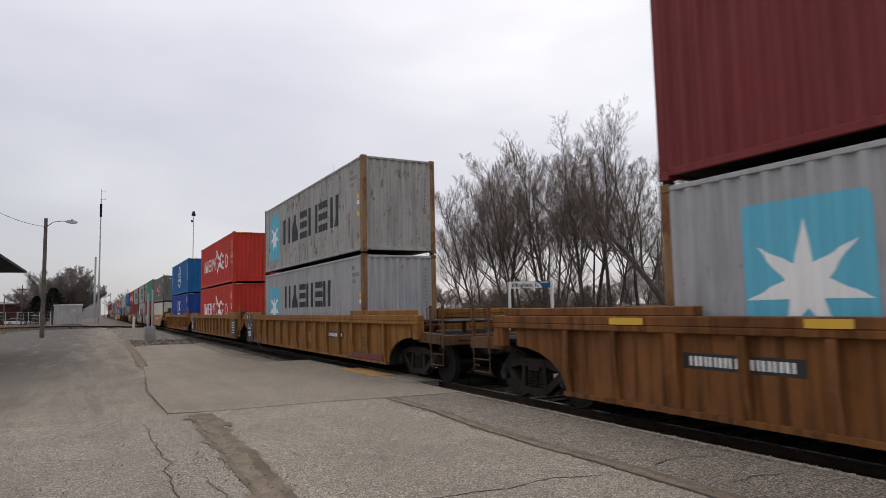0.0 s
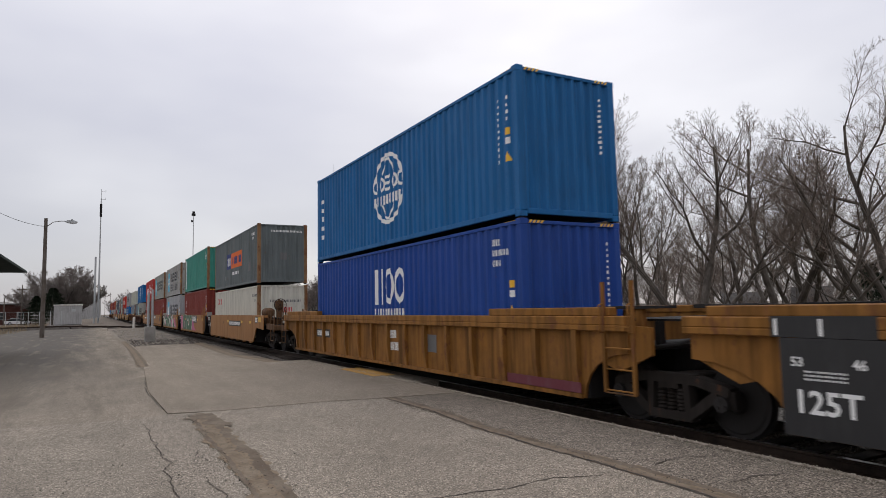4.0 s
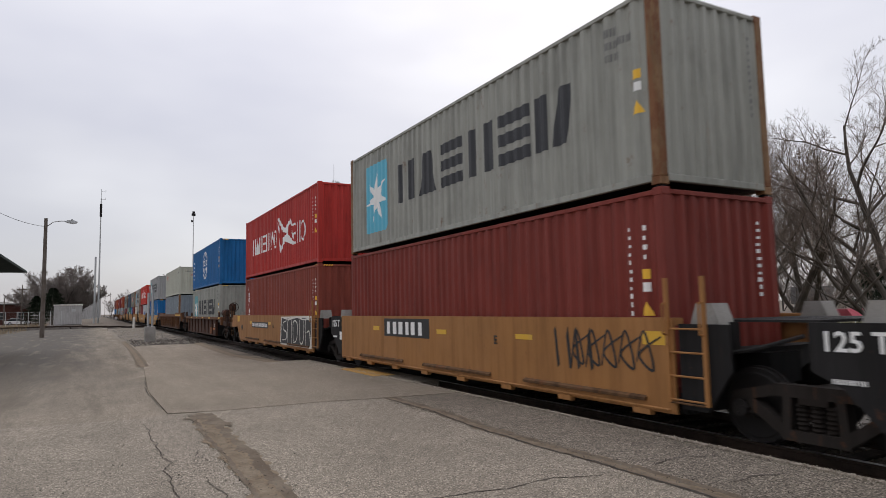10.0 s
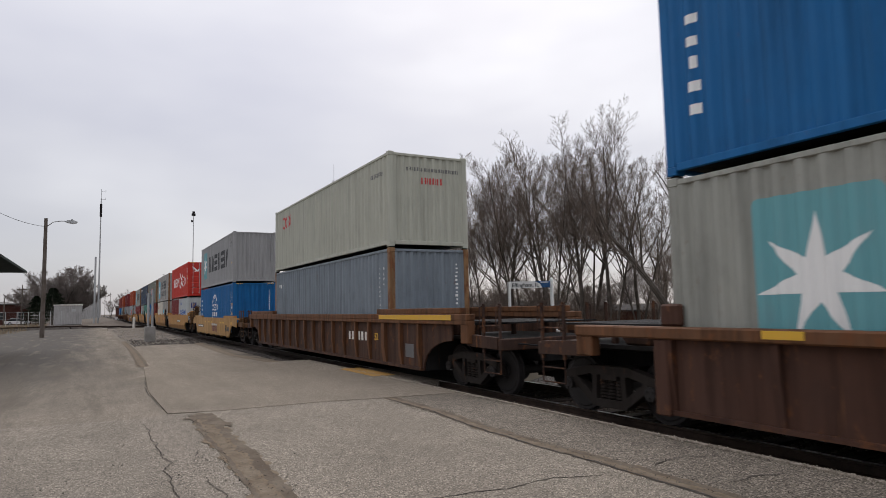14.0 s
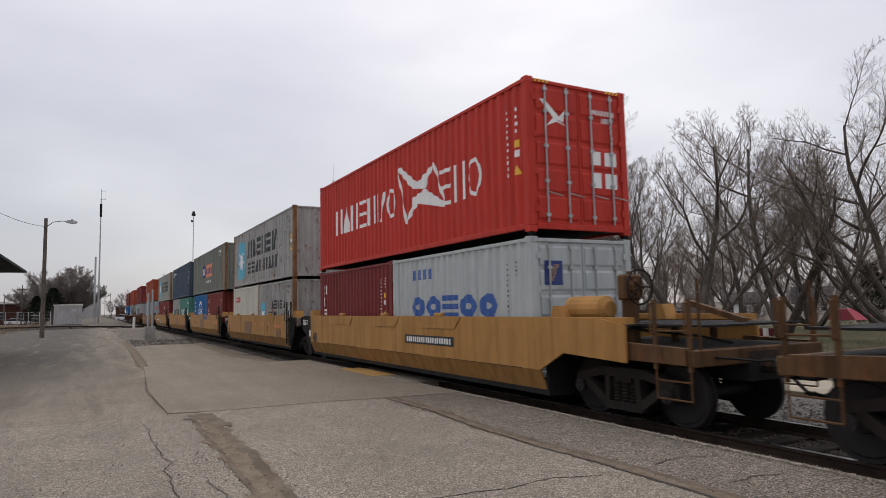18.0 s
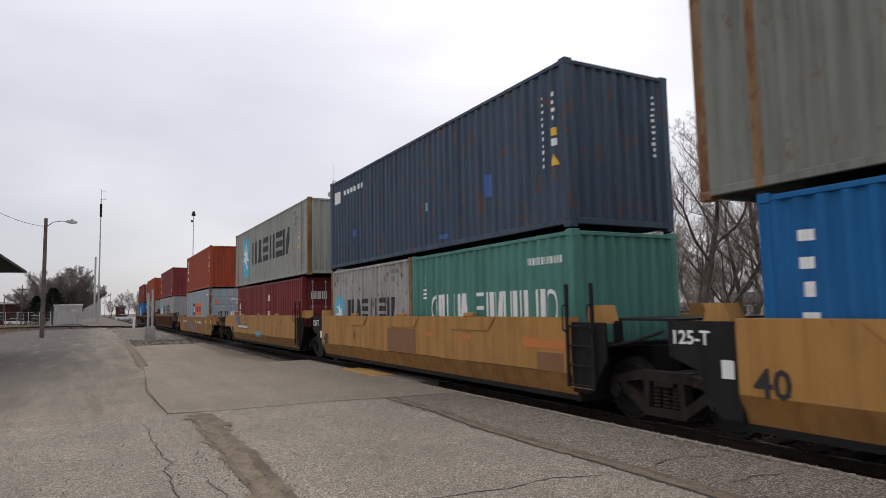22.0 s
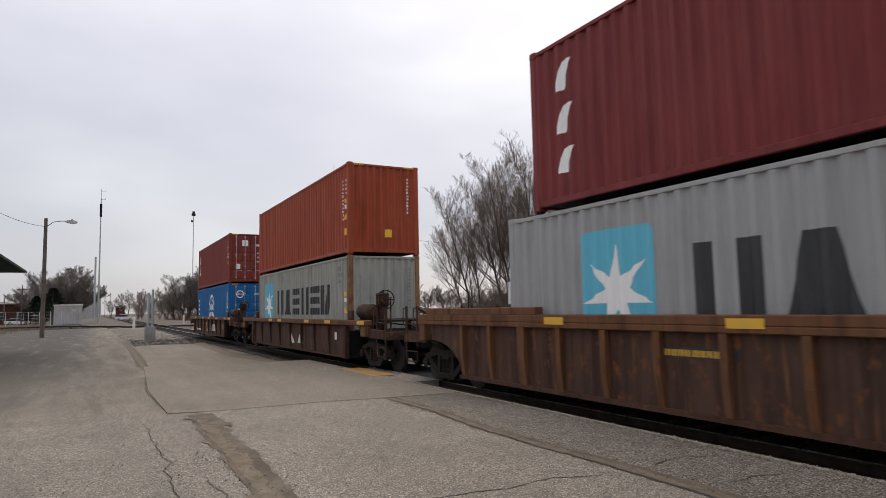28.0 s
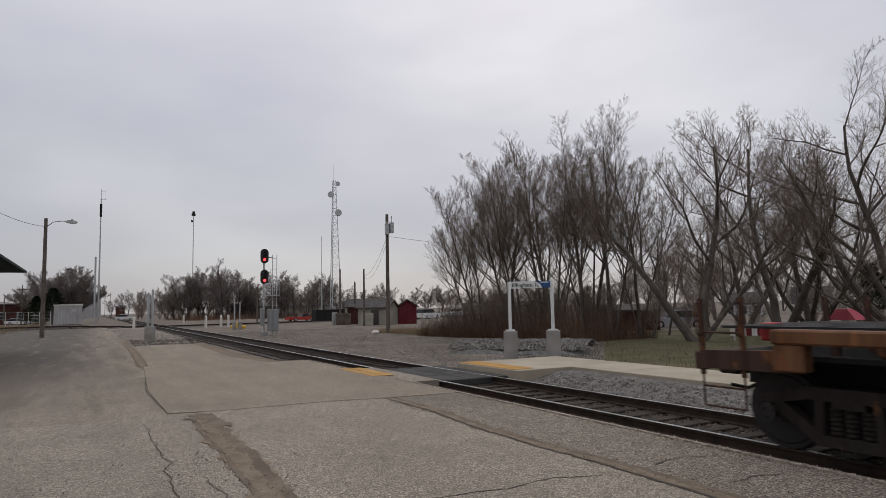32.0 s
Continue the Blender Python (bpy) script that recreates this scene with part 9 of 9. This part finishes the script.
# tent-like pink awning and striped boards seen past the cars
tent = thing("awning", "faded pink tarpaulin roof on thin posts", "awning", at=(46.3, 26.0, GROUND_Z))
PINK = rough_mat("pink_tarp", (0.42, 0.085, 0.11), (0.50, 0.12, 0.15), 1.0, 0.7, 0.1)
bm = bmesh.new()
prism(bm, [(-1.2, 0.55), (1.2, 0.55), (0.7, 1.3), (-0.7, 1.3)], "x", -1.2, 1.2)
part("tarpaulin", bm, PINK, tent)
for dx in (-1.2, 1.2):
    for dy in (-1.2, 1.2):
        bm = bmesh.new()
        tube(bm, (dx, dy, 0), (dx * 0.95, dy * 0.95, 0.56), 0.03, n=6)
        part("post", bm, GALV, tent)
barrier = thing("barrier", "red and white striped barrier boards on the lawn", "barrier", at=(29.0, 21.0, GROUND_Z))
for k in range(8):
    part("stripe", boxes((-1.0 + k * 0.25, -0.75 + k * 0.25, -0.03, 0.03, 0.25, 0.62)), REDWALL if k % 2 else BOLLARD, barrier)
for x in (-0.8, 0.8):
    part("leg", boxes((x - 0.03, x + 0.03, -0.2, 0.2, 0.0, 0.25)), GALV, barrier)
barrier.rotation_euler = (0, 0, radians(-50))
bag = bmesh.new()
bmesh.ops.create_icosphere(bag, subdivisions=2, radius=0.35)
for v in bag.verts:
    v.co.z = max(-0.12, v.co.z * 0.55)
    v.co += Vector((noise.noise(v.co * 4), noise.noise(v.co * 4 + Vector((9, 0, 0))), 0)) * 0.08
solid("white_bag", bag, BOLLARD, "crumpled white bag on the gravel", "litter", at=(19.5, 47.0, GROUND_Z + 0.12))

# ---------------------------------------------------------------- platform wear: cracks, seams, stains, debris
CRACK = rough_mat("crack_fill", (0.055, 0.047, 0.040), (0.10, 0.086, 0.072), 4.0, 0.95, 0.2, shuffle=False)
SEAM = rough_mat("dirt_seam", (0.150, 0.112, 0.076), (0.235, 0.186, 0.133), 4.5, 0.95, 0.5, 0.006, 40, shuffle=False)
DAMP = rough_mat("damp_stain", (0.110, 0.085, 0.062), (0.190, 0.155, 0.117), 2.0, 0.9, 0.5, 0.006, 45, shuffle=False)


def ribbon(name, pts, width, material, label, seed, jitter=0.025, z=0.004, ragged=0.35, step=0.12, taper=True, kind="structure"):
    """A ragged strip along a line on the ground: crack or seam."""
    r = random.Random(seed)
    rows = []
    for a, b in zip(pts, pts[1:]):
        a, b = Vector((*a, 0)), Vector((*b, 0))
        n = max(1, int((b - a).length / step))
        for i in range(n):
            rows.append(a.lerp(b, i / n))
    rows.append(Vector((*pts[-1], 0)))
    drift = 0.0
    verts, faces = [], []
    for i, p in enumerate(rows):
        q = rows[min(i + 1, len(rows) - 1)] - rows[max(i - 1, 0)]
        n = Vector((-q.y, q.x, 0)).normalized()
        drift = drift * 0.8 + r.gauss(0, jitter)
        w = width * (min(1, 0.25 + 4 * min(i, len(rows) - 1 - i) / len(rows)) if taper else 1)
        c = p + n * drift
        for s_ in (1, -1):
            e = 1 + ragged * 1.3 * (noise.noise(Vector((i * step * 3.0, seed * 7.3, s_ * 5.0))) + 0.6 * noise.noise(Vector((i * step * 11.0, seed * 3.1, s_ * 9.0))))
            v = c + n * s_ * w / 2 * max(0.15, e)
            verts.append((v.x, v.y, z))
        if i:
            k = len(verts) - 4
            faces.append((k, k + 1, k + 3, k + 2))
    me = bpy.data.meshes.new(name)
    me.from_pydata(verts, [], faces)
    me.materials.append(material)
    return tagged(new(name, me), label, "pavement wear", "platform wear", kind)


DARK_CRACK = "thin dark crack in the asphalt"
cracks = [([(1.24, 19.0), (1.08, 15.6), (1.10, 13.6), (1.15, 11.92)], 0.05), ([(1.15, 11.92), (2.1, 11.69), (3.8, 11.66), (5.03, 11.42), (6.43, 11.2)], 0.045),
          ([(-7, 12.9), (-3.5, 12.3), (-1.2, 11.97), (-0.69, 11.88), (0.66, 11.69)], 0.045), ([(0.66, 11.69), (0.72, 11.12), (0.76, 9.75), (0.75, 8.92), (0.75, 8.3), (0.84, 8.06), (0.73, 7.69), (0.73, 7.16), (0.74, 6.51), (0.80, 5.6), (0.78, 4.2)], 0.04),
          ([(1.22, 8.71), (1.11, 8.26), (1.19, 7.85), (0.99, 7.87), (0.84, 7.95)], 0.035), ([(2.4, 5.26), (2.93, 5.21), (3.44, 5.13), (3.98, 5.19), (4.46, 5.02), (4.72, 5.03)], 0.034), ([(5.12, 4.99), (5.56, 5.11), (5.79, 5.06), (6.13, 4.94)], 0.034),
          ([(5.24, 4.16), (5.66, 4.16), (6.16, 4.06)], 0.034), ([(5.33, 7.88), (6.12, 7.92)], 0.026), ([(1.05, 7.2), (1.12, 6.6), (1.08, 5.9)], 0.025),
          ([(-8, 24), (-2, 23), (1.4, 22.4)], 0.05), ([(-3.0, 40), (-2.6, 26), (-2.2, 16), (-2.4, 9)], 0.03), ([(2.2, 23), (3.0, 22.8), (6.4, 22.3)], 0.03)]
for i, (pts, w) in enumerate(cracks):
    ribbon("crack", pts, w * (0.46 if i > 4 else 0.32), CRACK, DARK_CRACK, 100 + i, 0.010, 0.0085 if i == 12 else 0.004, 0.55, 0.06)


def dirt_band(name, pts, width, label, seed, z=0.0045):
    """Dirt and fine gravel lying in a worn seam: ragged lumps of many widths, laid over one another."""
    ribbon(name, pts, width, SEAM, label, seed, 0.006, z, 0.45, 0.05, False)
    for k, (off, w, m_) in enumerate(((-0.42, 0.16, DAMP), (0.34, 0.34, DAMP), (-0.12, 0.34, SEAM_PALE))):
        ribbon(name, [(x + off * width, y) for x, y in pts], width * w, m_, label, seed + 10 + k, 0.006, z + 0.0008 * (k + 1), 0.75, 0.05, False)


SEAM_PALE = rough_mat("pale_dirt", (0.150, 0.116, 0.080), (0.235, 0.190, 0.142), 5.0, 0.95, 0.5, 0.006, 45, shuffle=False)
LINE = [(5.0, 11.4), (5.02, 9.6), (4.86, 7.8), (4.86, 6.4), (4.92, 5.2), (4.90, 4.3), (4.88, 3.5), (4.84, -6)]
ribbon("crack", [(x - 0.10, y) for x, y in LINE], 0.035, CRACK, "dark crack beside the dirt seam", 36, 0.008, 0.0066, 0.9, 0.05, False)
dirt_band("dirt_seam", LINE, 0.23, "brown dirt gathered along a sunken seam", 31, 0.0025)
dirt_band("dirt_seam", [(1.62, 11.5), (1.56, 9.3), (1.56, 7.6), (1.51, 6.0), (1.46, 4.5), (1.4, -3)], 0.36, "brown dirt gathered along a worn seam", 32)
ribbon("damp_stain", [(1.62, 11.65), (1.70, 10.9), (1.76, 10.0)], 0.26, DAMP, "dark damp stain at the seam's head", 33, 0.03, 0.0082, 1.0, 0.04)
dirt_band("dirt_seam", [(5.15, 38), (4.95, 30), (4.85, 26), (5.35, 21.6)], 0.50, "strip of dirt and gravel by the track", 34, 0.009)
dirt_band("dirt_seam", [(1.65, 44), (1.66, 36), (1.60, 30), (1.46, 22.6)], 0.30, "strip of dirt along the lot's edge", 35, 0.009)
LOOSE = rough_mat("loose_grit", (0.07, 0.06, 0.05), (0.22, 0.20, 0.17), 9.0, 0.9, 0.3, 0.004, 60, 0.4, 0.6, shuffle=False)
scatter("grit", 450, lambda r: (r.uniform(-3, 6.4), 3 + 20 * r.random() ** 1.6), 0.011, LOOSE, "scattered grit and small stones on the asphalt", 41, lambda x, y: 0.002)
scatter("grit", 700, lambda r: (r.gauss(4.90, 0.07), r.uniform(2.5, 11)), 0.009, LOOSE, "grit lying in the dirt seam", 42, lambda x, y: 0.004)
scatter("grit", 900, lambda r: (r.gauss(1.55, 0.13), 2.5 + 9 * r.random()), 0.009, LOOSE, "grit lying in the worn seam", 45, lambda x, y: 0.005)
RUBBLE = rough_mat("pale_rubble", (0.20, 0.17, 0.135), (0.44, 0.39, 0.32), 12.0, 0.95, 0.3, 0.004, 60, 0.4, 0.6, shuffle=False)
scatter("edge_rubble", 2200, lambda r: (r.gauss(6.43, 0.035), 1.5 + 20 * r.random() ** 1.4), 0.015, RUBBLE, "crumbled pale stones along the platform edge", 43, lambda x, y: 0.010)
PAD = rough_mat("pale_gravel_dirt", (0.150, 0.126, 0.098), (0.265, 0.230, 0.188), 1.2, 0.95, 0.5, 0.01, 30, shuffle=False, speck=0.4)
bm = bmesh.new()
prism(bm, [(1.70, 36.6), (3.0, 37.45), (5.05, 36.9), (5.6, 50), (6.0, 70), (6.2, 91), (1.65, 89.8), (1.40, 74), (1.5, 60)], "z", -0.34, -0.12)
solid("dirt_pad", bm, PAD, "pale trodden dirt and gravel past the end of the platform", "ground", kind="structure")
scatter("debris", 1500, lambda r: (r.uniform(1.8, 6.0), 37.5 + 45 * r.random() ** 1.4), 0.05, STONES, "grey gravel and debris on the trodden dirt", 46, lambda x, y: -0.115)
scatter("rubble", 900, lambda r: (r.uniform(2.0, 6.2), r.uniform(38, 48)), 0.05, STONES_DARK, "dark rubble at the end of the pavement", 44, lambda x, y: -0.115)


# ---------------------------------------------------------------- motion
def gone(t):
    """How far the train has run after t seconds."""
    return 11.870 * t + 0.00323 * t * t


def motions():
    for ob, y in RIDING:
        x, z = ob.location.x, ob.location.z
        walk(ob, [(t, pose(x, y - gone(t), z)) for t in range(0, 33, 2)])
    steps = [i / FPS for i in range(0, 32 * FPS + 1)]
    for ob, yy in ROLLING:
        walk(ob, [(t, pose(0, yy, AXLE_Z, math.degrees(gone(t) / WHEEL_R) % 360.0)) for t in steps])


motions()
